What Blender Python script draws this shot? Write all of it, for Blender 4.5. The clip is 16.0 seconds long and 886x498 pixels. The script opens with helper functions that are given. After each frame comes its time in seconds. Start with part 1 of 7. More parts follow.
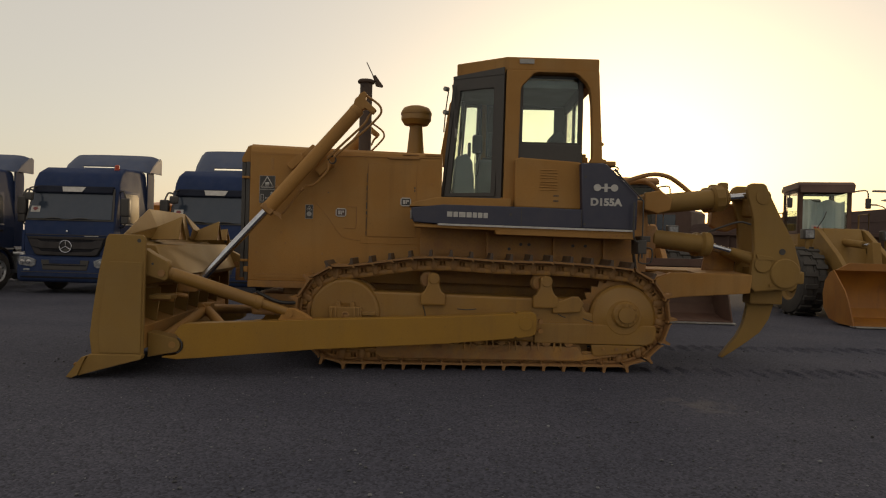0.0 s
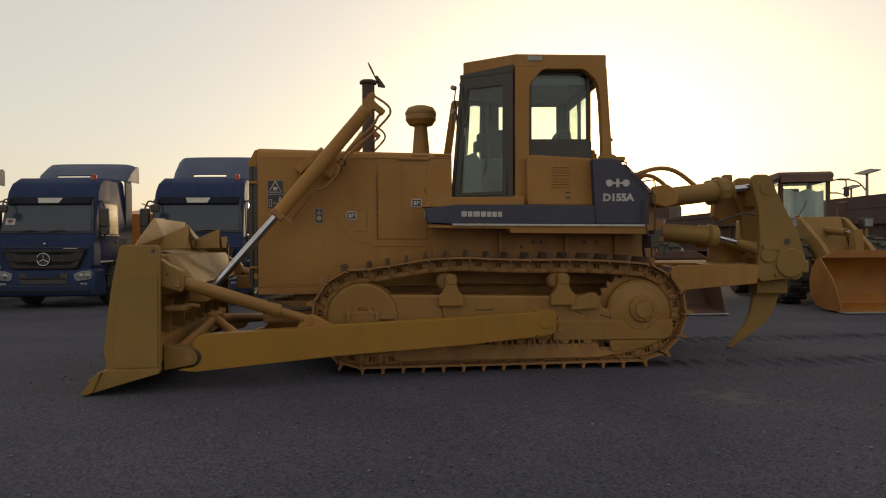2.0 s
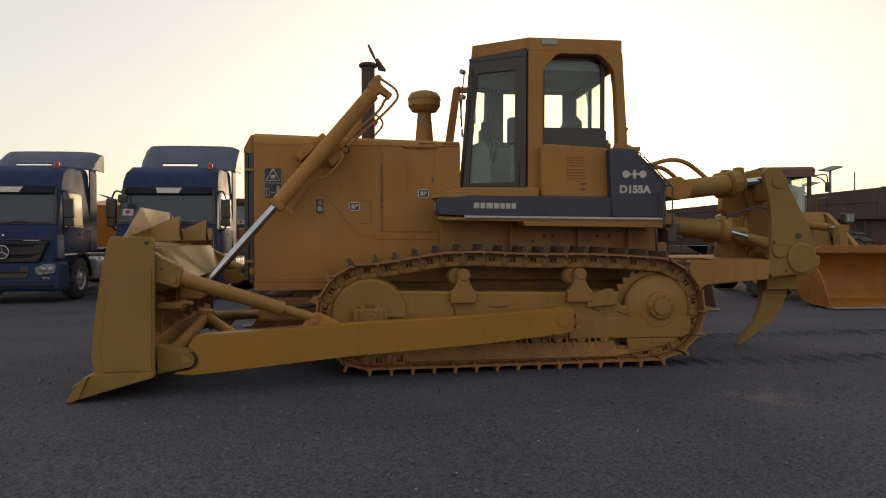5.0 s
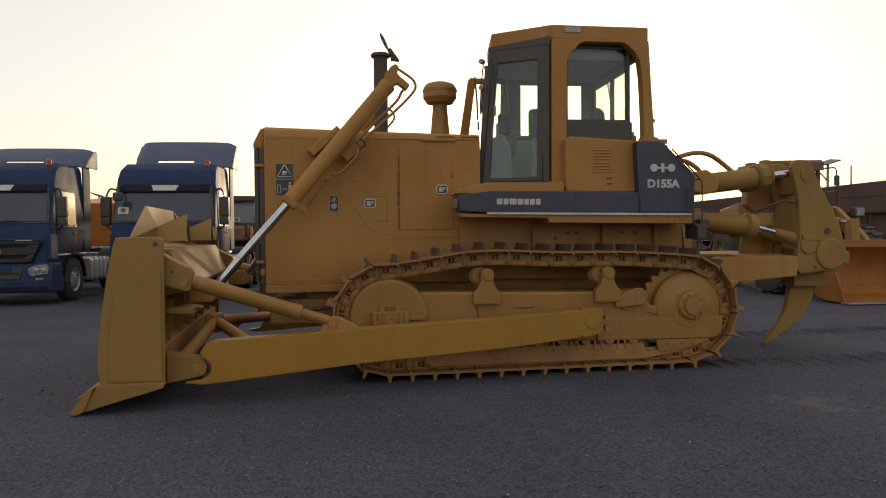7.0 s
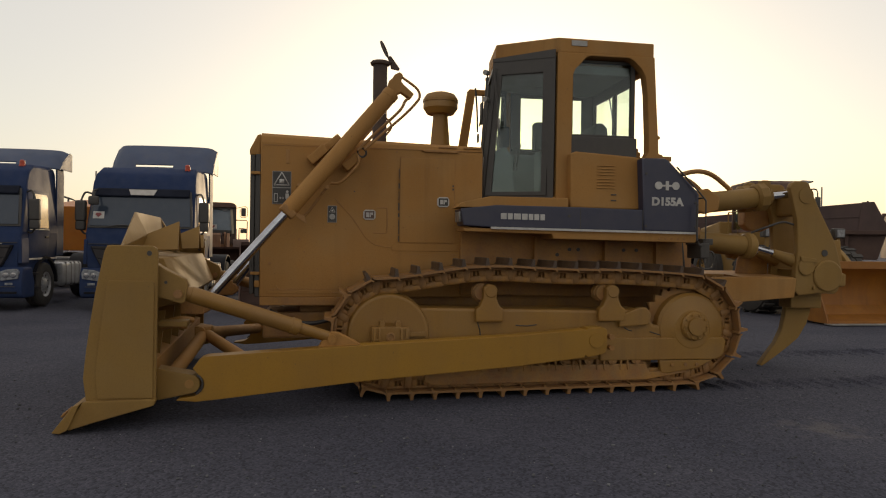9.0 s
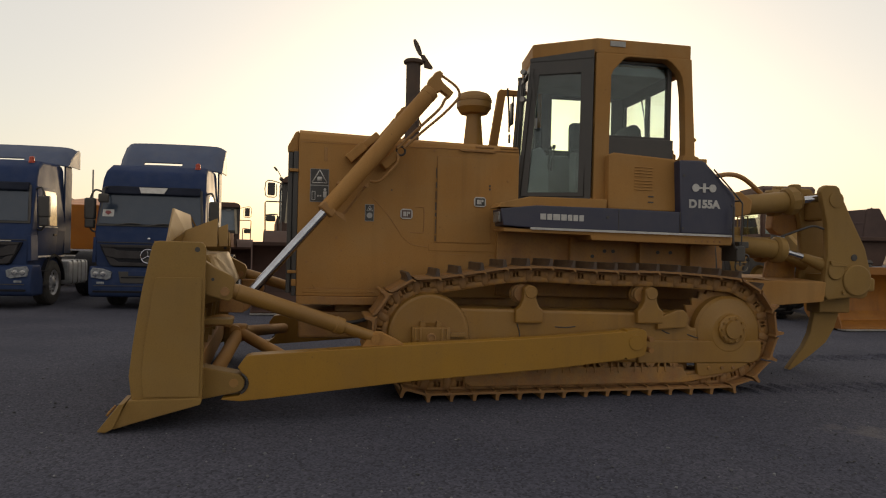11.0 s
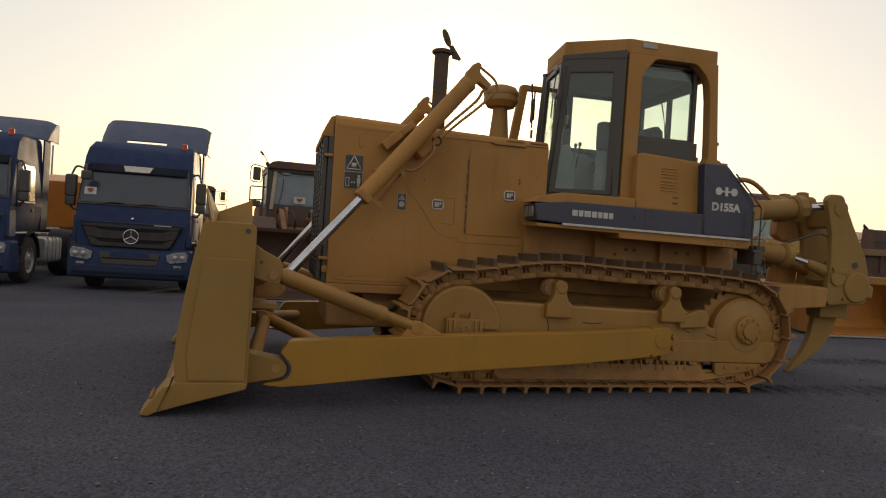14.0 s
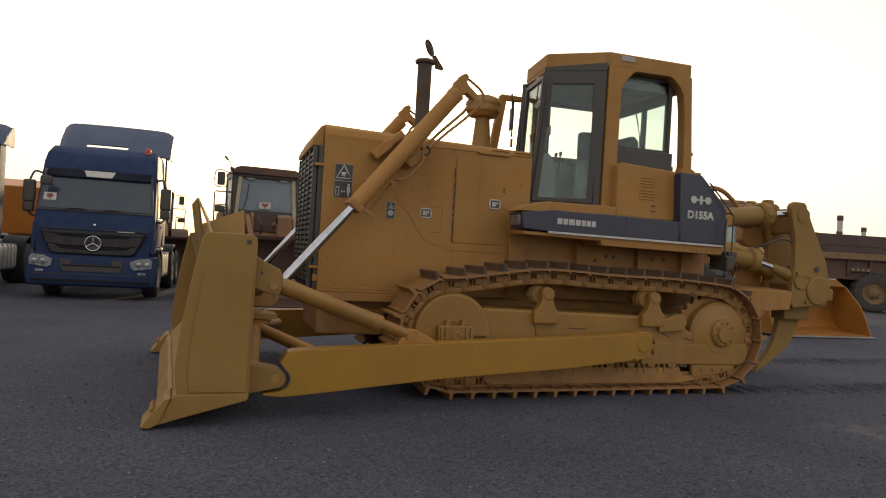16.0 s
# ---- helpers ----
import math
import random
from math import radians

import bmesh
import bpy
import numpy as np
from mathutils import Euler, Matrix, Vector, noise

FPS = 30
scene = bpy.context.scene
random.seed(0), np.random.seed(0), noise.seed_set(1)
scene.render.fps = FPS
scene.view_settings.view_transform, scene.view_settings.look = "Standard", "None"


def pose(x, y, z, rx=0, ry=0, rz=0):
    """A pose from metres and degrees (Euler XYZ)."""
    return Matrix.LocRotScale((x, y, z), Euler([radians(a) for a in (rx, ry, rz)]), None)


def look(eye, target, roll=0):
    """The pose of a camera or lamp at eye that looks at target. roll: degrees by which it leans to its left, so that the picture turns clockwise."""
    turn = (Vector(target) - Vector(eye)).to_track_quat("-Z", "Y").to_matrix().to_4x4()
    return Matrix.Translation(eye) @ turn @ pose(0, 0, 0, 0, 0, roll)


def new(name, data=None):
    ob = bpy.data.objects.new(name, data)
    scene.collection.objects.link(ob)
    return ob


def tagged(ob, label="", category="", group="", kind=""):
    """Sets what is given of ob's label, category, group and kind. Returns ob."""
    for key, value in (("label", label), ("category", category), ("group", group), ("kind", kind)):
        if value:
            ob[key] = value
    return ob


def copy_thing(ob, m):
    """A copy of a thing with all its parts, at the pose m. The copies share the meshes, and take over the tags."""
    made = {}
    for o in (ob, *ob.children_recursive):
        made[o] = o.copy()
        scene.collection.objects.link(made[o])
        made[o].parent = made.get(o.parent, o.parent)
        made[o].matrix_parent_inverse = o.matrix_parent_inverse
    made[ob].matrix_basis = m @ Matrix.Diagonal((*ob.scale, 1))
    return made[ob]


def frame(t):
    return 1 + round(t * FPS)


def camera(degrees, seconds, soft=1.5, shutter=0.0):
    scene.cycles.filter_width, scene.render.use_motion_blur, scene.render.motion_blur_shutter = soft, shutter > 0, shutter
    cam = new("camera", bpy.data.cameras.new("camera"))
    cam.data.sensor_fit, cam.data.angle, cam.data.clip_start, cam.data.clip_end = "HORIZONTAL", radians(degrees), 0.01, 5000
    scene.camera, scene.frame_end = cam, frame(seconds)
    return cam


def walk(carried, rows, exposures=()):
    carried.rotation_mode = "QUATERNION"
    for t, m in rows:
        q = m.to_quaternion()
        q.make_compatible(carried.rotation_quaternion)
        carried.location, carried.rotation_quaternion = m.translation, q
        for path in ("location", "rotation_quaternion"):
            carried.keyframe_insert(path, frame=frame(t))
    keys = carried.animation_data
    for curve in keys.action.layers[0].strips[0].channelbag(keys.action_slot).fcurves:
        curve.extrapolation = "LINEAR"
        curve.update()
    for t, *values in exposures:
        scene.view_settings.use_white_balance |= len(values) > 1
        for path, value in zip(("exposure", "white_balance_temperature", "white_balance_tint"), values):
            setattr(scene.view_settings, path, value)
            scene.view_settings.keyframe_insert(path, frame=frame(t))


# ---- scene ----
cam = camera(64.1, 16.0, soft=1.15)
METRES, EYE, TILT, LEAN, TURN = 4.053, 1.45, 1.8, 0.0, 0.0
ROWS = [
    (0.0, 0.0, 0.0, 0.0, 0.06, -2.14, -1.52),
    (0.5, -0.029, 0.0061, 0.0043, -0.49, -2.95, -1.03),
    (1.0, -0.0669, 0.0163, 0.0037, -1.1, -2.38, -0.27),
    (1.5, -0.1096, 0.0126, 0.0017, -1.6, -1.91, -0.17),
    (2.0, -0.142, 0.0258, -0.0004, -2.74, -2.11, 0.25),
    (2.5, -0.1609, 0.0518, -0.0057, -3.57, -2.44, 0.32),
    (3.0, -0.1899, 0.0589, -0.0042, -3.05, -2.74, 0.16),
    (3.5, -0.2213, 0.0654, -0.0056, -3.55, -2.73, -0.18),
    (4.0, -0.2386, 0.0933, -0.007, -6.73, -2.76, -0.35),
    (4.5, -0.2578, 0.1243, -0.0064, -5.96, -2.57, -0.1),
    (7.0, -0.3443, 0.2569, -0.0034, -6.72, -2.93, 0.28),
    (7.5, -0.3727, 0.2748, -0.0002, -8.5, -2.69, -0.4),
    (8.0, -0.395, 0.2868, -0.0006, -9.99, -1.99, -1.0),
    (8.5, -0.4014, 0.3077, 0.0014, -9.29, -2.08, -1.13),
    (9.0, -0.4136, 0.3209, 0.0018, -8.97, -2.01, -1.06),
    (11.5, -0.5641, 0.3578, -0.0191, -9.91, -1.71, -1.82),
    (12.0, -0.5987, 0.3511, -0.0273, -10.23, -3.41, -1.98),
    (12.5, -0.6282, 0.3631, -0.0232, -10.52, -2.9, -2.05),
    (13.0, -0.6501, 0.3849, -0.026, -10.58, -0.71, -2.58),
    (13.5, -0.6714, 0.3953, -0.0284, -11.76, -1.35, -3.37),
    (14.0, -0.7122, 0.3955, -0.0251, -13.11, -2.07, -4.06),
    (14.5, -0.7377, 0.4004, -0.0232, -14.48, -2.71, -4.23),
    (15.0, -0.755, 0.4146, -0.0232, -15.33, -3.55, -4.18),
    (15.5, -0.7778, 0.4132, -0.0167, -15.47, -3.74, -4.41),
    (16.0, -0.8069, 0.3945, -0.0167, -16.93, -1.59, -3.91),
]
walk(cam, [(t, pose(0, 0, EYE, TILT, LEAN, TURN) @ pose(METRES * x, METRES * y, METRES * z, 90 + pitch, roll, yaw)) for t, x, y, z, yaw, pitch, roll in ROWS],
     [(0.0, -0.62, 6900, 10), (1.0, -0.53, 6750, 10), (2.0, -0.50, 6700, 10), (3.0, -0.42, 6600, 10), (4.0, -0.29, 6450, 10), (4.5, -0.30, 6450, 10),
      (7.0, -0.14, 6400, 10), (8.0, -0.24, 6450, 10), (9.0, -0.39, 6450, 10), (11.5, -0.39, 6500, 10), (12.0, -0.38, 6500, 10), (12.5, -0.06, 6350, 10),
      (13.0, -0.11, 6400, 10), (13.5, -0.29, 6550, 10), (14.5, -0.30, 6600, 10), (15.0, -0.02, 6350, 10), (15.5, 0.08, 6250, 10), (16.0, 0.06, 6350, 10)])

# ---- light ----
SUN_AZ, SUN_EL = 14.5, 5.6          # degrees from +y towards +x, and above the horizon
world = bpy.data.worlds.new("dusk_sky")
scene.world = world
world.use_nodes = True
wn = world.node_tree.nodes
sky = wn.new("ShaderNodeTexSky")
sky.sky_type, sky.sun_disc = "NISHITA", False
sky.sun_elevation, sky.sun_rotation = radians(SUN_EL), radians(SUN_AZ)
sky.altitude, sky.air_density, sky.dust_density, sky.ozone_density = 0, 1.0, 2.0, 2.0
# dust in the air: an even pale haze over the clear-sky light
haze = wn.new("ShaderNodeMix")
haze.data_type, haze.blend_type = "RGBA", "ADD"
haze.inputs[0].default_value = 1.0
haze.inputs[7].default_value = (7.9, 7.03, 5.9, 1)
world.node_tree.links.new(sky.outputs[0], haze.inputs[6])
world.node_tree.links.new(haze.outputs[2], wn["Background"].inputs["Color"])
wn["Background"].inputs["Strength"].default_value = 0.10
sun = new("sun", bpy.data.lights.new("sun", "SUN"))
sun.data.energy, sun.data.angle, sun.data.color = 1.5, radians(2.5), (1.0, 0.74, 0.45)
_a, _e = radians(SUN_AZ), radians(SUN_EL)
TO_SUN = Vector((math.sin(_a) * math.cos(_e), math.cos(_a) * math.cos(_e), math.sin(_e)))
sun.matrix_world = look(TO_SUN * 60, (0, 0, 0))

# ---- materials ----
COLOUR_SCALE = 0.88       # scales every non-metal colour down, to offset the brightened sky haze


def material(name, colour, rough=0.5, metal=0.0, second=None, scale=3.0, grain=60.0, dust=0.0,
             dust_colour=(0.30, 0.25, 0.19), bump=0.1, coat=0.0, vary=0.0, streak=0.0, spec=0.5):
    """A worn surface: two colours in broad patches, fine grain, dust in patches, fine relief."""
    m = bpy.data.materials.new(name)
    m.use_nodes = True
    n, l = m.node_tree.nodes, m.node_tree.links
    b = n["Principled BSDF"]
    tc = n.new("ShaderNodeTexCoord")

    def noise_tex(s, detail=4.0):
        t = n.new("ShaderNodeTexNoise")
        t.inputs["Scale"].default_value, t.inputs["Detail"].default_value = s, detail
        l.new(tc.outputs["Object"], t.inputs["Vector"])
        return t

    def mix(fac, a, c, kind="MIX"):
        x = n.new("ShaderNodeMix")
        x.data_type, x.blend_type = "RGBA", kind
        if isinstance(fac, float):
            x.inputs[0].default_value = fac
        else:
            l.new(fac, x.inputs[0])
        for i, v in ((6, a), (7, c)):
            if isinstance(v, tuple):
                x.inputs[i].default_value = (*v, 1)
            else:
                l.new(v, x.inputs[i])
        return x.outputs[2]

    def ramp(src, lo, hi):
        r = n.new("ShaderNodeMapRange")
        r.inputs[1].default_value, r.inputs[2].default_value = lo, hi
        l.new(src, r.inputs[0])
        return r.outputs[0]

    broad, fine = noise_tex(scale, 6.0), noise_tex(grain, 3.0)
    second = second or tuple(c * 0.72 for c in colour)
    if not metal:
        colour, second, dust_colour = (tuple(c * COLOUR_SCALE for c in q) for q in (colour, second, dust_colour))
    col = mix(ramp(broad.outputs[0], 0.35, 0.68), colour, second)
    col = mix(ramp(fine.outputs[0], 0.48, 1.0), col, tuple(c * 0.8 for c in second))
    if dust:
        d = noise_tex(scale * 2.3, 8.0)
        fac = n.new("ShaderNodeMath")
        fac.operation = "MULTIPLY"
        l.new(ramp(d.outputs[0], 0.4, 0.75), fac.inputs[0])
        fac.inputs[1].default_value = dust
        col = mix(fac.outputs[0], col, dust_colour)
    if streak:
        # rain-washed dirt runs, long in z, broken up by a broad mask
        mp = n.new("ShaderNodeMapping")
        mp.inputs["Scale"].default_value = (9.0, 9.0, 0.55)
        l.new(tc.outputs["Object"], mp.inputs["Vector"])
        run = noise_tex(1.0, 5.0)
        l.new(mp.outputs[0], run.inputs["Vector"])
        fac = n.new("ShaderNodeMath")
        fac.operation = "MULTIPLY"
        l.new(ramp(run.outputs[0], 0.50, 0.72), fac.inputs[0])
        l.new(ramp(noise_tex(0.9, 3.0).outputs[0], 0.35, 0.75), fac.inputs[1])
        amt = n.new("ShaderNodeMath")
        amt.operation, amt.inputs[1].default_value = "MULTIPLY", streak
        l.new(fac.outputs[0], amt.inputs[0])
        col = mix(amt.outputs[0], col, tuple(c * 0.45 + 0.01 for c in second))
        # chips and oil spots
        chip = noise_tex(34.0, 6.0)
        amt2 = n.new("ShaderNodeMath")
        amt2.operation, amt2.inputs[1].default_value = "MULTIPLY", streak
        l.new(ramp(chip.outputs[0], 0.68, 0.76), amt2.inputs[0])
        col = mix(amt2.outputs[0], col, (0.07, 0.045, 0.03))
    if vary:
        info = n.new("ShaderNodeObjectInfo")
        h = n.new("ShaderNodeHueSaturation")
        l.new(ramp(info.outputs["Random"], -1.0, 2.0), h.inputs["Fac"])
        h.inputs["Value"].default_value = 1.0 - vary
        l.new(col, h.inputs["Color"])
        col = h.outputs[0]
    l.new(col, b.inputs["Base Color"])
    rr = n.new("ShaderNodeMapRange")
    rr.inputs[3].default_value, rr.inputs[4].default_value = max(0.05, rough - 0.12), min(1.0, rough + 0.12)
    l.new(broad.outputs[0], rr.inputs[0])
    l.new(rr.outputs[0], b.inputs["Roughness"])
    b.inputs["Metallic"].default_value = metal
    b.inputs["Coat Weight"].default_value = coat
    b.inputs["Specular IOR Level"].default_value = spec
    if bump:
        bp = n.new("ShaderNodeBump")
        bp.inputs["Strength"].default_value, bp.inputs["Distance"].default_value = bump, 0.01
        l.new(fine.outputs[0], bp.inputs["Height"])
        l.new(bp.outputs[0], b.inputs["Normal"])
    return m


def glass_material(name, tint, rough=0.02, gloss=1.0):
    """A thin pane: clear tinted passage with a mirror-like skin."""
    m = bpy.data.materials.new(name)
    m.use_nodes = True
    n, l = m.node_tree.nodes, m.node_tree.links
    n.remove(n["Principled BSDF"])
    clear, shine, mixer, edge, power, scaled = (n.new(k) for k in (
        "ShaderNodeBsdfTransparent", "ShaderNodeBsdfGlossy", "ShaderNodeMixShader", "ShaderNodeLayerWeight", "ShaderNodeMath", "ShaderNodeMath"))
    clear.inputs[0].default_value = (*tint, 1)
    shine.inputs["Roughness"].default_value = rough
    shine.inputs[0].default_value = (gloss, gloss, gloss, 1)
    edge.inputs[0].default_value = 0.5
    power.operation, power.inputs[1].default_value = "POWER", 4.0
    scaled.operation, scaled.inputs[1].default_value, scaled.inputs[2].default_value = "MULTIPLY_ADD", 0.55, 0.035
    l.new(edge.outputs["Facing"], power.inputs[0])
    l.new(power.outputs[0], scaled.inputs[0])
    l.new(scaled.outputs[0], mixer.inputs[0])
    l.new(clear.outputs[0], mixer.inputs[1])
    l.new(shine.outputs[0], mixer.inputs[2])
    l.new(mixer.outputs[0], n["Material Output"].inputs[0])
    return m


ARM_Y = material("dull_dirty_yellow_paint", (0.335, 0.170, 0.024), 0.5, second=(0.275, 0.137, 0.027), scale=1.6, grain=90, dust=0.35, dust_colour=(0.27, 0.165, 0.07), bump=0.05, streak=0.4)
PUSH_Y = material("grimy_olive_yellow_paint", (0.370, 0.186, 0.012), 0.5, second=(0.320, 0.158, 0.012), scale=1.4, grain=90, dust=0.22, dust_colour=(0.25, 0.145, 0.045), bump=0.05, streak=0.4)
YELLOW = material("yellow_paint", (0.428, 0.214, 0.058), 0.66, second=(0.362, 0.180, 0.051), scale=1.3, grain=90, dust=0.42, dust_colour=(0.39, 0.240, 0.100), bump=0.03, streak=0.45, spec=0.25)
BLADE_Y = material("dusty_yellow_paint", (0.315, 0.185, 0.050), 0.58, second=(0.268, 0.154, 0.044), scale=1.5, grain=110, dust=0.35, dust_colour=(0.28, 0.180, 0.075), spec=0.25, bump=0.04, streak=0.3)
TRACK_Y = material("overpainted_track_steel", (0.45, 0.218, 0.045), 0.62, second=(0.30, 0.140, 0.050), scale=5, grain=50, dust=0.5, dust_colour=(0.26, 0.18, 0.09), bump=0.25, vary=0.25)
UNDER_Y = material("grimy_yellow_paint", (0.43, 0.205, 0.040), 0.6, second=(0.30, 0.138, 0.044), scale=3, grain=40, dust=0.4, dust_colour=(0.22, 0.14, 0.08), bump=0.15, streak=0.4)
PIPE_Y = material("brown_stained_yellow_paint", (0.375, 0.182, 0.042), 0.55, second=(0.29, 0.136, 0.038), scale=4, grain=60, dust=0.35, dust_colour=(0.34, 0.20, 0.075), bump=0.1)
NAVY = material("dark_navy_paint", (0.028, 0.030, 0.062), 0.42, second=(0.038, 0.038, 0.068), scale=3, grain=60, dust=0.15, dust_colour=(0.11, 0.095, 0.09), bump=0.05)
BLACK = material("black_trim", (0.048, 0.042, 0.039), 0.5, second=(0.060, 0.052, 0.046), scale=6, grain=80, dust=0.2, dust_colour=(0.08, 0.07, 0.06), bump=0.05)
SOOT = material("sooty_steel", (0.060, 0.040, 0.032), 0.75, second=(0.10, 0.065, 0.045), scale=6, grain=50, bump=0.2)
RUBBER = material("dusty_rubber", (0.046, 0.043, 0.042), 0.85, second=(0.062, 0.057, 0.052), scale=5, grain=70, dust=0.5, dust_colour=(0.09, 0.075, 0.06), bump=0.3)
CHROME = material("chrome", (0.50, 0.51, 0.55), 0.14, metal=1.0, second=(0.42, 0.42, 0.45), scale=8, grain=90, bump=0.02)
STEEL = material("worn_grey_steel", (0.32, 0.31, 0.30), 0.5, metal=0.6, second=(0.22, 0.21, 0.20), scale=5, grain=60, dust=0.3, bump=0.1)
WHITE = material("white_marking", (0.60, 0.58, 0.55), 0.5, second=(0.46, 0.44, 0.42), scale=9, grain=90, dust=0.2, bump=0.02)
STICKER_DARK = material("dark_sticker", (0.052, 0.047, 0.044), 0.45, scale=8, grain=80, bump=0.02)
RED = material("red_plastic", (0.55, 0.06, 0.02), 0.35, scale=8, grain=80, bump=0.02)
SIGN_BROWN = material("faded_brown_print", (0.13, 0.075, 0.06), 0.5, scale=8, grain=80, bump=0.02)
# darker brown for grousers on the upper run: their shade put into the colour
GROUSER_SHADE = material("shaded_grouser_steel", (0.135, 0.080, 0.040), 0.6, second=(0.085, 0.055, 0.040), scale=7, grain=60, dust=0.3, dust_colour=(0.16, 0.10, 0.05), bump=0.2, vary=0.3)
TAN = material("dusty_brown_paint", (0.24, 0.135, 0.055), 0.6, second=(0.17, 0.095, 0.045), scale=4, grain=60, dust=0.4, dust_colour=(0.28, 0.19, 0.10), bump=0.08, streak=0.4)
CREAM = material("faded_cream_paint", (0.50, 0.44, 0.32), 0.6, second=(0.40, 0.34, 0.24), scale=3, grain=60, dust=0.3, bump=0.08)
GREY_SEAT = material("grey_seat_cloth", (0.035, 0.037, 0.04), 0.85, scale=8, grain=120, bump=0.2)
CAB_INNER = material("grey_cab_lining", (0.25, 0.27, 0.275), 0.75, scale=5, grain=60, bump=0.1)
GLASS = glass_material("cab_glass", (0.86, 0.92, 0.90))
GLASS_DARK = glass_material("tinted_glass", (0.10, 0.11, 0.12), 0.03, 0.9)
MIRROR = material("mirror_glass", (0.8, 0.8, 0.8), 0.06, metal=1.0, bump=0.0)


# ---- mesh helpers ----
def bm_new():
    return bmesh.new()


def absorb(bm, tmp, bev=0.0, seg=2, matrix=None):
    if bev:
        edges = [e for e in tmp.edges if len(e.link_faces) == 2 and e.calc_face_angle(0) > 0.5]
        bmesh.ops.bevel(tmp, geom=edges, offset=bev, segments=seg, affect="EDGES", clamp_overlap=True, profile=0.6)
    if matrix is not None:
        tmp.transform(matrix)
    me = bpy.data.meshes.new("tmp")
    tmp.to_mesh(me)
    tmp.free()
    bm.from_mesh(me)
    bpy.data.meshes.remove(me)
    return bm


def box(bm, a, b, bev=0.0, seg=2, matrix=None):
    t = bmesh.new()
    bmesh.ops.create_cube(t, size=1)
    a, b = Vector(a), Vector(b)
    for v in t.verts:
        v.co = Vector([(a[i] + b[i]) / 2 + v.co[i] * abs(b[i] - a[i]) for i in range(3)])
    return absorb(bm, t, bev, seg, matrix)


def prism(bm, pts, y0, y1, bev=0.0, seg=2, shear=None, matrix=None, axis="y"):
    """A polygon in (x, z), drawn out along y (or in (x, y) along z, or (y, z) along x); shear(x) moves y."""
    t = bmesh.new()
    put = {"y": lambda p, s: (p[0], s + (shear(p[0]) if shear else 0), p[1]),
           "z": lambda p, s: (p[0], p[1], s), "x": lambda p, s: (s, p[0], p[1])}[axis]
    lo = [t.verts.new(put(p, y0)) for p in pts]
    hi = [t.verts.new(put(p, y1)) for p in pts]
    t.faces.new(lo), t.faces.new(hi)
    for i in range(len(pts)):
        j = (i + 1) % len(pts)
        t.faces.new((lo[i], lo[j], hi[j], hi[i]))
    bmesh.ops.recalc_face_normals(t, faces=t.faces)
    return absorb(bm, t, bev, seg, matrix)


def lathe(bm, base, axis, profile, seg=28, caps=True):
    """A turned form: (radius, height) pairs along axis from base."""
    t = bmesh.new()
    rings = []
    for r, h in profile:
        rings.append([t.verts.new((r * math.cos(2 * math.pi * k / seg), r * math.sin(2 * math.pi * k / seg), h)) for k in range(seg)] if r > 1e-6
                     else [t.verts.new((0, 0, h))])
    for a, b in zip(rings, rings[1:]):
        for k in range(seg):
            q = (k + 1) % seg
            f = [a[k % len(a)], a[q % len(a)], b[q % len(b)], b[k % len(b)]]
            f = list(dict.fromkeys(f))
            if len(f) > 2:
                t.faces.new(f)
    for ring in (rings[0], rings[-1]):
        if caps and len(ring) > 2:
            t.faces.new(ring)
    bmesh.ops.recalc_face_normals(t, faces=t.faces)
    turn = Vector(axis).to_track_quat("Z", "Y").to_matrix().to_4x4()
    return absorb(bm, t, matrix=Matrix.Translation(base) @ turn)


def rod(bm, p, q, r, r2=None, seg=20, bev=0.0):
    h = (Vector(q) - Vector(p)).length
    r2 = r if r2 is None else r2
    prof = [(r, 0), (r2, h)] if not bev else [(r - bev, 0), (r, bev), (r2, h - bev), (r2 - bev, h)]
    return lathe(bm, p, Vector(q) - Vector(p), prof, seg)


def pipe(bm, pts, r, seg=8, smooth=4):
    """A bent pipe through points."""
    P = [Vector(p) for p in pts]
    if smooth and len(P) > 2:
        Q = []
        for i in range(len(P) - 1):
            a, b, c, d = P[max(i - 1, 0)], P[i], P[i + 1], P[min(i + 2, len(P) - 1)]
            for k in range(smooth):
                u = k / smooth
                Q.append(0.5 * (2 * b + (c - a) * u + (2 * a - 5 * b + 4 * c - d) * u * u + (3 * b - a - 3 * c + d) * u ** 3))
        P = Q + [P[-1]]
    t = bmesh.new()
    rings = []
    for i, p in enumerate(P):
        d = (P[min(i + 1, len(P) - 1)] - P[max(i - 1, 0)]).normalized()
        up = Vector((0, 0, 1)) if abs(d.z) < 0.95 else Vector((0, 1, 0))
        s = d.cross(up).normalized()
        u = s.cross(d)
        rings.append([t.verts.new(p + r * (math.cos(2 * math.pi * k / seg) * s + math.sin(2 * math.pi * k / seg) * u)) for k in range(seg)])
    for a, b in zip(rings, rings[1:]):
        for k in range(seg):
            t.faces.new((a[k], a[(k + 1) % seg], b[(k + 1) % seg], b[k]))
    t.faces.new(rings[0]), t.faces.new(rings[-1])
    bmesh.ops.recalc_face_normals(t, faces=t.faces)
    return absorb(bm, t)


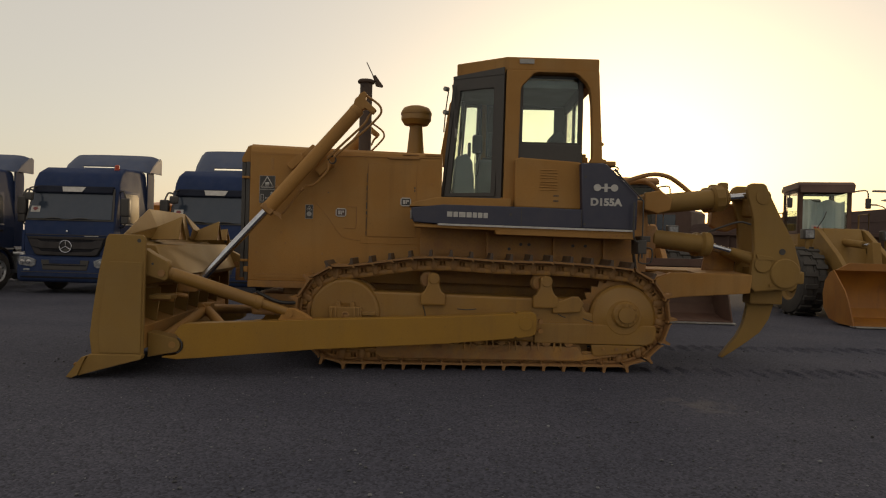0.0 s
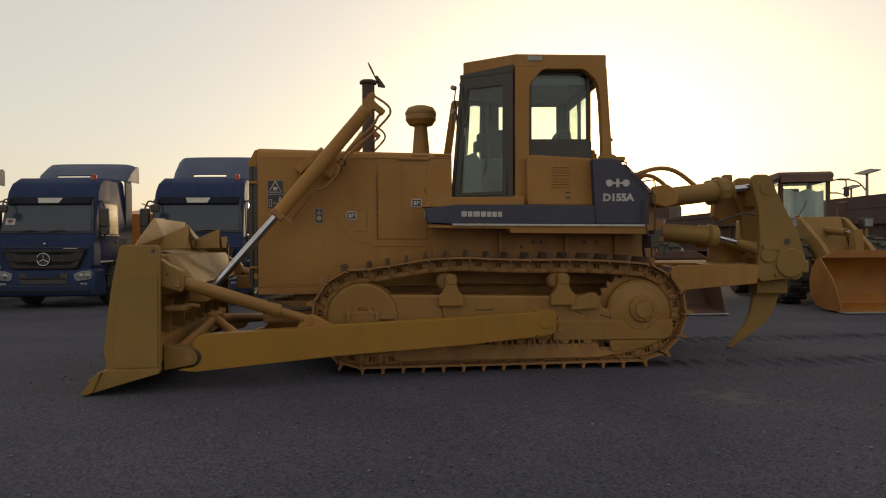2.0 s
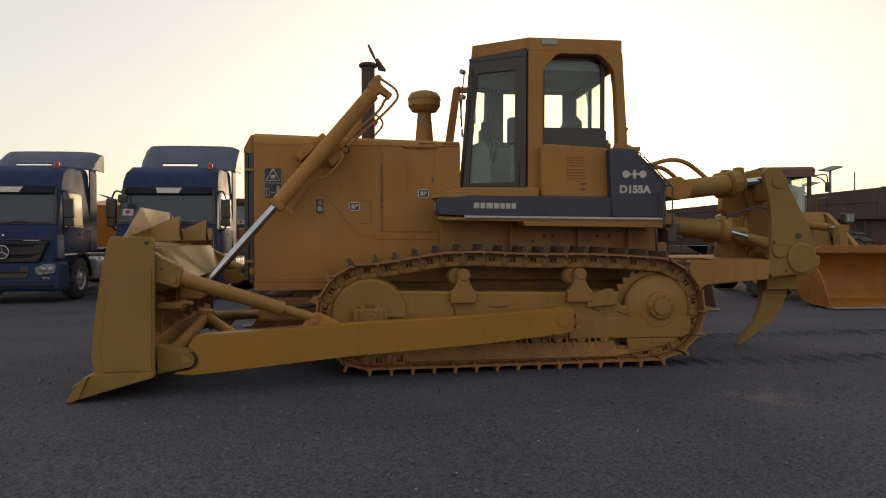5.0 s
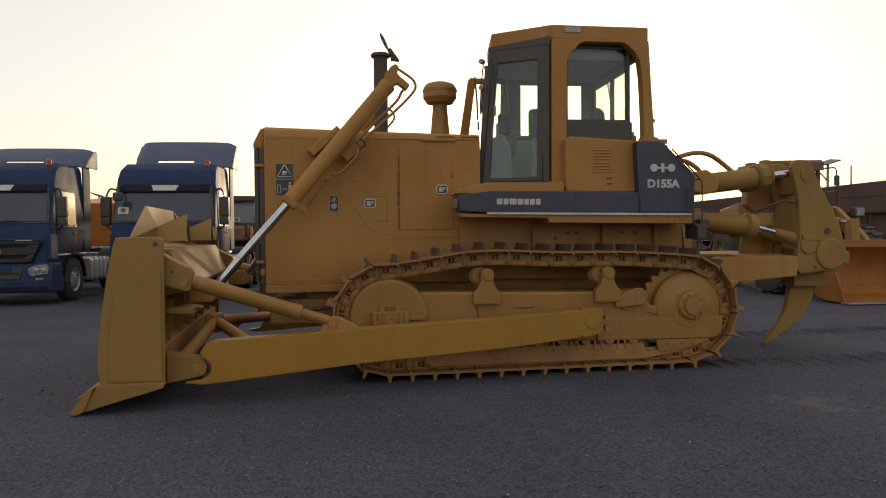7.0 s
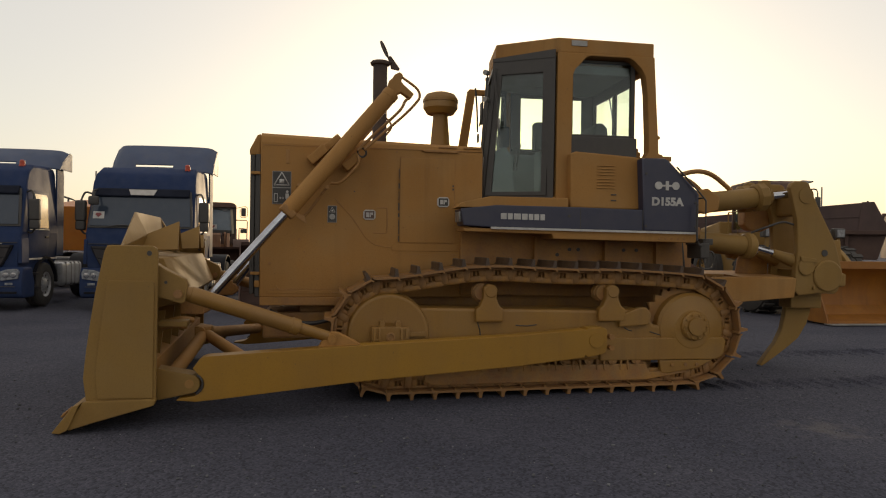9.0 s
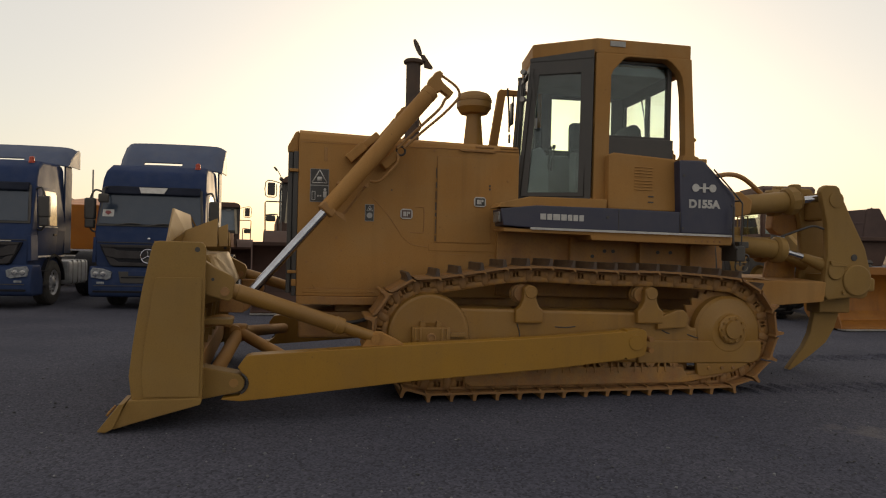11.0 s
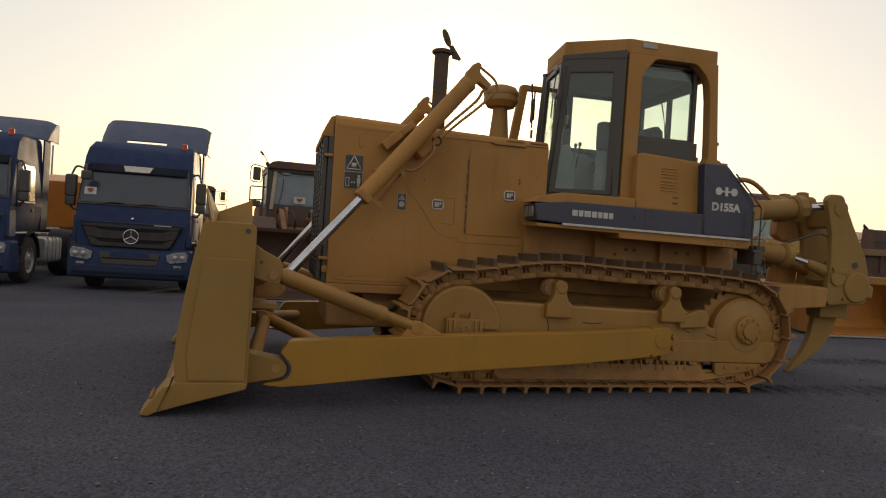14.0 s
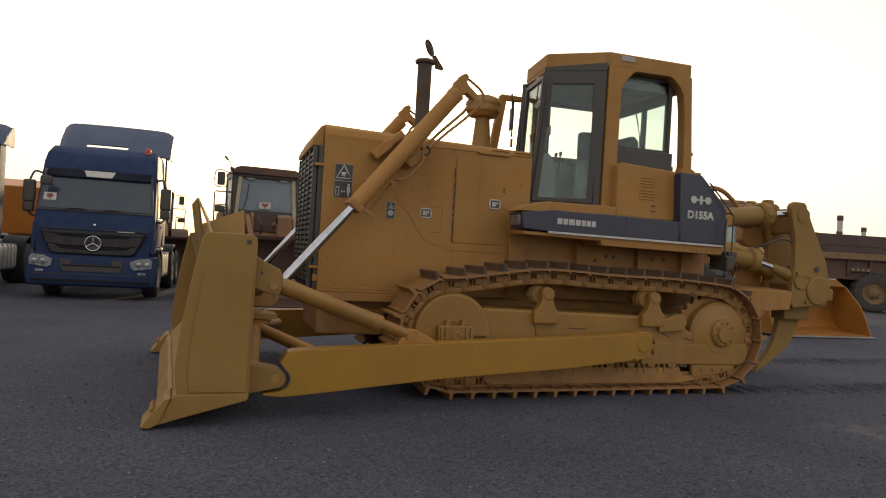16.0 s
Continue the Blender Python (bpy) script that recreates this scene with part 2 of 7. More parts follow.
def slab(bm, quad, t, bev=0.0):
    """A plate: a flat polygon of 3D points with a thickness t along its normal, to both sides."""
    q = [Vector(p) for p in quad]
    nrm = (q[1] - q[0]).cross(q[2] - q[0]).normalized() * (t / 2)
    b = bmesh.new()
    lo, hi = [b.verts.new(p - nrm) for p in q], [b.verts.new(p + nrm) for p in q]
    b.faces.new(lo), b.faces.new(hi)
    for i in range(len(q)):
        j = (i + 1) % len(q)
        b.faces.new((lo[i], lo[j], hi[j], hi[i]))
    bmesh.ops.recalc_face_normals(b, faces=b.faces)
    return absorb(bm, b, bev)


def arc(cx, cz, r, a0, a1, n=10):
    return [(cx + r * math.cos(radians(a0 + (a1 - a0) * k / n)), cz + r * math.sin(radians(a0 + (a1 - a0) * k / n))) for k in range(n + 1)]


def finish(bm, name, mat, angle=32):
    bmesh.ops.recalc_face_normals(bm, faces=bm.faces)
    # broad flat faces between bevels keep their own normal
    area = {f: f.calc_area() for f in bm.faces}
    soft = []
    for f in bm.faces:
        beside = [g for e in f.edges if len(e.link_faces) == 2 and 0.02 < e.calc_face_angle(0) < 0.56 for g in e.link_faces if g is not f]
        soft.append(not (len(f.verts) > 4 or (beside and all(area[g] < 0.25 * area[f] for g in beside))))
    me = bpy.data.meshes.new(name)
    bm.to_mesh(me)
    bm.free()
    me.materials.append(mat)
    me.set_sharp_from_angle(angle=radians(angle))
    me.polygons.foreach_set("use_smooth", soft)
    return me


def part(name, bm, mat, parent, label=""):
    ob = new(name, finish(bm, name, mat))
    ob.parent = parent
    return tagged(ob, label)


def thing(name, label, category, m=None, group="", kind=""):
    ob = new(name)
    ob.empty_display_size = 0.2
    if m is not None:
        ob.matrix_basis = m
    return tagged(ob, label, category, group, kind)


def pane(name, quad, parent, mat=None, t=0.008, label=""):
    ob = part(name, slab(bm_new(), quad, t), mat or GLASS, parent, label)
    ob.visible_shadow = False
    return ob


def window(parent, quad, w, t, frame_mat, pane_mat=None, name="window", widths=None, bev=0.006):
    """A framed pane on four corners (in order round): four beams and the glass."""
    q = [Vector(p) for p in quad]
    nrm = (q[1] - q[0]).cross(q[3] - q[0]).normalized()
    ws = widths or (w, w, w, w)
    # inner corners from the beams' widths (bottom, side, top, side)
    inner = []
    for i in range(4):
        e_in, e_out = (q[i - 1] - q[i]).normalized(), (q[(i + 1) % 4] - q[i]).normalized()
        inner.append(q[i] + e_in * ws[i] + e_out * ws[i - 1])
    b = bm_new()
    for i in range(4):
        j = (i + 1) % 4
        slab(b, (q[i], q[j], inner[j], inner[i]), t, min(bev, t / 4))
    fr = part(name, b, frame_mat, parent)
    pn = pane("pane", inner, fr, pane_mat)
    return fr


def text_mesh(body, size, mat, m, parent, name="lettering", label="", extrude=0.002):
    cu = bpy.data.curves.new(name, "FONT")
    cu.body, cu.size, cu.extrude, cu.align_x, cu.offset = body, size, extrude, "CENTER", size * 0.05
    tmp = new("tmp", cu)
    me = bpy.data.meshes.new_from_object(tmp.evaluated_get(bpy.context.evaluated_depsgraph_get()))
    bpy.data.objects.remove(tmp)
    me.materials.clear()
    me.materials.append(mat)
    ob = new(name, me)
    ob.parent, ob.matrix_basis = parent, m
    return tagged(ob, label)

# ---- ground ----
def ground_material():
    m = bpy.data.materials.new("dark_gravel")
    m.use_nodes = True
    n, l = m.node_tree.nodes, m.node_tree.links
    b = n["Principled BSDF"]
    tc = n.new("ShaderNodeTexCoord")
    vor, no1, no2, no3 = n.new("ShaderNodeTexVoronoi"), n.new("ShaderNodeTexNoise"), n.new("ShaderNodeTexNoise"), n.new("ShaderNodeTexNoise")
    for t, s in ((vor, 58.0), (no1, 0.5), (no2, 26.0), (no3, 90.0)):
        t.inputs["Scale"].default_value = s
        l.new(tc.outputs["Object"], t.inputs["Vector"])
    no1.inputs["Detail"].default_value = 6
    cr = n.new("ShaderNodeValToRGB")
    e = cr.color_ramp.elements
    e[0].position, e[0].color = 0.10, (0.037, 0.039, 0.053, 1)
    e[1].position, e[1].color = 0.92, (0.097, 0.100, 0.134, 1)
    l.new(vor.outputs["Color"], cr.inputs[0])
    mx = n.new("ShaderNodeMix")
    mx.data_type, mx.blend_type = "RGBA", "MULTIPLY"
    mx.inputs[0].default_value = 0.6
    cr2 = n.new("ShaderNodeValToRGB")
    cr2.color_ramp.elements[0].position, cr2.color_ramp.elements[0].color = 0.35, (0.62, 0.62, 0.66, 1)
    cr2.color_ramp.elements[1].position, cr2.color_ramp.elements[1].color = 0.7, (1.15, 1.1, 1.05, 1)
    l.new(no1.outputs[0], cr2.inputs[0])
    l.new(cr.outputs[0], mx.inputs[6])
    l.new(cr2.outputs[0], mx.inputs[7])
    # spilt pale sand: a ragged patch, and thin drifts of dust
    sub, ln, rag = n.new("ShaderNodeVectorMath"), n.new("ShaderNodeVectorMath"), n.new("ShaderNodeMath")
    sub.operation, sub.inputs[1].default_value = "SUBTRACT", (2.5, 6.77, 0)
    ln.operation = "LENGTH"
    l.new(tc.outputs["Object"], sub.inputs[0])
    l.new(sub.outputs[0], ln.inputs[0])
    no4 = n.new("ShaderNodeTexNoise")
    no4.inputs["Scale"].default_value, no4.inputs["Detail"].default_value = 5.0, 8.0
    l.new(tc.outputs["Object"], no4.inputs["Vector"])
    rag.operation, rag.inputs[1].default_value = "MULTIPLY_ADD", 1.1
    l.new(no4.outputs[0], rag.inputs[0])
    l.new(ln.outputs["Value"], rag.inputs[2])
    mr = n.new("ShaderNodeMapRange")
    mr.inputs[1].default_value, mr.inputs[2].default_value, mr.inputs[3].default_value, mr.inputs[4].default_value = 0.60, 0.88, 0.32, 0.0
    l.new(rag.outputs[0], mr.inputs[0])
    sand = n.new("ShaderNodeMix")
    sand.data_type = "RGBA"
    sand.inputs[7].default_value = (0.20, 0.18, 0.165, 1)
    l.new(mr.outputs[0], sand.inputs[0])
    l.new(mx.outputs[2], sand.inputs[6])
    l.new(sand.outputs[2], b.inputs["Base Color"])
    b.inputs["Roughness"].default_value = 0.95
    b.inputs["Specular IOR Level"].default_value = 0.2
    add = n.new("ShaderNodeMath")
    add.operation = "ADD"
    mul = n.new("ShaderNodeMath")
    mul.operation, mul.inputs[1].default_value = "MULTIPLY", -0.9
    l.new(vor.outputs["Distance"], mul.inputs[0])
    l.new(mul.outputs[0], add.inputs[0])
    l.new(no2.outputs[0], add.inputs[1])
    bp = n.new("ShaderNodeBump")
    bp.inputs["Strength"].default_value, bp.inputs["Distance"].default_value = 0.42, 0.02
    l.new(add.outputs[0], bp.inputs["Height"])
    l.new(bp.outputs[0], b.inputs["Normal"])
    return m


GRAVEL = ground_material()


def make_ground():
    """One sheet to the horizon, finer and gently uneven near the machines."""
    bm = bmesh.new()
    xs = [-2500, -600, -150, -60, -30] + [-20 + 0.5 * i for i in range(81)] + [30, 60, 150, 600, 2500]
    ys = [-600, -100, -20, -5] + [-2 + 0.4 * i for i in range(66)] + [30, 40, 60, 120, 400, 1200, 3500]
    grid = []
    for y in ys:
        row = []
        for x in xs:
            near = abs(x) <= 20 and -2 <= y <= 24
            z = 0.012 * noise.noise(Vector((x * 0.6, y * 0.6, 0))) + 0.008 * noise.noise(Vector((x * 1.9, y * 1.9, 3))) if near else 0.0
            z -= 0.055 * math.exp(-((x + 5.9) / 1.7) ** 4 - ((y - 21.5) / 4.2) ** 4)      # the yard dips under one truck
            for yt in (8.42, 10.60):        # the crawler's grousers have sunk into the stone
                z += 0.018 * math.exp(-((x - 0.35) / 2.25) ** 6 - ((y - yt) / 0.62) ** 4)
            row.append(bm.verts.new((x, y, z - 0.012)))
        grid.append(row)
    for i in range(len(ys) - 1):
        for j in range(len(xs) - 1):
            bm.faces.new((grid[i][j], grid[i][j + 1], grid[i + 1][j + 1], grid[i + 1][j]))
    ob = new("ground", finish(bm, "ground", GRAVEL, 80))
    return tagged(ob, "dark compacted gravel yard with loose crushed stone", "ground", kind="structure")


ground = make_ground()

# ---- the bulldozer ----
CY = 9.55          # the machine's middle line lies along x at this y; its front points to -x
dozer = thing("bulldozer", "large yellow crawler bulldozer with dozer blade, cab and rear ripper", "bulldozer", pose(0, CY, 0))


def blade_skew(bm):
    """The blade stands a little askew: its far end further forward."""
    for v in bm.verts:
        v.co.x -= 0.075 * (v.co.y + 2.33)
    return bm


def build_blade():
    Y0, Y1 = -2.33, 1.50
    front = [(-3.60, 0.20), (-3.47, 0.36), (-3.36, 0.58), (-3.31, 0.82), (-3.32, 1.06), (-3.37, 1.28), (-3.43, 1.47)]
    back = [(x + 0.035, z) for x, z in reversed(front)]
    blade = part("blade", blade_skew(prism(bm_new(), front + back, Y0 + 0.04, Y1 - 0.04)), BLADE_Y, dozer, "curved dusty yellow blade")
    for y in (Y0, Y1 - 0.045):
        p = [(-3.56, 0.215), (-3.588, 0.42), (-3.567, 0.64), (-3.537, 0.875), (-3.502, 1.11), (-3.44, 1.42), (-3.425, 1.455), (-3.395, 1.472), (-3.075, 1.469), (-3.045, 1.45), (-3.036, 1.41), (-3.040, 0.235)]
        part("end_plate", blade_skew(prism(bm_new(), p, y, y + 0.045, 0.008)), BLADE_Y, blade)
        o = -0.014 if y < 0 else 0.045
        p = [(-3.475, 0.26), (-3.495, 0.45), (-3.475, 0.68), (-3.445, 0.92), (-3.415, 1.16), (-3.40, 1.19), (-3.075, 1.19), (-3.06, 1.17), (-3.062, 0.26)]
        part("wear_plate", blade_skew(prism(bm_new(), p, y + o, y + o + 0.014, 0.004)), BLADE_Y, blade)
        b = bm_new()
        rod(b, (-3.10, y - 0.004, 1.41), (-3.10, y + 0.049, 1.41), 0.020)
        part("lifting_hole", blade_skew(b), BLACK, blade)
        # end bit: light side skirt and the dark-edged bolted tip
        p = [(-3.60, 0.205), (-3.69, 0.070), (-3.685, 0.018), (-3.53, 0.066), (-3.28, 0.136), (-3.05, 0.200), (-3.038, 0.245), (-3.09, 0.252), (-3.58, 0.242)]
        part("end_skirt", blade_skew(prism(bm_new(), p, y - 0.03, y + 0.075, 0.01)), BLADE_Y, blade)
        p = [(-3.60, 0.225), (-3.645, 0.215), (-3.80, 0.008), (-3.74, 0.0), (-3.68, 0.03)]
        yy = (y - 0.055, y + 0.30) if y < 0 else (y - 0.25, y + 0.1)
        tip = part("end_bit", blade_skew(prism(bm_new(), p, *yy, 0.008)), BLADE_Y, blade)
        for k in range(4):
            yb = yy[0] + 0.06 + 0.07 * k
            b = bm_new()
            rod(b, (-3.72, yb, 0.13), (-3.735, yb, 0.14), 0.022, seg=6)
            part("bolt", blade_skew(b), TRACK_Y, tip)
    p = [(-3.585, 0.23), (-3.62, 0.215), (-3.70, 0.03), (-3.665, 0.02)]
    for k in range(3):
        w = (Y1 - Y0 - 0.61) / 3
        part("cutting_edge", blade_skew(prism(bm_new(), p, Y0 + 0.305 + k * w, Y0 + 0.30 + (k + 1) * w, 0.006)), BLADE_Y, blade)
    p = [(-3.33, 1.40), (-3.30, 1.372), (-3.045, 1.366), (-2.90, 1.03), (-2.95, 0.98), (-3.30, 0.90)]
    part("torque_box", blade_skew(prism(bm_new(), p, -2.0, 1.28, 0.012)), BLADE_Y, blade)
    p = [(-3.45, 0.28), (-3.08, 0.28), (-3.08, 0.52), (-3.36, 0.60)]
    part("lower_box", blade_skew(prism(bm_new(), p, Y0 + 0.06, Y1 - 0.06, 0.012)), YELLOW, blade)
    for y in (-1.75, -1.15, -0.6, -0.1, 0.4, 0.95):
        p = [(-3.33, 0.58), (-3.10, 0.52), (-3.06, 0.90), (-3.31, 0.88)]
        part("stiffener", blade_skew(prism(bm_new(), p, y, y + 0.03)), BLADE_Y, blade)
    # spill guard on the top edge: leaning sheet with slanted wings, and hollow pyramid gussets behind it
    b = bm_new()
    T, T2, F, F2 = (-3.445, -1.06, 1.785), (-3.445, 0.40, 1.785), (-3.335, -1.08, 1.57), (-3.335, 0.46, 1.57)
    slab(b, ((-3.39, -1.10, 1.45), (-3.39, 0.48, 1.45), T2, T), 0.022, 0.004)
    for a, t, f in (((-3.36, -2.12, 1.45), T, F), ((-3.36, 1.42, 1.45), T2, F2)):
        slab(b, (a, t, f), 0.018)
        slab(b, (a, f, (-3.36, f[1] - 0.02, 1.44)), 0.018)
    guard = part("spill_guard", blade_skew(b), BLADE_Y, blade, "leaning sheet spill guard with slanted wings")
    for y, w in ((-1.08, 0.16), (0.76, 0.15), (1.30, 0.12)):
        ridge, peak = (-3.35, y, 1.565), (-3.035, y, 1.70 if y < 1 else 1.60)
        n0, n1, f0, f1 = (-3.35, y - w, 1.42), (-3.025, y - w, 1.43), (-3.35, y + w, 1.42), (-3.025, y + w, 1.43)
        gs = part("gusset", blade_skew(slab(bm_new(), (ridge, peak, n1, n0), 0.016, 0.003)), BLADE_Y, guard)
        part("gusset", blade_skew(slab(bm_new(), (ridge, peak, f1, f0), 0.016, 0.003)), BLADE_Y, guard)
        # sheet added inside the open back, standing in for the shaded hollow
        part("gusset_back", blade_skew(slab(bm_new(), ((peak[0] - 0.03, peak[1], peak[2] - 0.02), (n1[0] - 0.03, n1[1] + 0.01, n1[2]), (f1[0] - 0.03, f1[1] - 0.01, f1[2])), 0.008)), UNDER_Y, guard)
    # lug for the strut, yoke for the push arm
    for s in (-1, 1):
        y = -2.25 if s < 0 else 1.30
        p = [(-3.07, 1.335), (-2.98, 1.275), (-2.84, 1.205), (-2.815, 1.15), (-2.835, 1.02), (-2.86, 1.00), (-3.07, 1.06)]
        b = prism(bm_new(), p, y, y + 0.16, 0.012)
        part("strut_lug", blade_skew(b), BLADE_Y, blade)
        part("pin_hole", blade_skew(rod(bm_new(), (-2.985, y - 0.003, 1.175), (-2.985, y + 0.163, 1.175), 0.013, seg=12)), BLACK, blade)
        b = bm_new()
        rod(b, (-2.89, y - 0.02, 1.08), (-2.89, y + 0.18, 1.08), 0.035)
        part("pin", blade_skew(b), UNDER_Y, blade)
        y = -2.10 if s < 0 else 1.16
        p = [(-3.07, 0.452), (-3.0, 0.438)] + arc(-2.805, 0.318, 0.080, 74, -74, 10) + [(-3.07, 0.185)]
        part("yoke", blade_skew(prism(bm_new(), p, y, y + 0.22, 0.012)), BLADE_Y, blade)
        b = bm_new()
        rod(b, (-2.812, y - 0.006, 0.320), (-2.812, y + 0.226, 0.320), 0.036)
        part("pin", blade_skew(b), YELLOW, blade)
    for y in (-1.98, -1.45):
        b = bm_new()
        pipe(b, [(-3.06, y, 0.78), (-2.95, y, 0.80), (-2.86, y + 0.05, 0.78)], 0.025)
        part("hose", blade_skew(b), UNDER_Y, blade)
    b = bm_new()
    box(b, (-3.06, -2.12, 0.80), (-2.83, -1.9, 0.845), 0.008)
    part("step", blade_skew(b), BLADE_Y, blade)


def arm_y(x):
    return (x + 2.74) * 0.170


def build_arms():
    p = [(-2.742, 0.535), (-2.70, 0.548), (-1.335, 0.602), (0.089, 0.645), (0.79, 0.683), (0.83, 0.692), (0.84, 0.678), (0.862, 0.678), (0.872, 0.700), (1.045, 0.703), (1.085, 0.680), (1.092, 0.64),
         (1.092, 0.50), (1.075, 0.450), (1.03, 0.428), (0.872, 0.405), (0.862, 0.422), (0.845, 0.424), (0.835, 0.405), (0.089, 0.345), (-1.34, 0.278), (-2.60, 0.182), (-2.775, 0.172), (-2.925, 0.192),
         (-2.915, 0.203), (-2.79, 0.218)] + arc(-2.805, 0.318, 0.094, -60, 58, 9) + [(-2.80, 0.452)]
    for s in (-1, 1):
        sh = (lambda x: -2.11 + arm_y(x)) if s < 0 else (lambda x: 1.34)
        arm = part("push_arm", prism(bm_new(), p, 0, 0.17, 0.016, shear=sh), PUSH_Y, dozer, "long yellow push arm beside the track")
        y = sh(0.9)
        b = bm_new()
        rod(b, (0.965, y - 0.006, 0.575), (0.965, y + 0.2, 0.575), 0.075)
        part("trunnion_cap", b, PUSH_Y, arm)
        for z in (0.60, 0.49):
            part("bolt", rod(bm_new(), (1.14, y + 0.10, z), (1.14, y + 0.02, z), 0.026, seg=10), UNDER_Y, arm)
        b = bm_new()
        yo = sh(-2.74) - 0.006 if s < 0 else sh(-2.74) + 0.176
        pipe(b, [(x, yo, z) for x, z in arc(-2.805, 0.318, 0.087, -66, 62, 10)], 0.009, 6, 1)
        part("joint_seal", b, BLACK, arm)
        # lug and strut to the blade
        y = sh(-1.6) + (0.05 if s < 0 else 0.02)
        q = [(-1.78, 0.58), (-1.72, 0.68), (-1.66, 0.715), (-1.60, 0.71), (-1.46, 0.64), (-1.40, 0.60)]
        part("strut_lug", prism(bm_new(), q, y, y + 0.11, 0.01), YELLOW, arm)
        b = bm_new()
        rod(b, (-1.655, y - 0.015, 0.655), (-1.655, y + 0.125, 0.655), 0.04)
        part("pin", b, YELLOW, arm)
        e = Vector((-2.87, -2.17 if s < 0 else 1.38, 1.095))
        e.x -= 0.075 * (e.y + 2.33)
        f = Vector((-1.66, y + 0.055, 0.66))
        d = (f - e).normalized()
        b = bm_new()
        rod(b, e + d * 0.06, e + d * 1.0, 0.068, seg=24, bev=0.012)
        rod(b, e + d * 0.98, f - d * 0.04, 0.05, seg=20)
        rod(b, e, e + d * 0.1, 0.055, 0.068)
        rod(b, e + d * 0.95, e + d * 1.03, 0.074, seg=24, bev=0.006)
        part("tilt_strut", b, ARM_Y, arm, "round tilt strut")
        if s > 0:
            continue
        # tube braces from the arm and the blade's foot to a joint behind the blade, and the long tube across
        n = Vector((-2.95, -0.67, 0.57))
        for q, r in (((-3.02, -1.98, 0.33), 0.062), ((-2.27, -1.88, 0.40), 0.056), ((-2.60, 1.19, 0.40), 0.062)):
            b = bm_new()
            rod(b, n, q, r, seg=18, bev=0.012)
            part("brace", b, YELLOW, arm)
        b = bm_new()
        box(b, n - Vector((0.09, 0.09, 0.08)), n + Vector((0.08, 0.09, 0.08)), 0.03)
        rod(b, n + Vector((-0.02, -0.14, 0.03)), n + Vector((-0.02, 0.14, 0.03)), 0.045)
        part("brace_joint", b, YELLOW, arm)


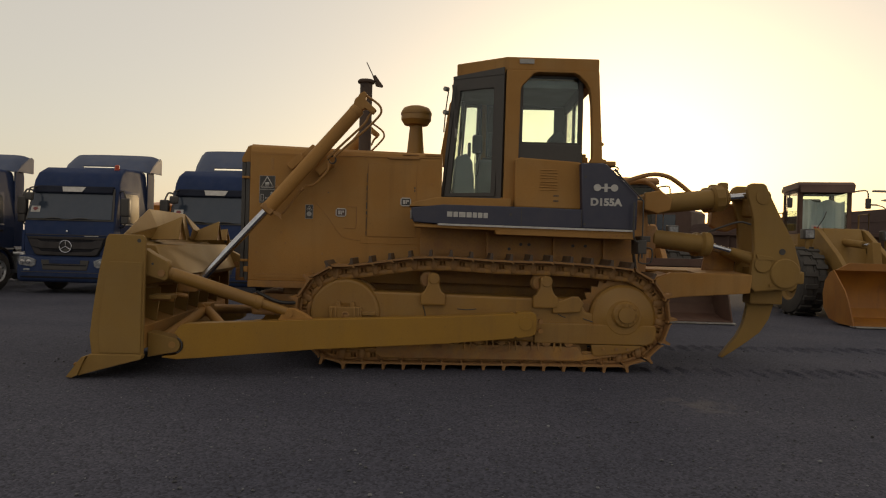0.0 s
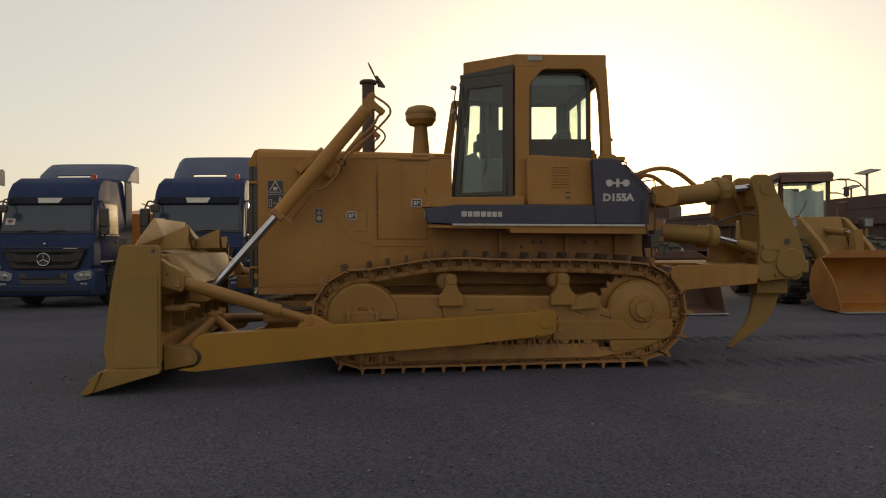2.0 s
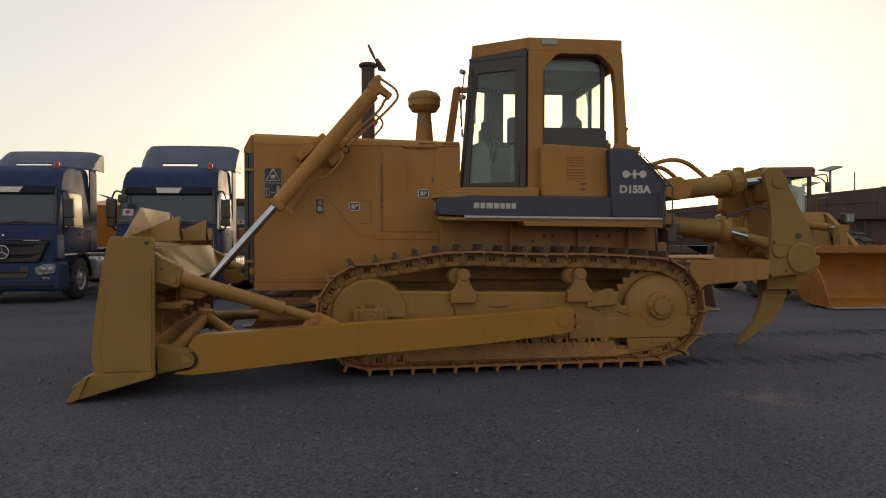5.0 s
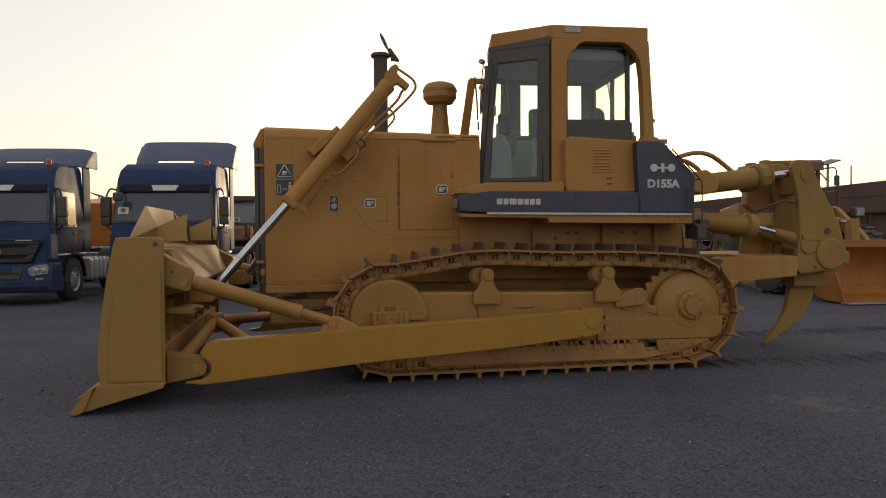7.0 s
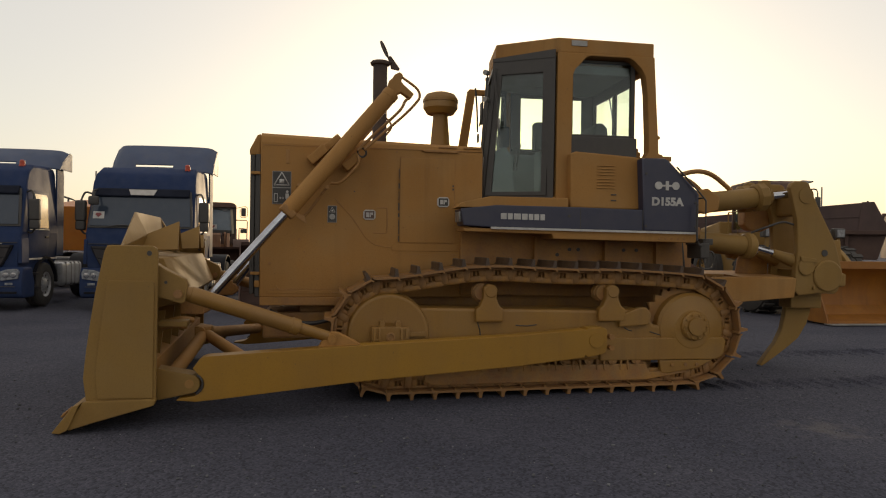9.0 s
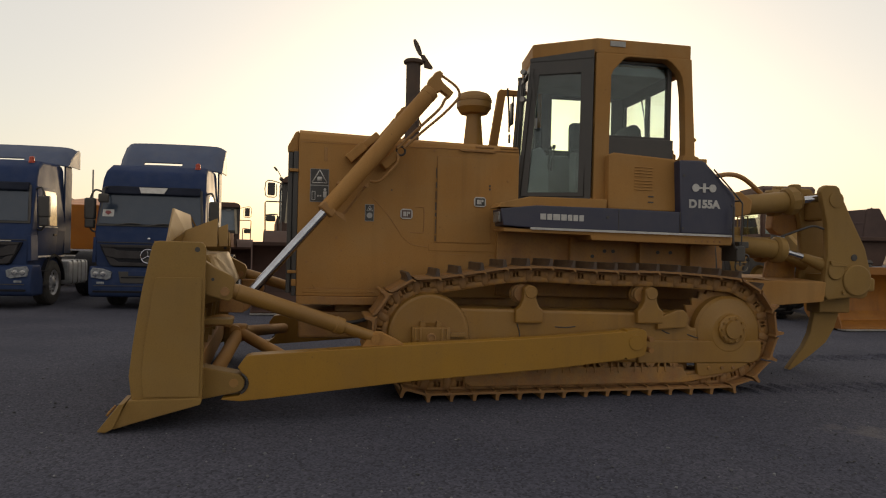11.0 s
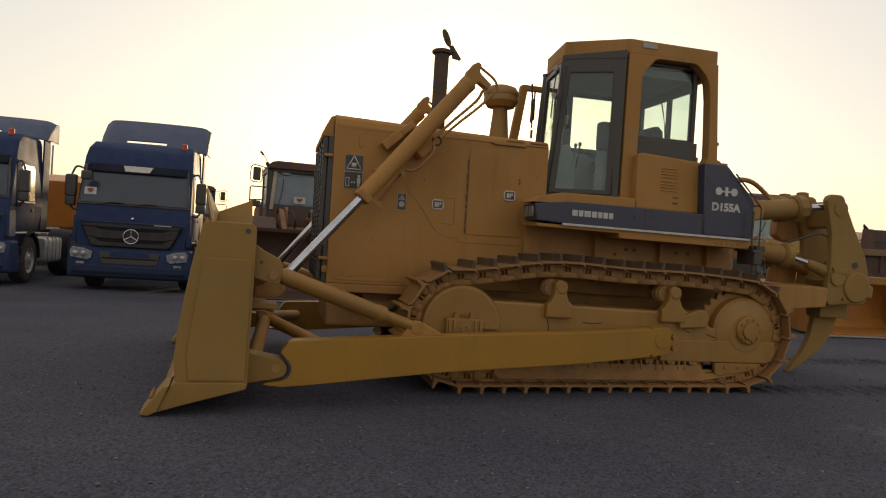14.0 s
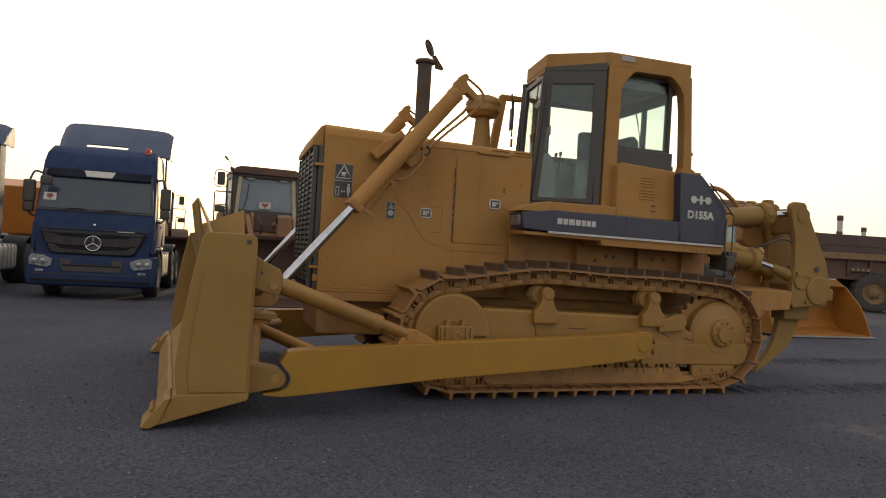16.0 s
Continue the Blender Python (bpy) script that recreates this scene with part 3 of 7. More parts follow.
def build_lift_cylinders():
    for s in (-1, 1):
        lag = 0.13 * (s > 0)       # the far one stands further ahead, as the machine is askew
        lo, hi = Vector((-2.10 - lag, s * 1.12, 1.825)), Vector((-1.085 - lag, s * 0.95, 3.06))
        d = (hi - lo).normalized()
        side = d.cross(Vector((0, 1, 0)))       # the upper edge's side
        cyl = bm_new()
        rod(cyl, lo, hi, 0.082, seg=28, bev=0.012)
        rod(cyl, hi - d * 0.06, hi + d * 0.02, 0.086, seg=28, bev=0.01)
        cyl = part("lift_cylinder", cyl, YELLOW, dozer, "blade lift cylinder with bright chrome rod")
        turn = Matrix.Translation(lo) @ d.to_track_quat("Z", "Y").to_matrix().to_4x4()
        gl = part("gland", box(bm_new(), (-0.080, -0.082, -0.045), (0.080, 0.082, 0.035), 0.022, 3, matrix=turn), PIPE_Y, cyl, "squarish gland around the rod")
        part("gland_plate", slab(bm_new(), [(lo.x + u, lo.y - s * -0.05, lo.z + v) for u, v in ((0.05, -0.02), (0.10, -0.07), (0.185, -0.125), (0.165, -0.045))], 0.02, 0.004), PIPE_Y, gl)
        part("oil_port", rod(bm_new(), lo + d * 0.26 + side * 0.07, lo + d * 0.26 + side * 0.10, 0.025, seg=12), PIPE_Y, cyl)
        end = Vector((-2.86 - 0.6 * lag, s * 1.27, 0.93))
        part("piston_rod", rod(bm_new(), end, lo + d * 0.05, 0.046, seg=24), CHROME, cyl)
        b = bm_new()
        rod(b, end + Vector((0, -0.09, -0.02)), end + Vector((0, 0.09, -0.02)), 0.075, seg=20, bev=0.01)
        box(b, end + Vector((-0.20, -0.10, -0.10)), end + Vector((0.02, -0.06, 0.09)), 0.012)
        box(b, end + Vector((-0.20, 0.06, -0.10)), end + Vector((0.02, 0.10, 0.09)), 0.012)
        part("rod_eye", b, UNDER_Y, cyl)
        # head block on the upper end: a stepped lug with an elbow out to the rear
        yh = hi.y
        b = bm_new()
        prism(b, [(-1.135, 3.10), (-1.110, 3.185), (-1.075, 3.215), (-1.055, 3.250), (-1.000, 3.280), (-0.965, 3.250), (-0.985, 3.185), (-0.955, 3.150), (-0.850, 3.062),
                  (-0.892, 3.008), (-0.985, 3.075), (-1.04, 3.04)], yh - 0.055, yh + 0.055, 0.012)
        bmesh.ops.translate(b, verts=b.verts[:], vec=(-lag, 0, 0))
        part("head_block", b, YELLOW, cyl)
        # rigid pipes: the wide loop, the straight one beside the barrel, a small bend, and the low ones to the gland
        for pts, r in ((((-0.985, 3.235), (-0.83, 3.13), (-0.79, 3.05), (-0.825, 2.975), (-0.966, 2.825), (-1.15, 2.66), (-1.35, 2.47)), 0.014),
                       (((-0.90, 3.02), (-0.94, 2.985), (-1.0, 2.88), (-1.23, 2.655), (-1.42, 2.46)), 0.015),
                       (((-1.42, 2.41), (-1.408, 2.34), (-1.45, 2.27), (-1.58, 2.135), (-1.683, 2.12)), 0.015),
                       (((-1.70, 2.085), (-1.735, 2.06), (-1.90, 1.83), (-1.955, 1.775)), 0.013)):
            part("oil_pipe", pipe(bm_new(), [(x - lag, yh + s * (0.05 if z < 2.5 else 0.03), z) for x, z in pts], r), PIPE_Y, cyl)
        # trunnion yoke on the hood's side: a stepped bar over the barrel and a clamp block under it
        def along(p, q, half, y0, y1):
            p, q = Vector((p[0], 0, p[1])), Vector((q[0], 0, q[1]))
            m = Matrix.Translation((p + q) / 2) @ (q - p).to_track_quat("X", "Y").to_matrix().to_4x4()
            h = (q - p).length / 2
            turn = m.to_3x3().inverted() @ Vector((0, 1, 0))
            ys = sorted((y0 * turn.y, y1 * turn.y)) if abs(turn.y) > 0.5 else None
            zs = sorted((y0 * turn.z, y1 * turn.z)) if ys is None else (-half, half)
            return box(bm_new(), (-h, (ys or (-half, half))[0], zs[0]), (h, (ys or (-half, half))[1], zs[1]), 0.014, matrix=m)
        yk = part("trunnion_yoke", along((-1.90, 2.345), (-1.74, 2.495), 0.048, s * 0.74, s * 0.93), YELLOW, cyl)
        part("yoke_cap", along((-1.745, 2.485), (-1.60, 2.615), 0.036, s * 0.76, s * 0.90), YELLOW, yk)
        part("yoke_cap", along((-1.55, 2.285), (-1.40, 2.425), 0.046, s * 0.76, s * 0.96), YELLOW, yk)
        part("clamp_loop", pipe(bm_new(), [(x, s * 0.95, z) for x, z in arc(-1.375, 2.445, 0.045, 0, 360, 12)], 0.012, 6, 0), BLACK, yk)
        part("bolt", rod(bm_new(), (-1.72, s * 1.0, 2.075), (-1.72, s * 1.05, 2.075), 0.020, seg=10), PIPE_Y, yk)


def build_hood():
    hood = bm_new()
    # cross section over the hood, drawn from front to back with a slight fall
    sec = [(-0.77, 0.95), (-0.77, 2.50), (-0.75, 2.565), (-0.70, 2.60), (0.70, 2.60), (0.75, 2.565), (0.77, 2.50), (0.77, 0.95)]
    t = bmesh.new()
    rows = [[t.verts.new((x, y, z + (dz if z > 2 else 0))) for y, z in sec] for x, dz in ((-2.40, 0.048), (-1.2, 0.008), (-0.07, -0.02))]
    for a, b in zip(rows, rows[1:]):
        for i in range(len(sec)):
            j = (i + 1) % len(sec)
            t.faces.new((a[i], a[j], b[j], b[i]))
    t.faces.new(rows[0]), t.faces.new(rows[-1])
    bmesh.ops.recalc_face_normals(t, faces=t.faces)
    absorb(hood, t, 0.012)
    hood = part("hood", hood, YELLOW, dozer, "boxy yellow engine hood with side doors")

    def plate(name, x0, z0, x1, z1, out=0.006, mat=YELLOW, bev=0.004):
        if z1 - z0 > 0.1:
            part("panel_gap", box(bm_new(), (x0 - 0.004, -0.7725, z0 - 0.004), (x1 + 0.004, -0.76, z1 + 0.004)), UNDER_Y, hood)
        return part(name, box(bm_new(), (x0, -0.77 - out, z0), (x1, -0.765, z1), bev), mat, hood)
    door = plate("engine_door", -0.96, 1.53, -0.375, 2.43, 0.010)
    for z in (2.13, 2.095):
        b = bm_new()
        box(b, (-0.40, -0.788, z), (-0.385, -0.78, z + 0.02))
        part("latch", b, BLACK, door)
    plate("side_panel", -1.04, 1.44, -0.20, 1.515, 0.006)
    plate("side_panel", -2.33, 0.985, -1.66, 1.02, 0.006)
    for z, x0, x1 in ((1.405, -1.05, -0.10), (2.515, -2.38, -0.08), (1.03, -2.33, -1.0)):
        part("panel_seam", box(bm_new(), (x0, -0.7725, z), (x1, -0.76, z + 0.006)), UNDER_Y, hood)
    for x, z, r in ((-2.0, 1.55, 0.016), (-1.95, 1.42, 0.012), (-0.19, 2.2, 0.014), (-0.22, 1.75, 0.012), (-2.3, 1.3, 0.014), (-1.5, 1.3, 0.014), (-1.5, 2.45, 0.014), (-1.0, 2.49, 0.012)):
        part("bolt", rod(bm_new(), (x, -0.768, z), (x, -0.779, z), r, seg=8), UNDER_Y, hood)
    for pts, r in (([(-1.648, 1.985), (-1.506, 1.837), (-1.40, 1.70), (-1.325, 1.590), (-1.26, 1.53), (-1.194, 1.497), (-1.023, 1.474)], 0.004),
                   ([(-1.20, 1.895), (-1.115, 1.892), (-1.096, 1.87), (-1.096, 1.655), (-1.12, 1.625), (-1.24, 1.628)], 0.005),
                   ([(-2.236, 1.075), (-2.21, 1.04), (-2.17, 1.025), (-1.60, 0.995)], 0.005)):
        part("panel_seam", pipe(bm_new(), [(x, -0.771, z) for x, z in pts], r, 6, 4), UNDER_Y, hood)
    part("hinge_plate", box(bm_new(), (-2.145, -0.775, 2.33), (-2.11, -0.765, 2.475), 0.003), PIPE_Y, hood)
    for x, z in ((-1.814, 1.248), (-1.673, 1.257), (-1.282, 1.249), (-1.44, 2.06)):
        part("bolt", rod(bm_new(), (x, -0.768, z), (x, -0.778, z), 0.008, seg=8), BLACK if z > 2 else UNDER_Y, hood)
    # uneven dark gap along the door's hinge side
    for z0, z1, w in ((2.31, 2.20, 0.002), (2.16, 2.10, 0.004), (2.07, 1.98, 0.002), (1.95, 1.87, 0.005), (1.84, 1.80, 0.006), (1.77, 1.62, 0.0025), (1.60, 1.54, 0.003)):
        part("door_gap", box(bm_new(), (-0.972 - w, -0.7835, z1), (-0.972 + w, -0.765, z0)), BLACK, door)
    # punched ventilation fields
    for x0, x1, z0, z1 in ((-1.37, -1.08, 2.0, 2.38), (-0.86, -0.55, 2.0, 2.36)):
        base = -0.772 if x0 < -1 else -0.784
        b = bm_new()
        n = 0
        z = z0
        while z < z1:
            x = x0
            while x < x1:
                box(b, (x, base - 0.0015, z), (x + 0.006, base + 0.003, z + 0.006))
                x += 0.03
            z += 0.03
        tagged(part("vent_holes", b, PIPE_Y, hood), kind="stuff")
    part("door_handle", prism(bm_new(), [(-0.74, 2.515), (-0.70, 2.495), (-0.36, 2.492), (-0.33, 2.505), (-0.36, 2.512), (-0.68, 2.522)], -0.795, -0.765, 0.005), PIPE_Y, hood)
    # warning signs
    y = -0.776
    def sign(x0, z0, x1, z1, mat=STICKER_DARK):
        sg = part("warning_sign", box(bm_new(), (x0, y - 0.002, z0), (x1, y + 0.004, z1)), mat, hood, "dark warning sign with pale pictograms" if mat is STICKER_DARK else "small pale sign")
        part("border", box(bm_new(), (x0 - 0.005, y - 0.0005, z0 - 0.005), (x1 + 0.005, y + 0.004, z1 + 0.005)), STEEL, sg)
        return sg
    def tri(x, z, r, parent):
        b = bm_new()
        P = [(x + r * math.sin(a), z + r * math.cos(a)) for a in (0, 2.094, 4.188)]
        for i in range(3):
            p, q = P[i], P[(i + 1) % 3]
            pipe(b, [(p[0], y - 0.004, p[1]), (q[0], y - 0.004, q[1])], r * 0.07, 6, 0)
        box(b, (x - r * 0.28, y - 0.006, z - r * 0.3), (x + r * 0.28, y - 0.003, z + r * 0.2))
        tagged(part("pictogram", b, WHITE, parent), kind="stuff")
    sg = sign(-2.275, 2.085, -2.095, 2.245)
    tri(-2.185, 2.15, 0.088, sg)
    sg = sign(-2.275, 1.915, -2.095, 2.075)
    b = bm_new()
    for i, j, k, h in ((-2.262, 1.93, -2.225, 1.936), (-2.262, 2.014, -2.225, 2.02), (-2.262, 1.93, -2.256, 2.02), (-2.231, 1.93, -2.225, 2.02), (-2.205, 1.97, -2.165, 1.976), (-2.205, 1.964, -2.195, 1.983), (-2.175, 1.964, -2.165, 1.983), (-2.146, 1.965, -2.112, 2.02), (-2.140, 1.925, -2.131, 1.97), (-2.127, 1.925, -2.118, 1.97)):
        box(b, (i, y - 0.005, j), (k, y - 0.003, h))
    rod(b, (-2.129, y - 0.006, 2.038), (-2.129, y - 0.003, 2.038), 0.014, seg=12)
    tagged(part("pictogram", b, WHITE, sg), kind="stuff")
    sg = sign(-1.71, 1.735, -1.625, 1.90)
    tri(-1.667, 1.855, 0.035, sg)
    b = bm_new()
    rod(b, (-1.667, y - 0.005, 1.79), (-1.667, y - 0.003, 1.79), 0.03, seg=14)
    part("pictogram", b, STEEL, sg)
    for x0, z0, yy, inner in ((-1.345, 1.765, 0.0, SIGN_BROWN), (-0.562, 1.915, -0.012, STICKER_DARK)):
        b = bm_new()
        prism(b, [(x0 + 0.02, z0), (x0 + 0.108, z0), (x0 + 0.128, z0 + 0.02), (x0 + 0.128, z0 + 0.085), (x0 + 0.108, z0 + 0.105), (x0 + 0.02, z0 + 0.105), (x0, z0 + 0.085), (x0, z0 + 0.02)], y - 0.004 + yy, y + 0.004)
        sg = part("warning_sign", b, WHITE, hood, "small pale sign")
        part("pictogram", box(bm_new(), (x0 + 0.013, y - 0.006 + yy, z0 + 0.013), (x0 + 0.115, y + yy, z0 + 0.092)), inner, sg)
        b = bm_new()
        for u, v, w, h in ((0.030, 0.028, 0.030, 0.048), (0.066, 0.028, 0.012, 0.048), (0.082, 0.052, 0.018, 0.024)):
            box(b, (x0 + u, y - 0.008 + yy, z0 + v), (x0 + u + w, y - 0.002 + yy, z0 + v + h))
        tagged(part("pictogram", b, WHITE, sg), kind="stuff")
    # radiator grille
    g = bm_new()
    box(g, (-2.47, -0.72, 0.98), (-2.41, 0.72, 2.41), 0.01)
    g = part("radiator_grille", g, BLACK, dozer, "black radiator grille of stacked bars")
    for k in range(25):
        z = 1.04 + k * 0.054
        part("slat", box(bm_new(), (-2.495, -0.70, z), (-2.465, 0.70, z + 0.03), 0.004), BLACK, g)
    for y2 in (-0.73, -0.37, 0.0, 0.37, 0.71):
        part("bar", box(bm_new(), (-2.505, y2 - 0.02, 0.98), (-2.46, y2 + 0.02, 2.41), 0.006), BLACK, g)
    b = bm_new()
    prism(b, [(-2.402, 2.635), (-2.44, 2.62), (-2.515, 2.47), (-2.515, 2.415), (-2.402, 2.415)], -0.735, 0.735, 0.014)
    part("nose_cap", b, YELLOW, g, "yellow nose cap over the grille")
    part("guard_frame", box(bm_new(), (-2.45, -0.765, 0.95), (-2.401, -0.70, 2.42), 0.008), BLACK, g)
    part("guard_frame", box(bm_new(), (-2.45, 0.70, 0.95), (-2.401, 0.765, 2.42), 0.008), BLACK, g)
    for z in (2.21, 1.18):
        part("latch", box(bm_new(), (-2.49, -0.80, z), (-2.40, -0.74, z + 0.03), 0.006), YELLOW, g)
    part("latch", box(bm_new(), (-2.45, -0.79, 1.05), (-2.40, -0.74, 1.12), 0.01), YELLOW, g)
    # fittings on the hood's top
    b = bm_new()
    box(b, (-1.64, -0.66, 2.60), (-1.57, -0.56, 2.635), 0.012)
    part("lifting_eye", b, YELLOW, hood)
    for x in (-0.55, -0.28):
        part("trim_strip", box(bm_new(), (x, -0.765, 2.545), (x + 0.2, -0.73, 2.56), 0.004), UNDER_Y, hood)
    # exhaust
    ex = part("exhaust_pipe", lathe(bm_new(), (-1.12, 0.25, 2.55), (0, 0, 1), [(0.085, 0), (0.085, 1.10), (0.115, 1.105), (0.12, 1.13), (0.10, 1.15), (0.075, 1.15), (0.07, 0.9)], 28), SOOT, dozer, "sooty exhaust stack with open rain cap")
    b = bm_new()
    rod(b, (-1.0, 0.19, 3.69), (-1.0, 0.31, 3.69), 0.014)
    lathe(b, (-1.075, 0.25, 3.85), (-0.9, 0, -0.45), [(0.0, -0.006), (0.105, -0.006), (0.105, 0.006), (0.0, 0.006)], 20)
    prism(b, [(-1.04, 3.76), (-0.995, 3.77), (-0.885, 3.62), (-0.90, 3.60), (-0.99, 3.615), (-1.0, 3.66)], 0.235, 0.265, 0.004)
    part("rain_cap", b, SOOT, ex)
    pr = part("air_precleaner", lathe(bm_new(), (-0.41, 0.08, 2.56), (0, 0, 1),
              [(0.17, 0), (0.17, 0.03), (0.125, 0.05), (0.12, 0.1), (0.088, 0.46), (0.088, 0.50), (0.16, 0.505), (0.19, 0.55), (0.205, 0.57), (0.205, 0.68), (0.195, 0.70), (0.17, 0.735), (0.10, 0.76), (0, 0.765)], 32), ARM_Y, dozer, "mushroom-shaped dusty air precleaner")
    part("band", lathe(bm_new(), (-0.41, 0.08, 3.20), (0, 0, 1), [(0.2, 0), (0.211, 0.004), (0.211, 0.03), (0.2, 0.034)], 32), ARM_Y, pr)


def build_cab():
    cab = part("cab_floor", prism(bm_new(), [(-0.02, -0.42), (0.72, -0.78), (1.70, -0.76), (1.70, 0.76), (0.72, 0.78), (-0.02, 0.42)], 1.93, 2.06, 0.01, axis="z"), YELLOW, dozer)
    roof_xy = [(0.15, -0.38), (0.755, -0.80), (1.875, -0.775), (1.875, 0.775), (0.755, 0.80), (0.24, 0.38)]
    b = bm_new()
    prism(b, roof_xy, 3.635, 3.80, 0.02, axis="z")
    roof = part("cab_roof", b, YELLOW, dozer, "flat yellow cab roof with chamfered front")
    b = bm_new()
    prism(b, [(0.155, -0.375), (0.735, -0.785), (0.735, 0.70), (0.245, 0.375)], 3.595, 3.64, 0.008, axis="z")
    part("roof_brim", b, YELLOW, roof)
    part("roof_plate", box(bm_new(), (0.90, -0.804, 3.715), (1.08, -0.785, 3.775), 0.003), STEEL, roof)
    # rollover frame: near and far side with a rounded opening, open to the rear platform
    p = [(0.742, 1.93), (0.748, 3.64), (1.872, 3.64), (1.903, 3.1), (1.925, 2.765), (1.950, 2.758), (1.950, 2.730), (1.928, 2.722), (1.935, 2.565), (1.985, 2.550), (1.985, 2.51), (1.775, 2.51), (1.815, 2.575),
         (1.812, 2.76), (1.790, 3.24), (1.765, 3.42), (1.72, 3.50), (1.63, 3.585), (1.57, 3.615), (1.13, 3.615), (1.08, 3.60), (0.95, 3.46), (0.925, 3.40), (0.91, 1.93)]
    for y in (-0.80, 0.66):
        if y > 0:
            p = [(0.53, 1.93), (0.53, 3.64), (1.872, 3.64), (1.872, 3.50), (0.68, 3.50), (0.64, 3.40), (0.64, 1.93)]
        part("rollover_frame", prism(bm_new(), p, y, y + 0.14, 0.014), YELLOW, dozer, "yellow rollover frame round the cab window")
    b = bm_new()
    box(b, (1.74, -0.66, 3.48), (1.86, 0.66, 3.63), 0.012)
    part("rollover_frame", b, YELLOW, dozer)
    # doors on the slanting front corners, front screen, side and rear windows
    for s in (-1, 1):
        xr, yr = (0.735, -0.77) if s < 0 else (0.52, 0.64)
        d = [(-0.01 if s < 0 else 0.13, s * 0.41, 2.04), (xr - 0.01, yr, 2.04), (xr, yr, 3.58), (0.12 if s < 0 else 0.23, s * 0.41, 3.58)]
        door = window(dozer, d, 0.1, 0.05, BLACK, name="cab_door", widths=(0.075, 0.135, 0.150, 0.115) if s < 0 else (0.10, 0.05, 0.15, 0.10), bev=0.0)
        tagged(door, "black-framed glazed cab door")
        # rubber seal round the glass, and the dark header between door and roof
        a = [Vector(v) for v in d]
        nrm = (a[1] - a[0]).cross(a[3] - a[0]).normalized() * (0.031 if s < 0 else -0.031)
        e, u = (a[1] - a[0]).normalized(), Vector((0, 0, 1))
        b = bm_new()
        lo, hi = a[0] + u * 0.030 + nrm, a[3] - u * 0.085 + nrm
        w0, w1 = (a[1] - a[0]).length - 0.075, (a[2] - a[3]).length - 0.075
        pipe(b, [lo + e * 0.045, lo + e * w0, hi + e * w1, hi + e * 0.045, lo + e * 0.045], 0.006, 6, 0)
        part("door_seal", b, RUBBER, door)
        part("door_header", slab(bm_new(), (a[3] + nrm * 0.2, a[2] + nrm * 0.2, a[2] + u * 0.09 + nrm * 0.2, a[3] + u * 0.04 + nrm * 0.2), 0.05), BLACK, door)
        o = s * 0.035
        b = bm_new()
        box(b, (0.14, s * 0.52 + o * 0.5, 2.82), (0.165, s * 0.52 + o * 1.6, 2.93), 0.006)
        part("door_handle", b, STEEL, door)
        b = bm_new()
        pipe(b, [(0.10, s * 0.50, 3.50), (0.13, s * 0.52, 3.2), (0.14, s * 0.53, 2.95)], 0.012)
        part("grab_rail", b, BLACK, door)
        x0 = 0.92 if s < 0 else 0.60
        fr = window(dozer, [(x0, s * 0.655, 2.73), (1.70, s * 0.655, 2.73), (1.70, s * 0.655, 3.60), (x0, s * 0.655, 3.60)], 0.05, 0.04, BLACK, name="side_window", widths=(0.04, 0.05 if s < 0 else 0.15, 0.17 if s > 0 else 0.03, 0.05 if s < 0 else 0.13))
        b = bm_new()
        box(b, (0.90 if s < 0 else 0.54, s * 0.70 - 0.04, 2.05), (1.70, s * 0.70 + 0.0, 2.735), 0.012)
        part("cab_side", b, BLACK, dozer)
    fr = window(dozer, [(0.19, 0.37, 2.04), (0.07, -0.37, 2.04), (0.15, -0.37, 3.56), (0.26, 0.37, 3.56)], 0.06, 0.05, BLACK, name="front_window")
    fr = window(dozer, [(1.70, 0.62, 2.62), (1.70, -0.62, 2.62), (1.70, -0.62, 3.60), (1.70, 0.62, 3.60)], 0.07, 0.04, BLACK, name="rear_window", widths=(0.06, 0.07, 0.25, 0.07))
    b = bm_new()
    box(b, (1.685, -0.135, 2.66), (1.715, -0.04, 3.4), 0.008)
    part("mullion", b, BLACK, fr)
    part("wiper", pipe(bm_new(), [(1.735, 0.02, 2.75), (1.735, 0.05, 3.05), (1.735, 0.16, 3.36)], 0.010, 6, 2), BLACK, fr)
    part("cab_back", box(bm_new(), (1.66, -0.70, 2.05), (1.71, 0.70, 2.64), 0.01), BLACK, dozer)
    b = bm_new()
    prism(b, [(0.24, -0.30), (0.72, -0.60), (1.66, -0.60), (1.66, 0.60), (0.56, 0.56), (0.24, 0.30)], 3.46, 3.56, 0.02, axis="z")
    part("head_lining", b, CAB_INNER, dozer)
    # seat and controls
    seat = part("seat", box(bm_new(), (0.85, -0.28, 2.42), (1.36, 0.28, 2.56), 0.05), GREY_SEAT, dozer, "grey cloth operator seat")
    part("backrest", prism(bm_new(), [(1.31, 2.50), (1.46, 2.50), (1.57, 2.84), (1.565, 2.93), (1.51, 2.99), (1.45, 2.99), (1.40, 2.93), (1.38, 2.84)], -0.22, 0.22, 0.04), GREY_SEAT, seat)
    part("control_pod", box(bm_new(), (0.55, -0.62, 2.58), (0.72, -0.48, 2.90), 0.04, 3), GREY_SEAT, seat)
    part("control_pod", box(bm_new(), (0.40, 0.44, 2.76), (0.54, 0.55, 3.02), 0.03, 3), GREY_SEAT, seat)
    part("seat_base", box(bm_new(), (0.9, -0.22, 2.06), (1.34, 0.22, 2.42), 0.02), CAB_INNER, seat)
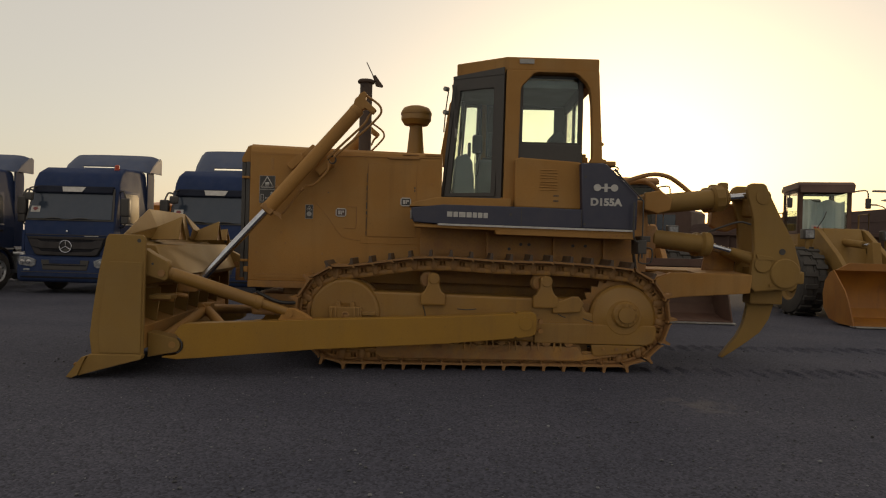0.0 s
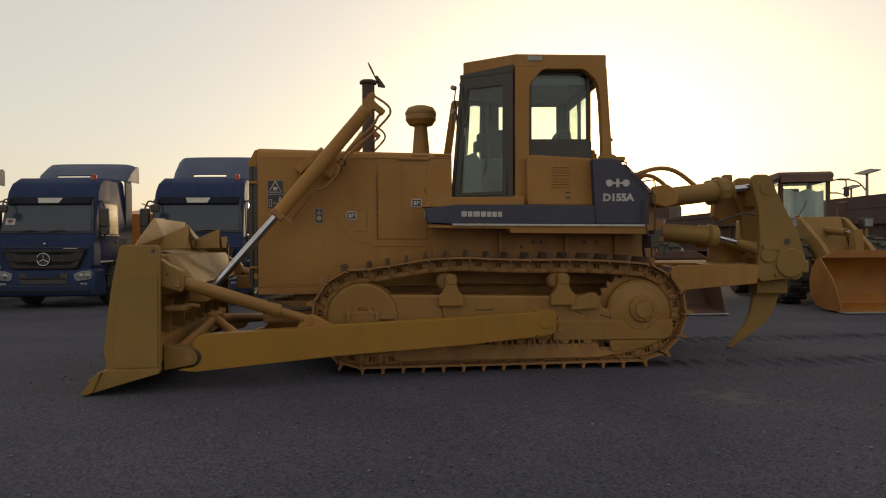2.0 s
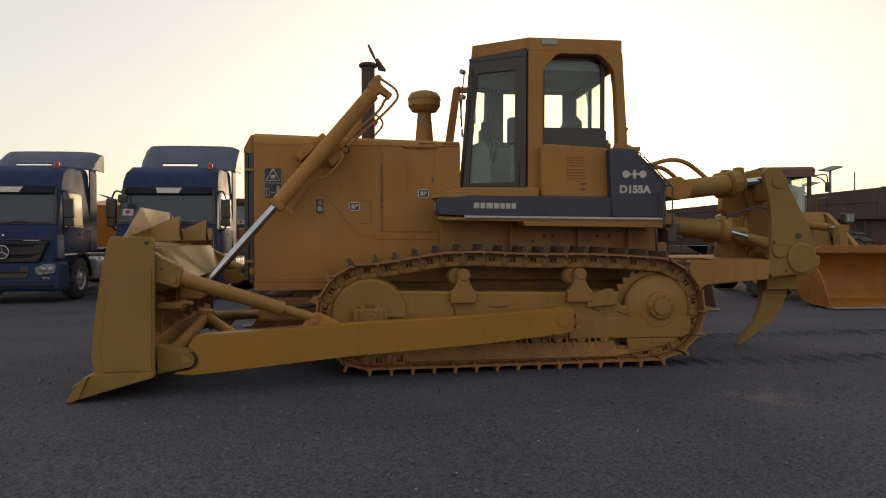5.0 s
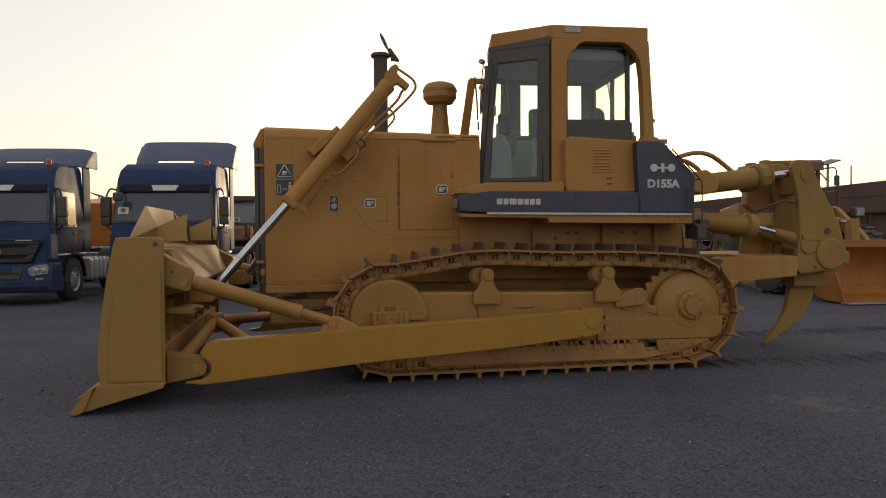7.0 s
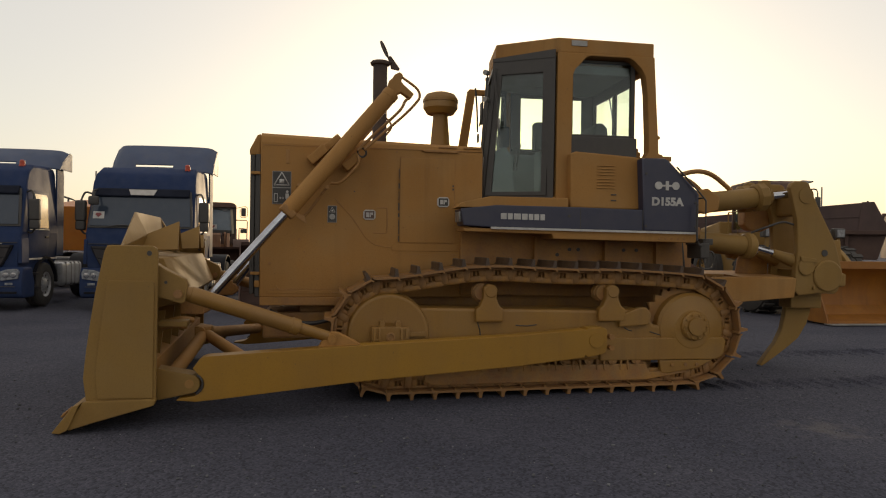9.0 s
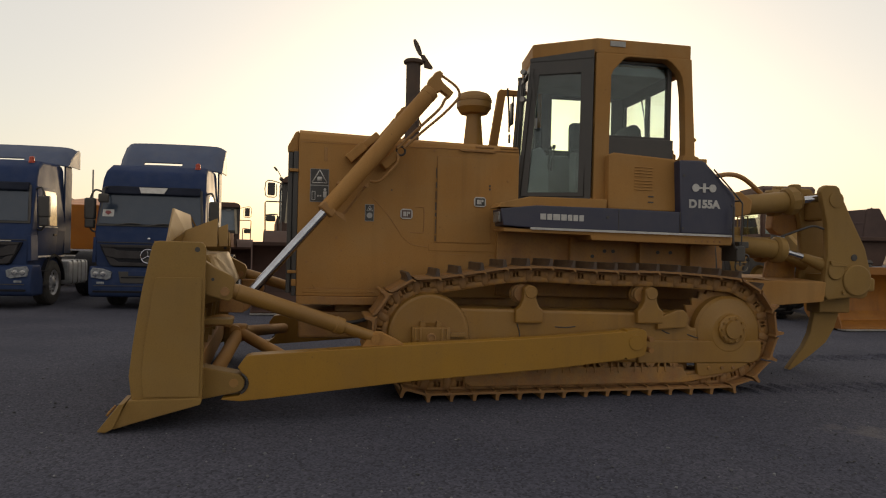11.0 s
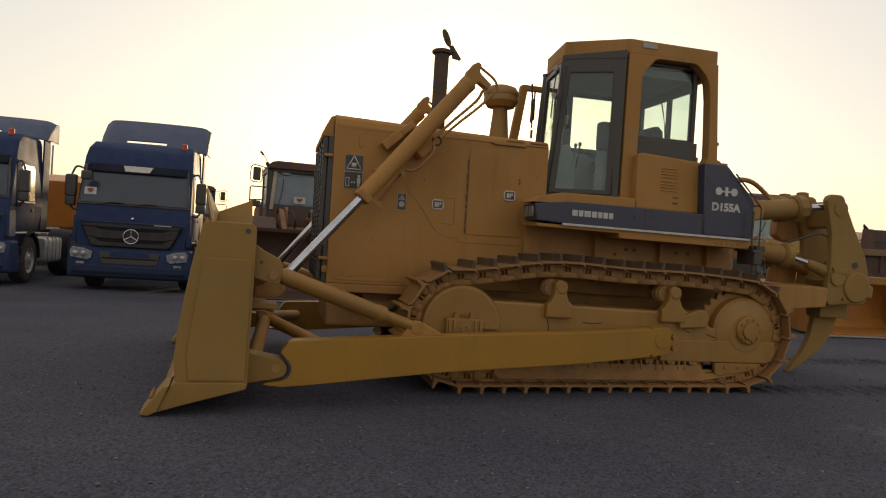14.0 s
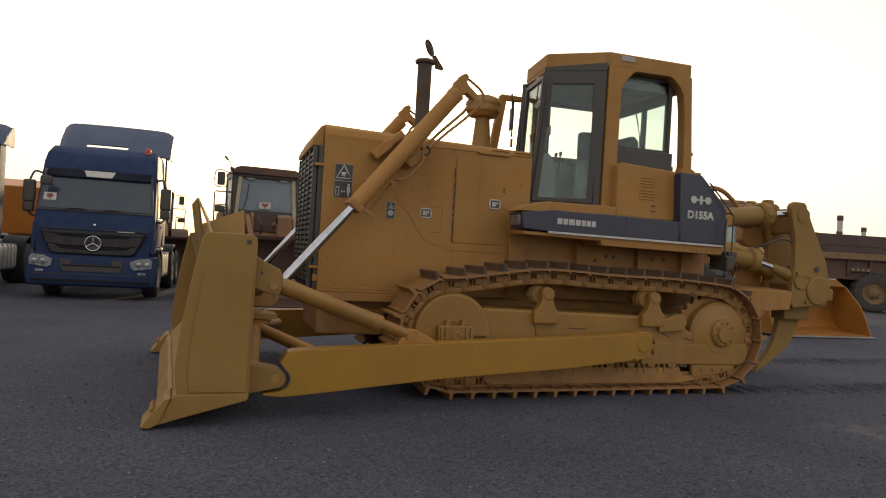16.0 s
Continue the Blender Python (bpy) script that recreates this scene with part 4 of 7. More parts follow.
    for s in (-1, 1):
        part("armrest", box(bm_new(), (0.85, s * 0.36 - 0.06, 2.62), (1.32, s * 0.36 + 0.06, 2.70), 0.025), GREY_SEAT, seat)
    con = part("console", prism(bm_new(), [(0.14, 2.06), (0.42, 2.06), (0.38, 2.55), (0.30, 2.66), (0.16, 2.60)], -0.30, 0.30, 0.02), CAB_INNER, dozer, "grey instrument console")
    part("side_console", box(bm_new(), (0.45, 0.34, 2.06), (1.30, 0.62, 2.66), 0.04), CAB_INNER, con)
    part("side_console", box(bm_new(), (0.62, -0.56, 2.06), (1.30, -0.34, 2.60), 0.04), CAB_INNER, con)
    for y in (-0.22, -0.1, 0.1):
        b = bm_new()
        rod(b, (0.45, y, 2.4), (0.48, y, 2.66), 0.011, seg=8)
        rod(b, (0.48, y, 2.66), (0.485, y, 2.70), 0.020, seg=10)
        part("lever", b, BLACK, con)
    part("screen", box(bm_new(), (0.33, 0.12, 2.66), (0.37, 0.30, 2.86), 0.01), BLACK, con)
    # the far door's plate frame ahead of the cab, with its mirror
    fr = part("door_plate_frame", prism(bm_new(), [(0.04, 3.50), (0.065, 3.525), (0.36, 3.52), (0.36, 3.455), (0.134, 3.452), (0.015, 2.58), (-0.10, 2.58)], 0.70, 0.78, 0.01), YELLOW, dozer)
    b = pipe(bm_new(), [(0.24, 0.72, 3.45), (0.235, 0.72, 3.28), (0.20, 0.72, 3.05)], 0.011, 8, 2)
    box(b, (0.215, 0.69, 3.08), (0.245, 0.79, 3.36), 0.008)
    part("mirror", b, BLACK, fr)
    for z in (3.45, 3.15):
        b = bm_new()
        rod(b, (0.04, -0.46, z), (0.0, -0.50, z), 0.03)
        part("work_lamp", b, STEEL, dozer)
    # wiper on the front corner
    b = bm_new()
    pipe(b, [(0.05, -0.42, 3.45), (0.02, -0.44, 3.2), (0.0, -0.45, 2.9)], 0.008, 6)
    part("wiper", b, BLACK, dozer)


def build_fairing():
    # dark skirt with a pale stripe along the platform, fuel tank block behind
    p = [(-0.375, 1.885), (-0.345, 1.715), (-0.05, 1.70), (1.60, 1.688), (1.598, 1.912), (0.93, 1.925), (0.0, 1.93)]
    sk = part("skirt", prism(bm_new(), p, -1.15, -0.80, 0.01), NAVY, dozer, "dark navy platform skirt with pale stripe")
    part("skirt", prism(bm_new(), p, 0.80, 1.15, 0.01), NAVY, dozer)
    b = bm_new()
    prism(b, [(1.605, 1.688), (2.235, 1.68), (2.24, 2.09), (2.215, 2.13), (1.88, 2.45), (1.84, 2.468), (1.575, 2.462), (1.60, 1.915)], -1.155, 1.155, 0.018)
    tank = part("fuel_tank", b, NAVY, dozer, "dark navy fuel tank block with pale emblem")
    for x, z in ((1.63, 1.74), (1.63, 2.3), (2.20, 1.74), (2.20, 2.0)):
        part("bolt", rod(bm_new(), (x, -1.162, z), (x, -1.15, z), 0.014, seg=8), BLACK, tank)
    part("bolt", rod(bm_new(), (0.78, -1.158, 1.83), (0.78, -1.148, 1.83), 0.016, seg=10), BLACK, sk)
    b = bm_new()
    slab(b, ((-0.06, -1.157, 1.705), (2.205, -1.163, 1.683), (2.205, -1.163, 1.660), (-0.06, -1.157, 1.682)), 0.008)
    part("stripe", b, WHITE, sk, "pale painted stripe")
    for x in (0.90, 1.595):
        b = bm_new()
        box(b, (x, -1.153, 1.70), (x + 0.008, -1.149, 1.915))
        part("seam", b, BLACK, sk)
    # plain blocks in place of the maker's word, and of its emblem
    x = 0.045
    for w in (0.072, 0.062, 0.085, 0.07, 0.058, 0.062, 0.06):
        b = bm_new()
        z = 1.785 - 0.012 * (x - 0.045)
        box(b, (x, -1.156, z), (x + w - 0.010, -1.149, z + 0.062), 0.003)
        part("mark", b, WHITE, sk)
        x += w + 0.002
    b = bm_new()
    for x in (1.768, 1.965):
        rod(b, (x, -1.165, 2.175), (x, -1.153, 2.175), 0.042, seg=20)
    box(b, (1.78, -1.164, 2.166), (1.955, -1.153, 2.184))
    box(b, (1.849, -1.165, 2.125), (1.886, -1.153, 2.225), 0.006)
    part("emblem", b, WHITE, tank, "plain pale emblem of two discs and a bar")
    text_mesh("D155A", 0.116, WHITE, Matrix.Translation((1.873, -1.1565, 1.966)) @ Matrix.Rotation(radians(90), 4, "X") @ Matrix.Diagonal((1.06, 1, 1, 1)), tank, "lettering", "pale lettering")
    # fender shelf beneath
    for s in (-1, 1):
        b = bm_new()
        prism(b, [(-0.34, 1.69), (-0.33, 1.655), (0.60, 1.64), (0.62, 1.59), (2.22, 1.57), (2.24, 1.67)], *((-1.13, -0.70) if s < 0 else (0.70, 1.13)), 0.01)
        fe = part("fender", b, YELLOW, dozer)
        for k in range(5):
            b = bm_new()
            x = 1.80 + 0.07 * k
            rod(b, (x, s * 1.128, 1.61), (x, s * 1.14, 1.61), 0.012, seg=8)
            part("bolt", b, UNDER_Y, fe)
    # yellow sill, battery box with louvres, side step
    for s in (-1, 1):
        y = (-1.12, -0.76) if s < 0 else (0.76, 1.12)
        b = bm_new()
        prism(b, [(-0.40, 1.90), (0.78, 1.925), (0.78, 2.02), (-0.06, 2.02), (-0.36, 1.95)], *y, 0.01)
        part("platform_sill", b, YELLOW, dozer)
        b = bm_new()
        prism(b, [(0.80, 1.925), (1.592, 1.915), (1.566, 2.462), (1.53, 2.475), (0.86, 2.515), (0.80, 2.49)], y[0] + 0.0, y[1] + 0.04, 0.018)
        bx = part("battery_box", b, YELLOW, dozer, "yellow battery box with pressed louvres")
        yo = y[0] if s < 0 else y[1] + 0.04
        for g in (2.28, 2.14):
            for k in range(4):
                b = bm_new()
                z = g + 0.032 * k
                slab(b, ((1.09, yo + s * 0.002, z), (1.29, yo + s * 0.002, z - 0.003), (1.29, yo + s * 0.007, z - 0.010), (1.09, yo + s * 0.007, z - 0.007)), 0.006)
                part("louvre", b, YELLOW, bx)
        for z in (2.0, 2.06):
            b = bm_new()
            box(b, (1.25, yo + s * 0.004 - 0.004, z), (1.31, yo + s * 0.004 + 0.004, z + 0.012))
            part("latch", b, BLACK, bx)
        b = bm_new()
        box(b, (1.55, s * 0.86 - 0.06, 2.46), (1.70, s * 0.86 + 0.06, 2.50), 0.01)
        rod(b, (1.64, s * 0.86, 2.5), (1.64, s * 0.86, 2.56), 0.045, seg=16, bev=0.008)
        rod(b, (1.64, s * 0.86, 2.56), (1.64, s * 0.86, 2.60), 0.022, seg=12)
        part("filler_cap", b, YELLOW, bx)
        b = bm_new()
        box(b, (1.78, s * 0.80 - 0.12, 2.465), (2.03, s * 0.80 + 0.06, 2.52), 0.012)
        part("frame_foot", b, YELLOW, dozer)
        # lamps in the skirt's blunt front
        for k in range(2):
            b = bm_new()
            yy = s * (1.05 - 0.13 * k)
            box(b, (-0.385, yy - 0.05, 1.75), (-0.355, yy + 0.05, 1.86), 0.012)
            part("front_lamp", b, STEEL, sk)


def build_body():
    body = part("main_frame", prism(bm_new(), [(-2.0, 0.62), (2.35, 0.55), (2.45, 0.9), (2.35, 1.65), (-0.4, 1.65), (-0.4, 1.2), (-2.0, 1.0)], -0.55, 0.55, 0.02), UNDER_Y, dozer, "grimy main frame between the tracks")
    for s in (-1, 1):
        y = s * 0.72
        b = bm_new()
        prism(b, [(-0.30, 0.98), (2.2, 0.95), (2.28, 1.1), (2.25, 1.62), (-0.30, 1.66)], y - 0.04, y + 0.04, 0.01)
        sp = part("side_plate", b, UNDER_Y, body)
        for x in (0.78, 0.92, 1.02, 1.55, 1.7):
            b = bm_new()
            rod(b, (x, s * 0.758, 1.42 + 0.06 * (x > 0.9)), (x, s * 0.775, 1.42 + 0.06 * (x > 0.9)), 0.02, seg=8)
            part("bolt", b, BLACK, sp)
        for x in (0.5, 1.3, 1.9):
            b = bm_new()
            box(b, (x, s * 0.80 - 0.05, 1.1), (x + 0.03, s * 0.80 + 0.05, 1.62))
            part("rib", b, UNDER_Y, sp)
    b = bm_new()
    box(b, (-2.38, -0.6, 0.50), (-1.2, 0.6, 0.78), 0.03)
    part("belly_guard", b, UNDER_Y, body)
    for s in (-1, 1):
        b = bm_new()
        pipe(b, [(-2.3, s * 0.66, 0.80), (-2.0, s * 0.72, 0.68), (-1.7, s * 0.68, 0.70), (-1.5, s * 0.6, 0.85)], 0.022)
        part("hose", b, BLACK, body)
    part("belly_rib", box(bm_new(), (-2.40, -0.74, 0.86), (-0.95, -0.66, 0.945), 0.01), UNDER_Y, body)


def track_path():
    """The line of the track's pins round idler, rollers and sprocket."""
    pts = [(x, z) for x, z in arc(-1.10, 0.617, 0.490, 80, 264, 12)]
    pts += [(-0.80, 0.132), (0.0, 0.142), (0.8, 0.152), (1.60, 0.163), (1.90, 0.166)]
    pts += [(x, z) for x, z in arc(2.08, 0.660, 0.490, -80, 82, 12)]
    pts += [(1.70, 1.178), (1.25, 1.196), (0.90, 1.193), (0.48, 1.203), (0.10, 1.222), (-0.25, 1.213), (-0.50, 1.180), (-0.80, 1.130)]
    P = [Vector((x, 0, z)) for x, z in pts]
    dense = []
    for i in range(len(P)):
        a, b, c, d = P[i - 1], P[i], P[(i + 1) % len(P)], P[(i + 2) % len(P)]
        for k in range(12):
            u = k / 12
            dense.append(0.5 * (2 * b + (c - a) * u + (2 * a - 5 * b + 4 * c - d) * u * u + (3 * b - a - 3 * c + d) * u ** 3))
    cum = [0.0]
    for i in range(len(dense)):
        cum.append(cum[-1] + (dense[(i + 1) % len(dense)] - dense[i]).length)
    total = cum[-1]
    count = round(total / 0.2286)
    out, j = [], 0
    for k in range(count):
        s = total * k / count
        while cum[j + 1] < s:
            j += 1
        u = (s - cum[j]) / (cum[j + 1] - cum[j])
        out.append(dense[j].lerp(dense[(j + 1) % len(dense)], u))
    return out


def build_tracks():
    pins = track_path()
    # one shoe and one link, shared by all: x along the run, z outwards
    b = bm_new()
    prism(b, [(-0.106, 0.070), (0.100, 0.070), (0.122, 0.080), (0.136, 0.098), (0.128, 0.104), (0.110, 0.092), (-0.084, 0.090), (-0.114, 0.090), (-0.128, 0.070), (-0.136, 0.052), (-0.124, 0.050)], -0.295, 0.295)
    shoe = finish(b, "shoe", TRACK_Y)
    ribs = []
    for mat in (TRACK_Y, GROUSER_SHADE):
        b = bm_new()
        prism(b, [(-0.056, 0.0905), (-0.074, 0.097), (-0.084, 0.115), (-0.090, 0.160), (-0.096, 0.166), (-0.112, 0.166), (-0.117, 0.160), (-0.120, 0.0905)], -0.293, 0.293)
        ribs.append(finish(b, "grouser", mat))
    # link: a solid side bar with two small windows near its middle, its rear end stepped outwards over the next one
    b = bm_new()
    for h in (-1, 1):
        for x0, x1, z0, z1, o in ((-0.116, 0.112, -0.074, -0.014, 0.170), (-0.114, 0.114, 0.036, 0.069, 0.170), (-0.116, -0.032, -0.03, 0.045, 0.170),
                                  (-0.009, 0.006, -0.03, 0.045, 0.170), (0.029, 0.070, -0.03, 0.045, 0.170), (0.062, 0.130, -0.058, 0.056, 0.186)):
            box(b, (x0, *sorted((h * 0.105, h * o))[:1], z0), (x1, *sorted((h * 0.105, h * o))[1:], z1), 0.005, 1)
        box(b, (-0.05, *sorted((h * 0.108, h * 0.128))[:1], -0.02), (0.04, *sorted((h * 0.108, h * 0.128))[1:], 0.04))
    rod(b, (0.112, -0.176, -0.005), (0.112, 0.176, -0.005), 0.030, seg=10)
    link = finish(b, "link", TRACK_Y)
    for s in (-1, 1):
        yc = s * 1.02
        tr = part("track_frame", prism(bm_new(), [(-0.92, 0.50), (-0.92, 0.84), (-0.87, 0.885), (1.30, 0.850), (1.54, 0.865), (1.60, 0.85), (1.70, 0.70), (2.47, 0.60), (2.46, 0.44), (2.36, 0.34), (1.66, 0.33), (-0.60, 0.33)],
                                        yc - 0.20, yc + 0.20, 0.03), ARM_Y, dozer, "yellow crawler track frame")
        out = s * 0.20 + yc
        for i, p in enumerate(pins):
            q = pins[(i + 1) % len(pins)]
            c, d = (p + q) / 2, (q - p).normalized()
            n = Vector((d.z, 0, -d.x))
            if n.dot(c - Vector((0.5, 0, 0.65))) < 0:
                n = -n
            m = Matrix((( d.x, 0, n.x, c.x), (0, 1, 0, yc), (d.z, 0, n.z, c.z), (0, 0, 0, 1)))
            if m.to_3x3().determinant() < 0:
                m = m @ Matrix.Diagonal((1, -1, 1, 1))
            # upward-facing grousers take the mesh with shade in its colour
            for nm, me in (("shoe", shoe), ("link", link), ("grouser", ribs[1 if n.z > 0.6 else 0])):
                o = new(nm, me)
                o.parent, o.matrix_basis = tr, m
        # idler with its block
        idl = part("idler", lathe(bm_new(), (-1.10, yc - 0.235, 0.617), (0, 1, 0), [(0.0, 0.012), (0.10, 0.012), (0.12, 0.004), (0.37, 0.0), (0.395, 0.006), (0.408, 0.03), (0.408, 0.14), (0.416, 0.145), (0.416, 0.19), (0.36, 0.20), (0.36, 0.27), (0.416, 0.28),
                          (0.416, 0.325), (0.408, 0.33), (0.408, 0.44), (0.395, 0.464), (0.37, 0.47), (0, 0.47)], 56), ARM_Y, tr, "smooth yellow front idler wheel")
        b = bm_new()
        y = out + s * 0.055
        box(b, (-1.275, y - 0.045, 0.44), (-0.90, y + 0.045, 0.70), 0.014)
        for x in (-1.245, -1.195, -0.98, -0.93):
            box(b, (x - 0.010, y - 0.065, 0.47), (x + 0.010, y + 0.065, 0.685), 0.005)
        for x in (-1.22, -0.955):
            box(b, (x - 0.025, y - 0.06, 0.565), (x + 0.025, y + 0.06, 0.585), 0.004)
        blk = part("idler_block", b, ARM_Y, tr)
        for x in (-1.17, -1.01):
            part("lug", prism(bm_new(), [(x - 0.03, 0.695), (x + 0.03, 0.695), (x + 0.02, 0.755), (x - 0.02, 0.755)], y - 0.03, y + 0.03, 0.006), ARM_Y, blk)
        part("adjuster_rod", box(bm_new(), (-0.90, y - 0.02, 0.60), (-0.74, y + 0.02, 0.645), 0.008), ARM_Y, blk)
        part("idler_cap", lathe(bm_new(), (-1.085, y + s * 0.04, 0.60), (0, s, 0), [(0.045, 0), (0.045, 0.018), (0.03, 0.02), (0.026, 0.008), (0, 0.008)], 20), UNDER_Y, blk)
        # carrier rollers on brackets
        for x in (-0.09, 1.21):
            br = bm_new()
            prism(br, [(x - 0.14, 0.74), (x + 0.15, 0.74), (x + 0.15, 0.87), (x + 0.105, 0.905), (x + 0.072, 0.985), (x + 0.085, 1.05), (x + 0.055, 1.11), (x - 0.01, 1.125), (x - 0.06, 1.09), (x - 0.06, 0.985), (x - 0.095, 0.905), (x - 0.14, 0.87)], out - 0.06, out + 0.05, 0.02)
            br = part("roller_bracket", br, ARM_Y, tr)
            b = bm_new()
            rod(b, (x - 0.005, yc - 0.17, 1.035), (x - 0.005, yc + 0.17, 1.035), 0.085, seg=24, bev=0.01)
            for q, r in ((0.03, 0.085), (0.065, 0.10), (0.10, 0.085), (0.13, 0.10)):
                rod(b, (x - 0.055, out - s * (q + 0.022), 1.03), (x - 0.055, out - s * q, 1.03), r, seg=24, bev=0.006)
            part("carrier_roller", b, TRACK_Y, br)
            b = bm_new()
            rod(b, (x + 0.015, out + s * 0.04, 1.05), (x + 0.015, out + s * 0.07, 1.05), 0.065, seg=22, bev=0.008)
            part("roller_cap", b, ARM_Y, br)
        b = bm_new()
        box(b, (1.14, out - 0.012, 0.50), (2.46, out + 0.022 if s > 0 else out + 0.012, 0.560), 0.008)
        part("frame_strip", b, ARM_Y, tr)
        pl = [(1.10, 0.330), (2.40, 0.330), (2.47, 0.36), (2.50, 0.42), (2.51, 0.52), (2.49, 0.562), (1.10, 0.562)]
        part("frame_end", prism(bm_new(), pl, out - 0.035, out + 0.035, 0.012), ARM_Y, tr)
        for q in (((1.37, 0.67), (1.46, 0.635)), ((1.66, 0.625), (1.92, 0.56)), ((-0.20, 0.73), (-0.17, 0.60)), ((0.20, 0.70), (0.42, 0.705))):
            b = bm_new()
            pipe(b, [(q[0][0], out + s * 0.002, q[0][1]), ((q[0][0] + q[1][0]) / 2 + 0.01, out + s * 0.002, (q[0][1] + q[1][1]) / 2 - 0.01), (q[1][0], out + s * 0.002, q[1][1])], 0.006, 6, 2)
            part("weld_seam", b, BLACK, tr)
        # final drive with its hub, sprocket teeth behind
        fd = part("final_drive", lathe(bm_new(), (2.125, yc - s * 0.10, 0.655), (0, s, 0), [(0.378, 0), (0.378, 0.28), (0.350, 0.31), (0.21, 0.335), (0.20, 0.34), (0, 0.34)], 44), ARM_Y, tr)
        hub = bm_new()
        lathe(hub, (2.145, yc + s * 0.23, 0.685), (0, s, 0), [(0.155, 0), (0.155, 0.03), (0.14, 0.045), (0.10, 0.05), (0.095, 0.075), (0, 0.08)], 12)
        hub = part("hub", hub, ARM_Y, fd)
        for k in range(10):
            a = 2 * math.pi * k / 10
            b = bm_new()
            x, z = 2.145 + 0.122 * math.cos(a), 0.685 + 0.122 * math.sin(a)
            rod(b, (x, yc + s * 0.27, z), (x, yc + s * 0.292, z), 0.016, seg=6)
            part("bolt", b, ARM_Y, hub)
        b = bm_new()
        n = 26
        prism(b, [(2.08 + r * math.cos(2 * math.pi * k / n / 2), 0.66 + r * math.sin(2 * math.pi * k / n / 2)) for k in range(2 * n) for r in ((0.462,) if k % 2 else (0.405,))], yc + s * 0.05 - 0.03, yc + s * 0.05 + 0.03)
        part("sprocket", b, TRACK_Y, tr)
        b = bm_new()
        prism(b, [(1.30, 0.80), (1.52, 0.885), (1.60, 0.885), (1.66, 0.80), (1.62, 0.70), (1.30, 0.68)], out - 0.02 * (s < 0) - 0.03, out + 0.03, 0.015)
        part("case_bracket", b, ARM_Y, tr)
        # bottom rollers behind a guard plate
        for k in range(7):
            x = -0.62 + 0.36 * k
            b = bm_new()
            lathe(b, (x, yc - 0.19, 0.235), (0, 1, 0), [(0.08, 0), (0.115, 0.02), (0.115, 0.08), (0.09, 0.1), (0.09, 0.28), (0.115, 0.3), (0.115, 0.36), (0.08, 0.38)], 20)
            part("track_roller", b, TRACK_Y, tr)
        b = bm_new()
        prism(b, [(-0.72, 0.265), (-0.74, 0.15), (-0.66, 0.105), (1.62, 0.125), (2.05, 0.19), (2.10, 0.235), (1.66, 0.20), (1.60, 0.290), (-0.3, 0.290)], out - 0.02, out + 0.02, 0.008)
        part("roller_guard", b, TRACK_Y, tr)
        for k in range(17):
            x = -0.58 + 0.130 * k
            b = bm_new()
            if k % 2:
                for o in (-0.034, 0.034):
                    prism(b, [(x + o - 0.012, 0.338), (x + o + 0.012, 0.338), (x + o * 1.25 + 0.007, 0.235), (x + o * 1.25 - 0.007, 0.235)], out - 0.03, out + 0.032, 0.004, 1)
            else:
                prism(b, [(x - 0.062, 0.338), (x + 0.062, 0.338)] + arc(x, 0.335, 0.05, 0, -180, 6), out - 0.03, out + 0.028, 0.006, 1)
                rod(b, (x, out + s * 0.02, 0.310), (x, out + s * 0.042, 0.310), 0.014, seg=6)
            part("roller_collar", b, TRACK_Y, tr)
        # filler plate added behind the rollers, keeps bright ground from showing through
        part("inner_guard", box(bm_new(), (-0.75, yc - 0.05, 0.11), (1.75, yc + 0.05, 0.36), 0.01), UNDER_Y, tr)
        b = bm_new()
        prism(b, [(1.76, 0.326), (1.78, 0.195), (1.84, 0.185), (2.18, 0.235), (2.37, 0.326)], out - 0.03, out + 0.03, 0.012)
        gp = part("rear_guard", b, ARM_Y, tr)
        for x in (1.90, 2.05, 2.18):
            b = bm_new()
            rod(b, (x, out + s * 0.025, 0.28), (x, out + s * 0.045, 0.28), 0.018, seg=8)
            part("bolt", b, TRACK_Y, gp)


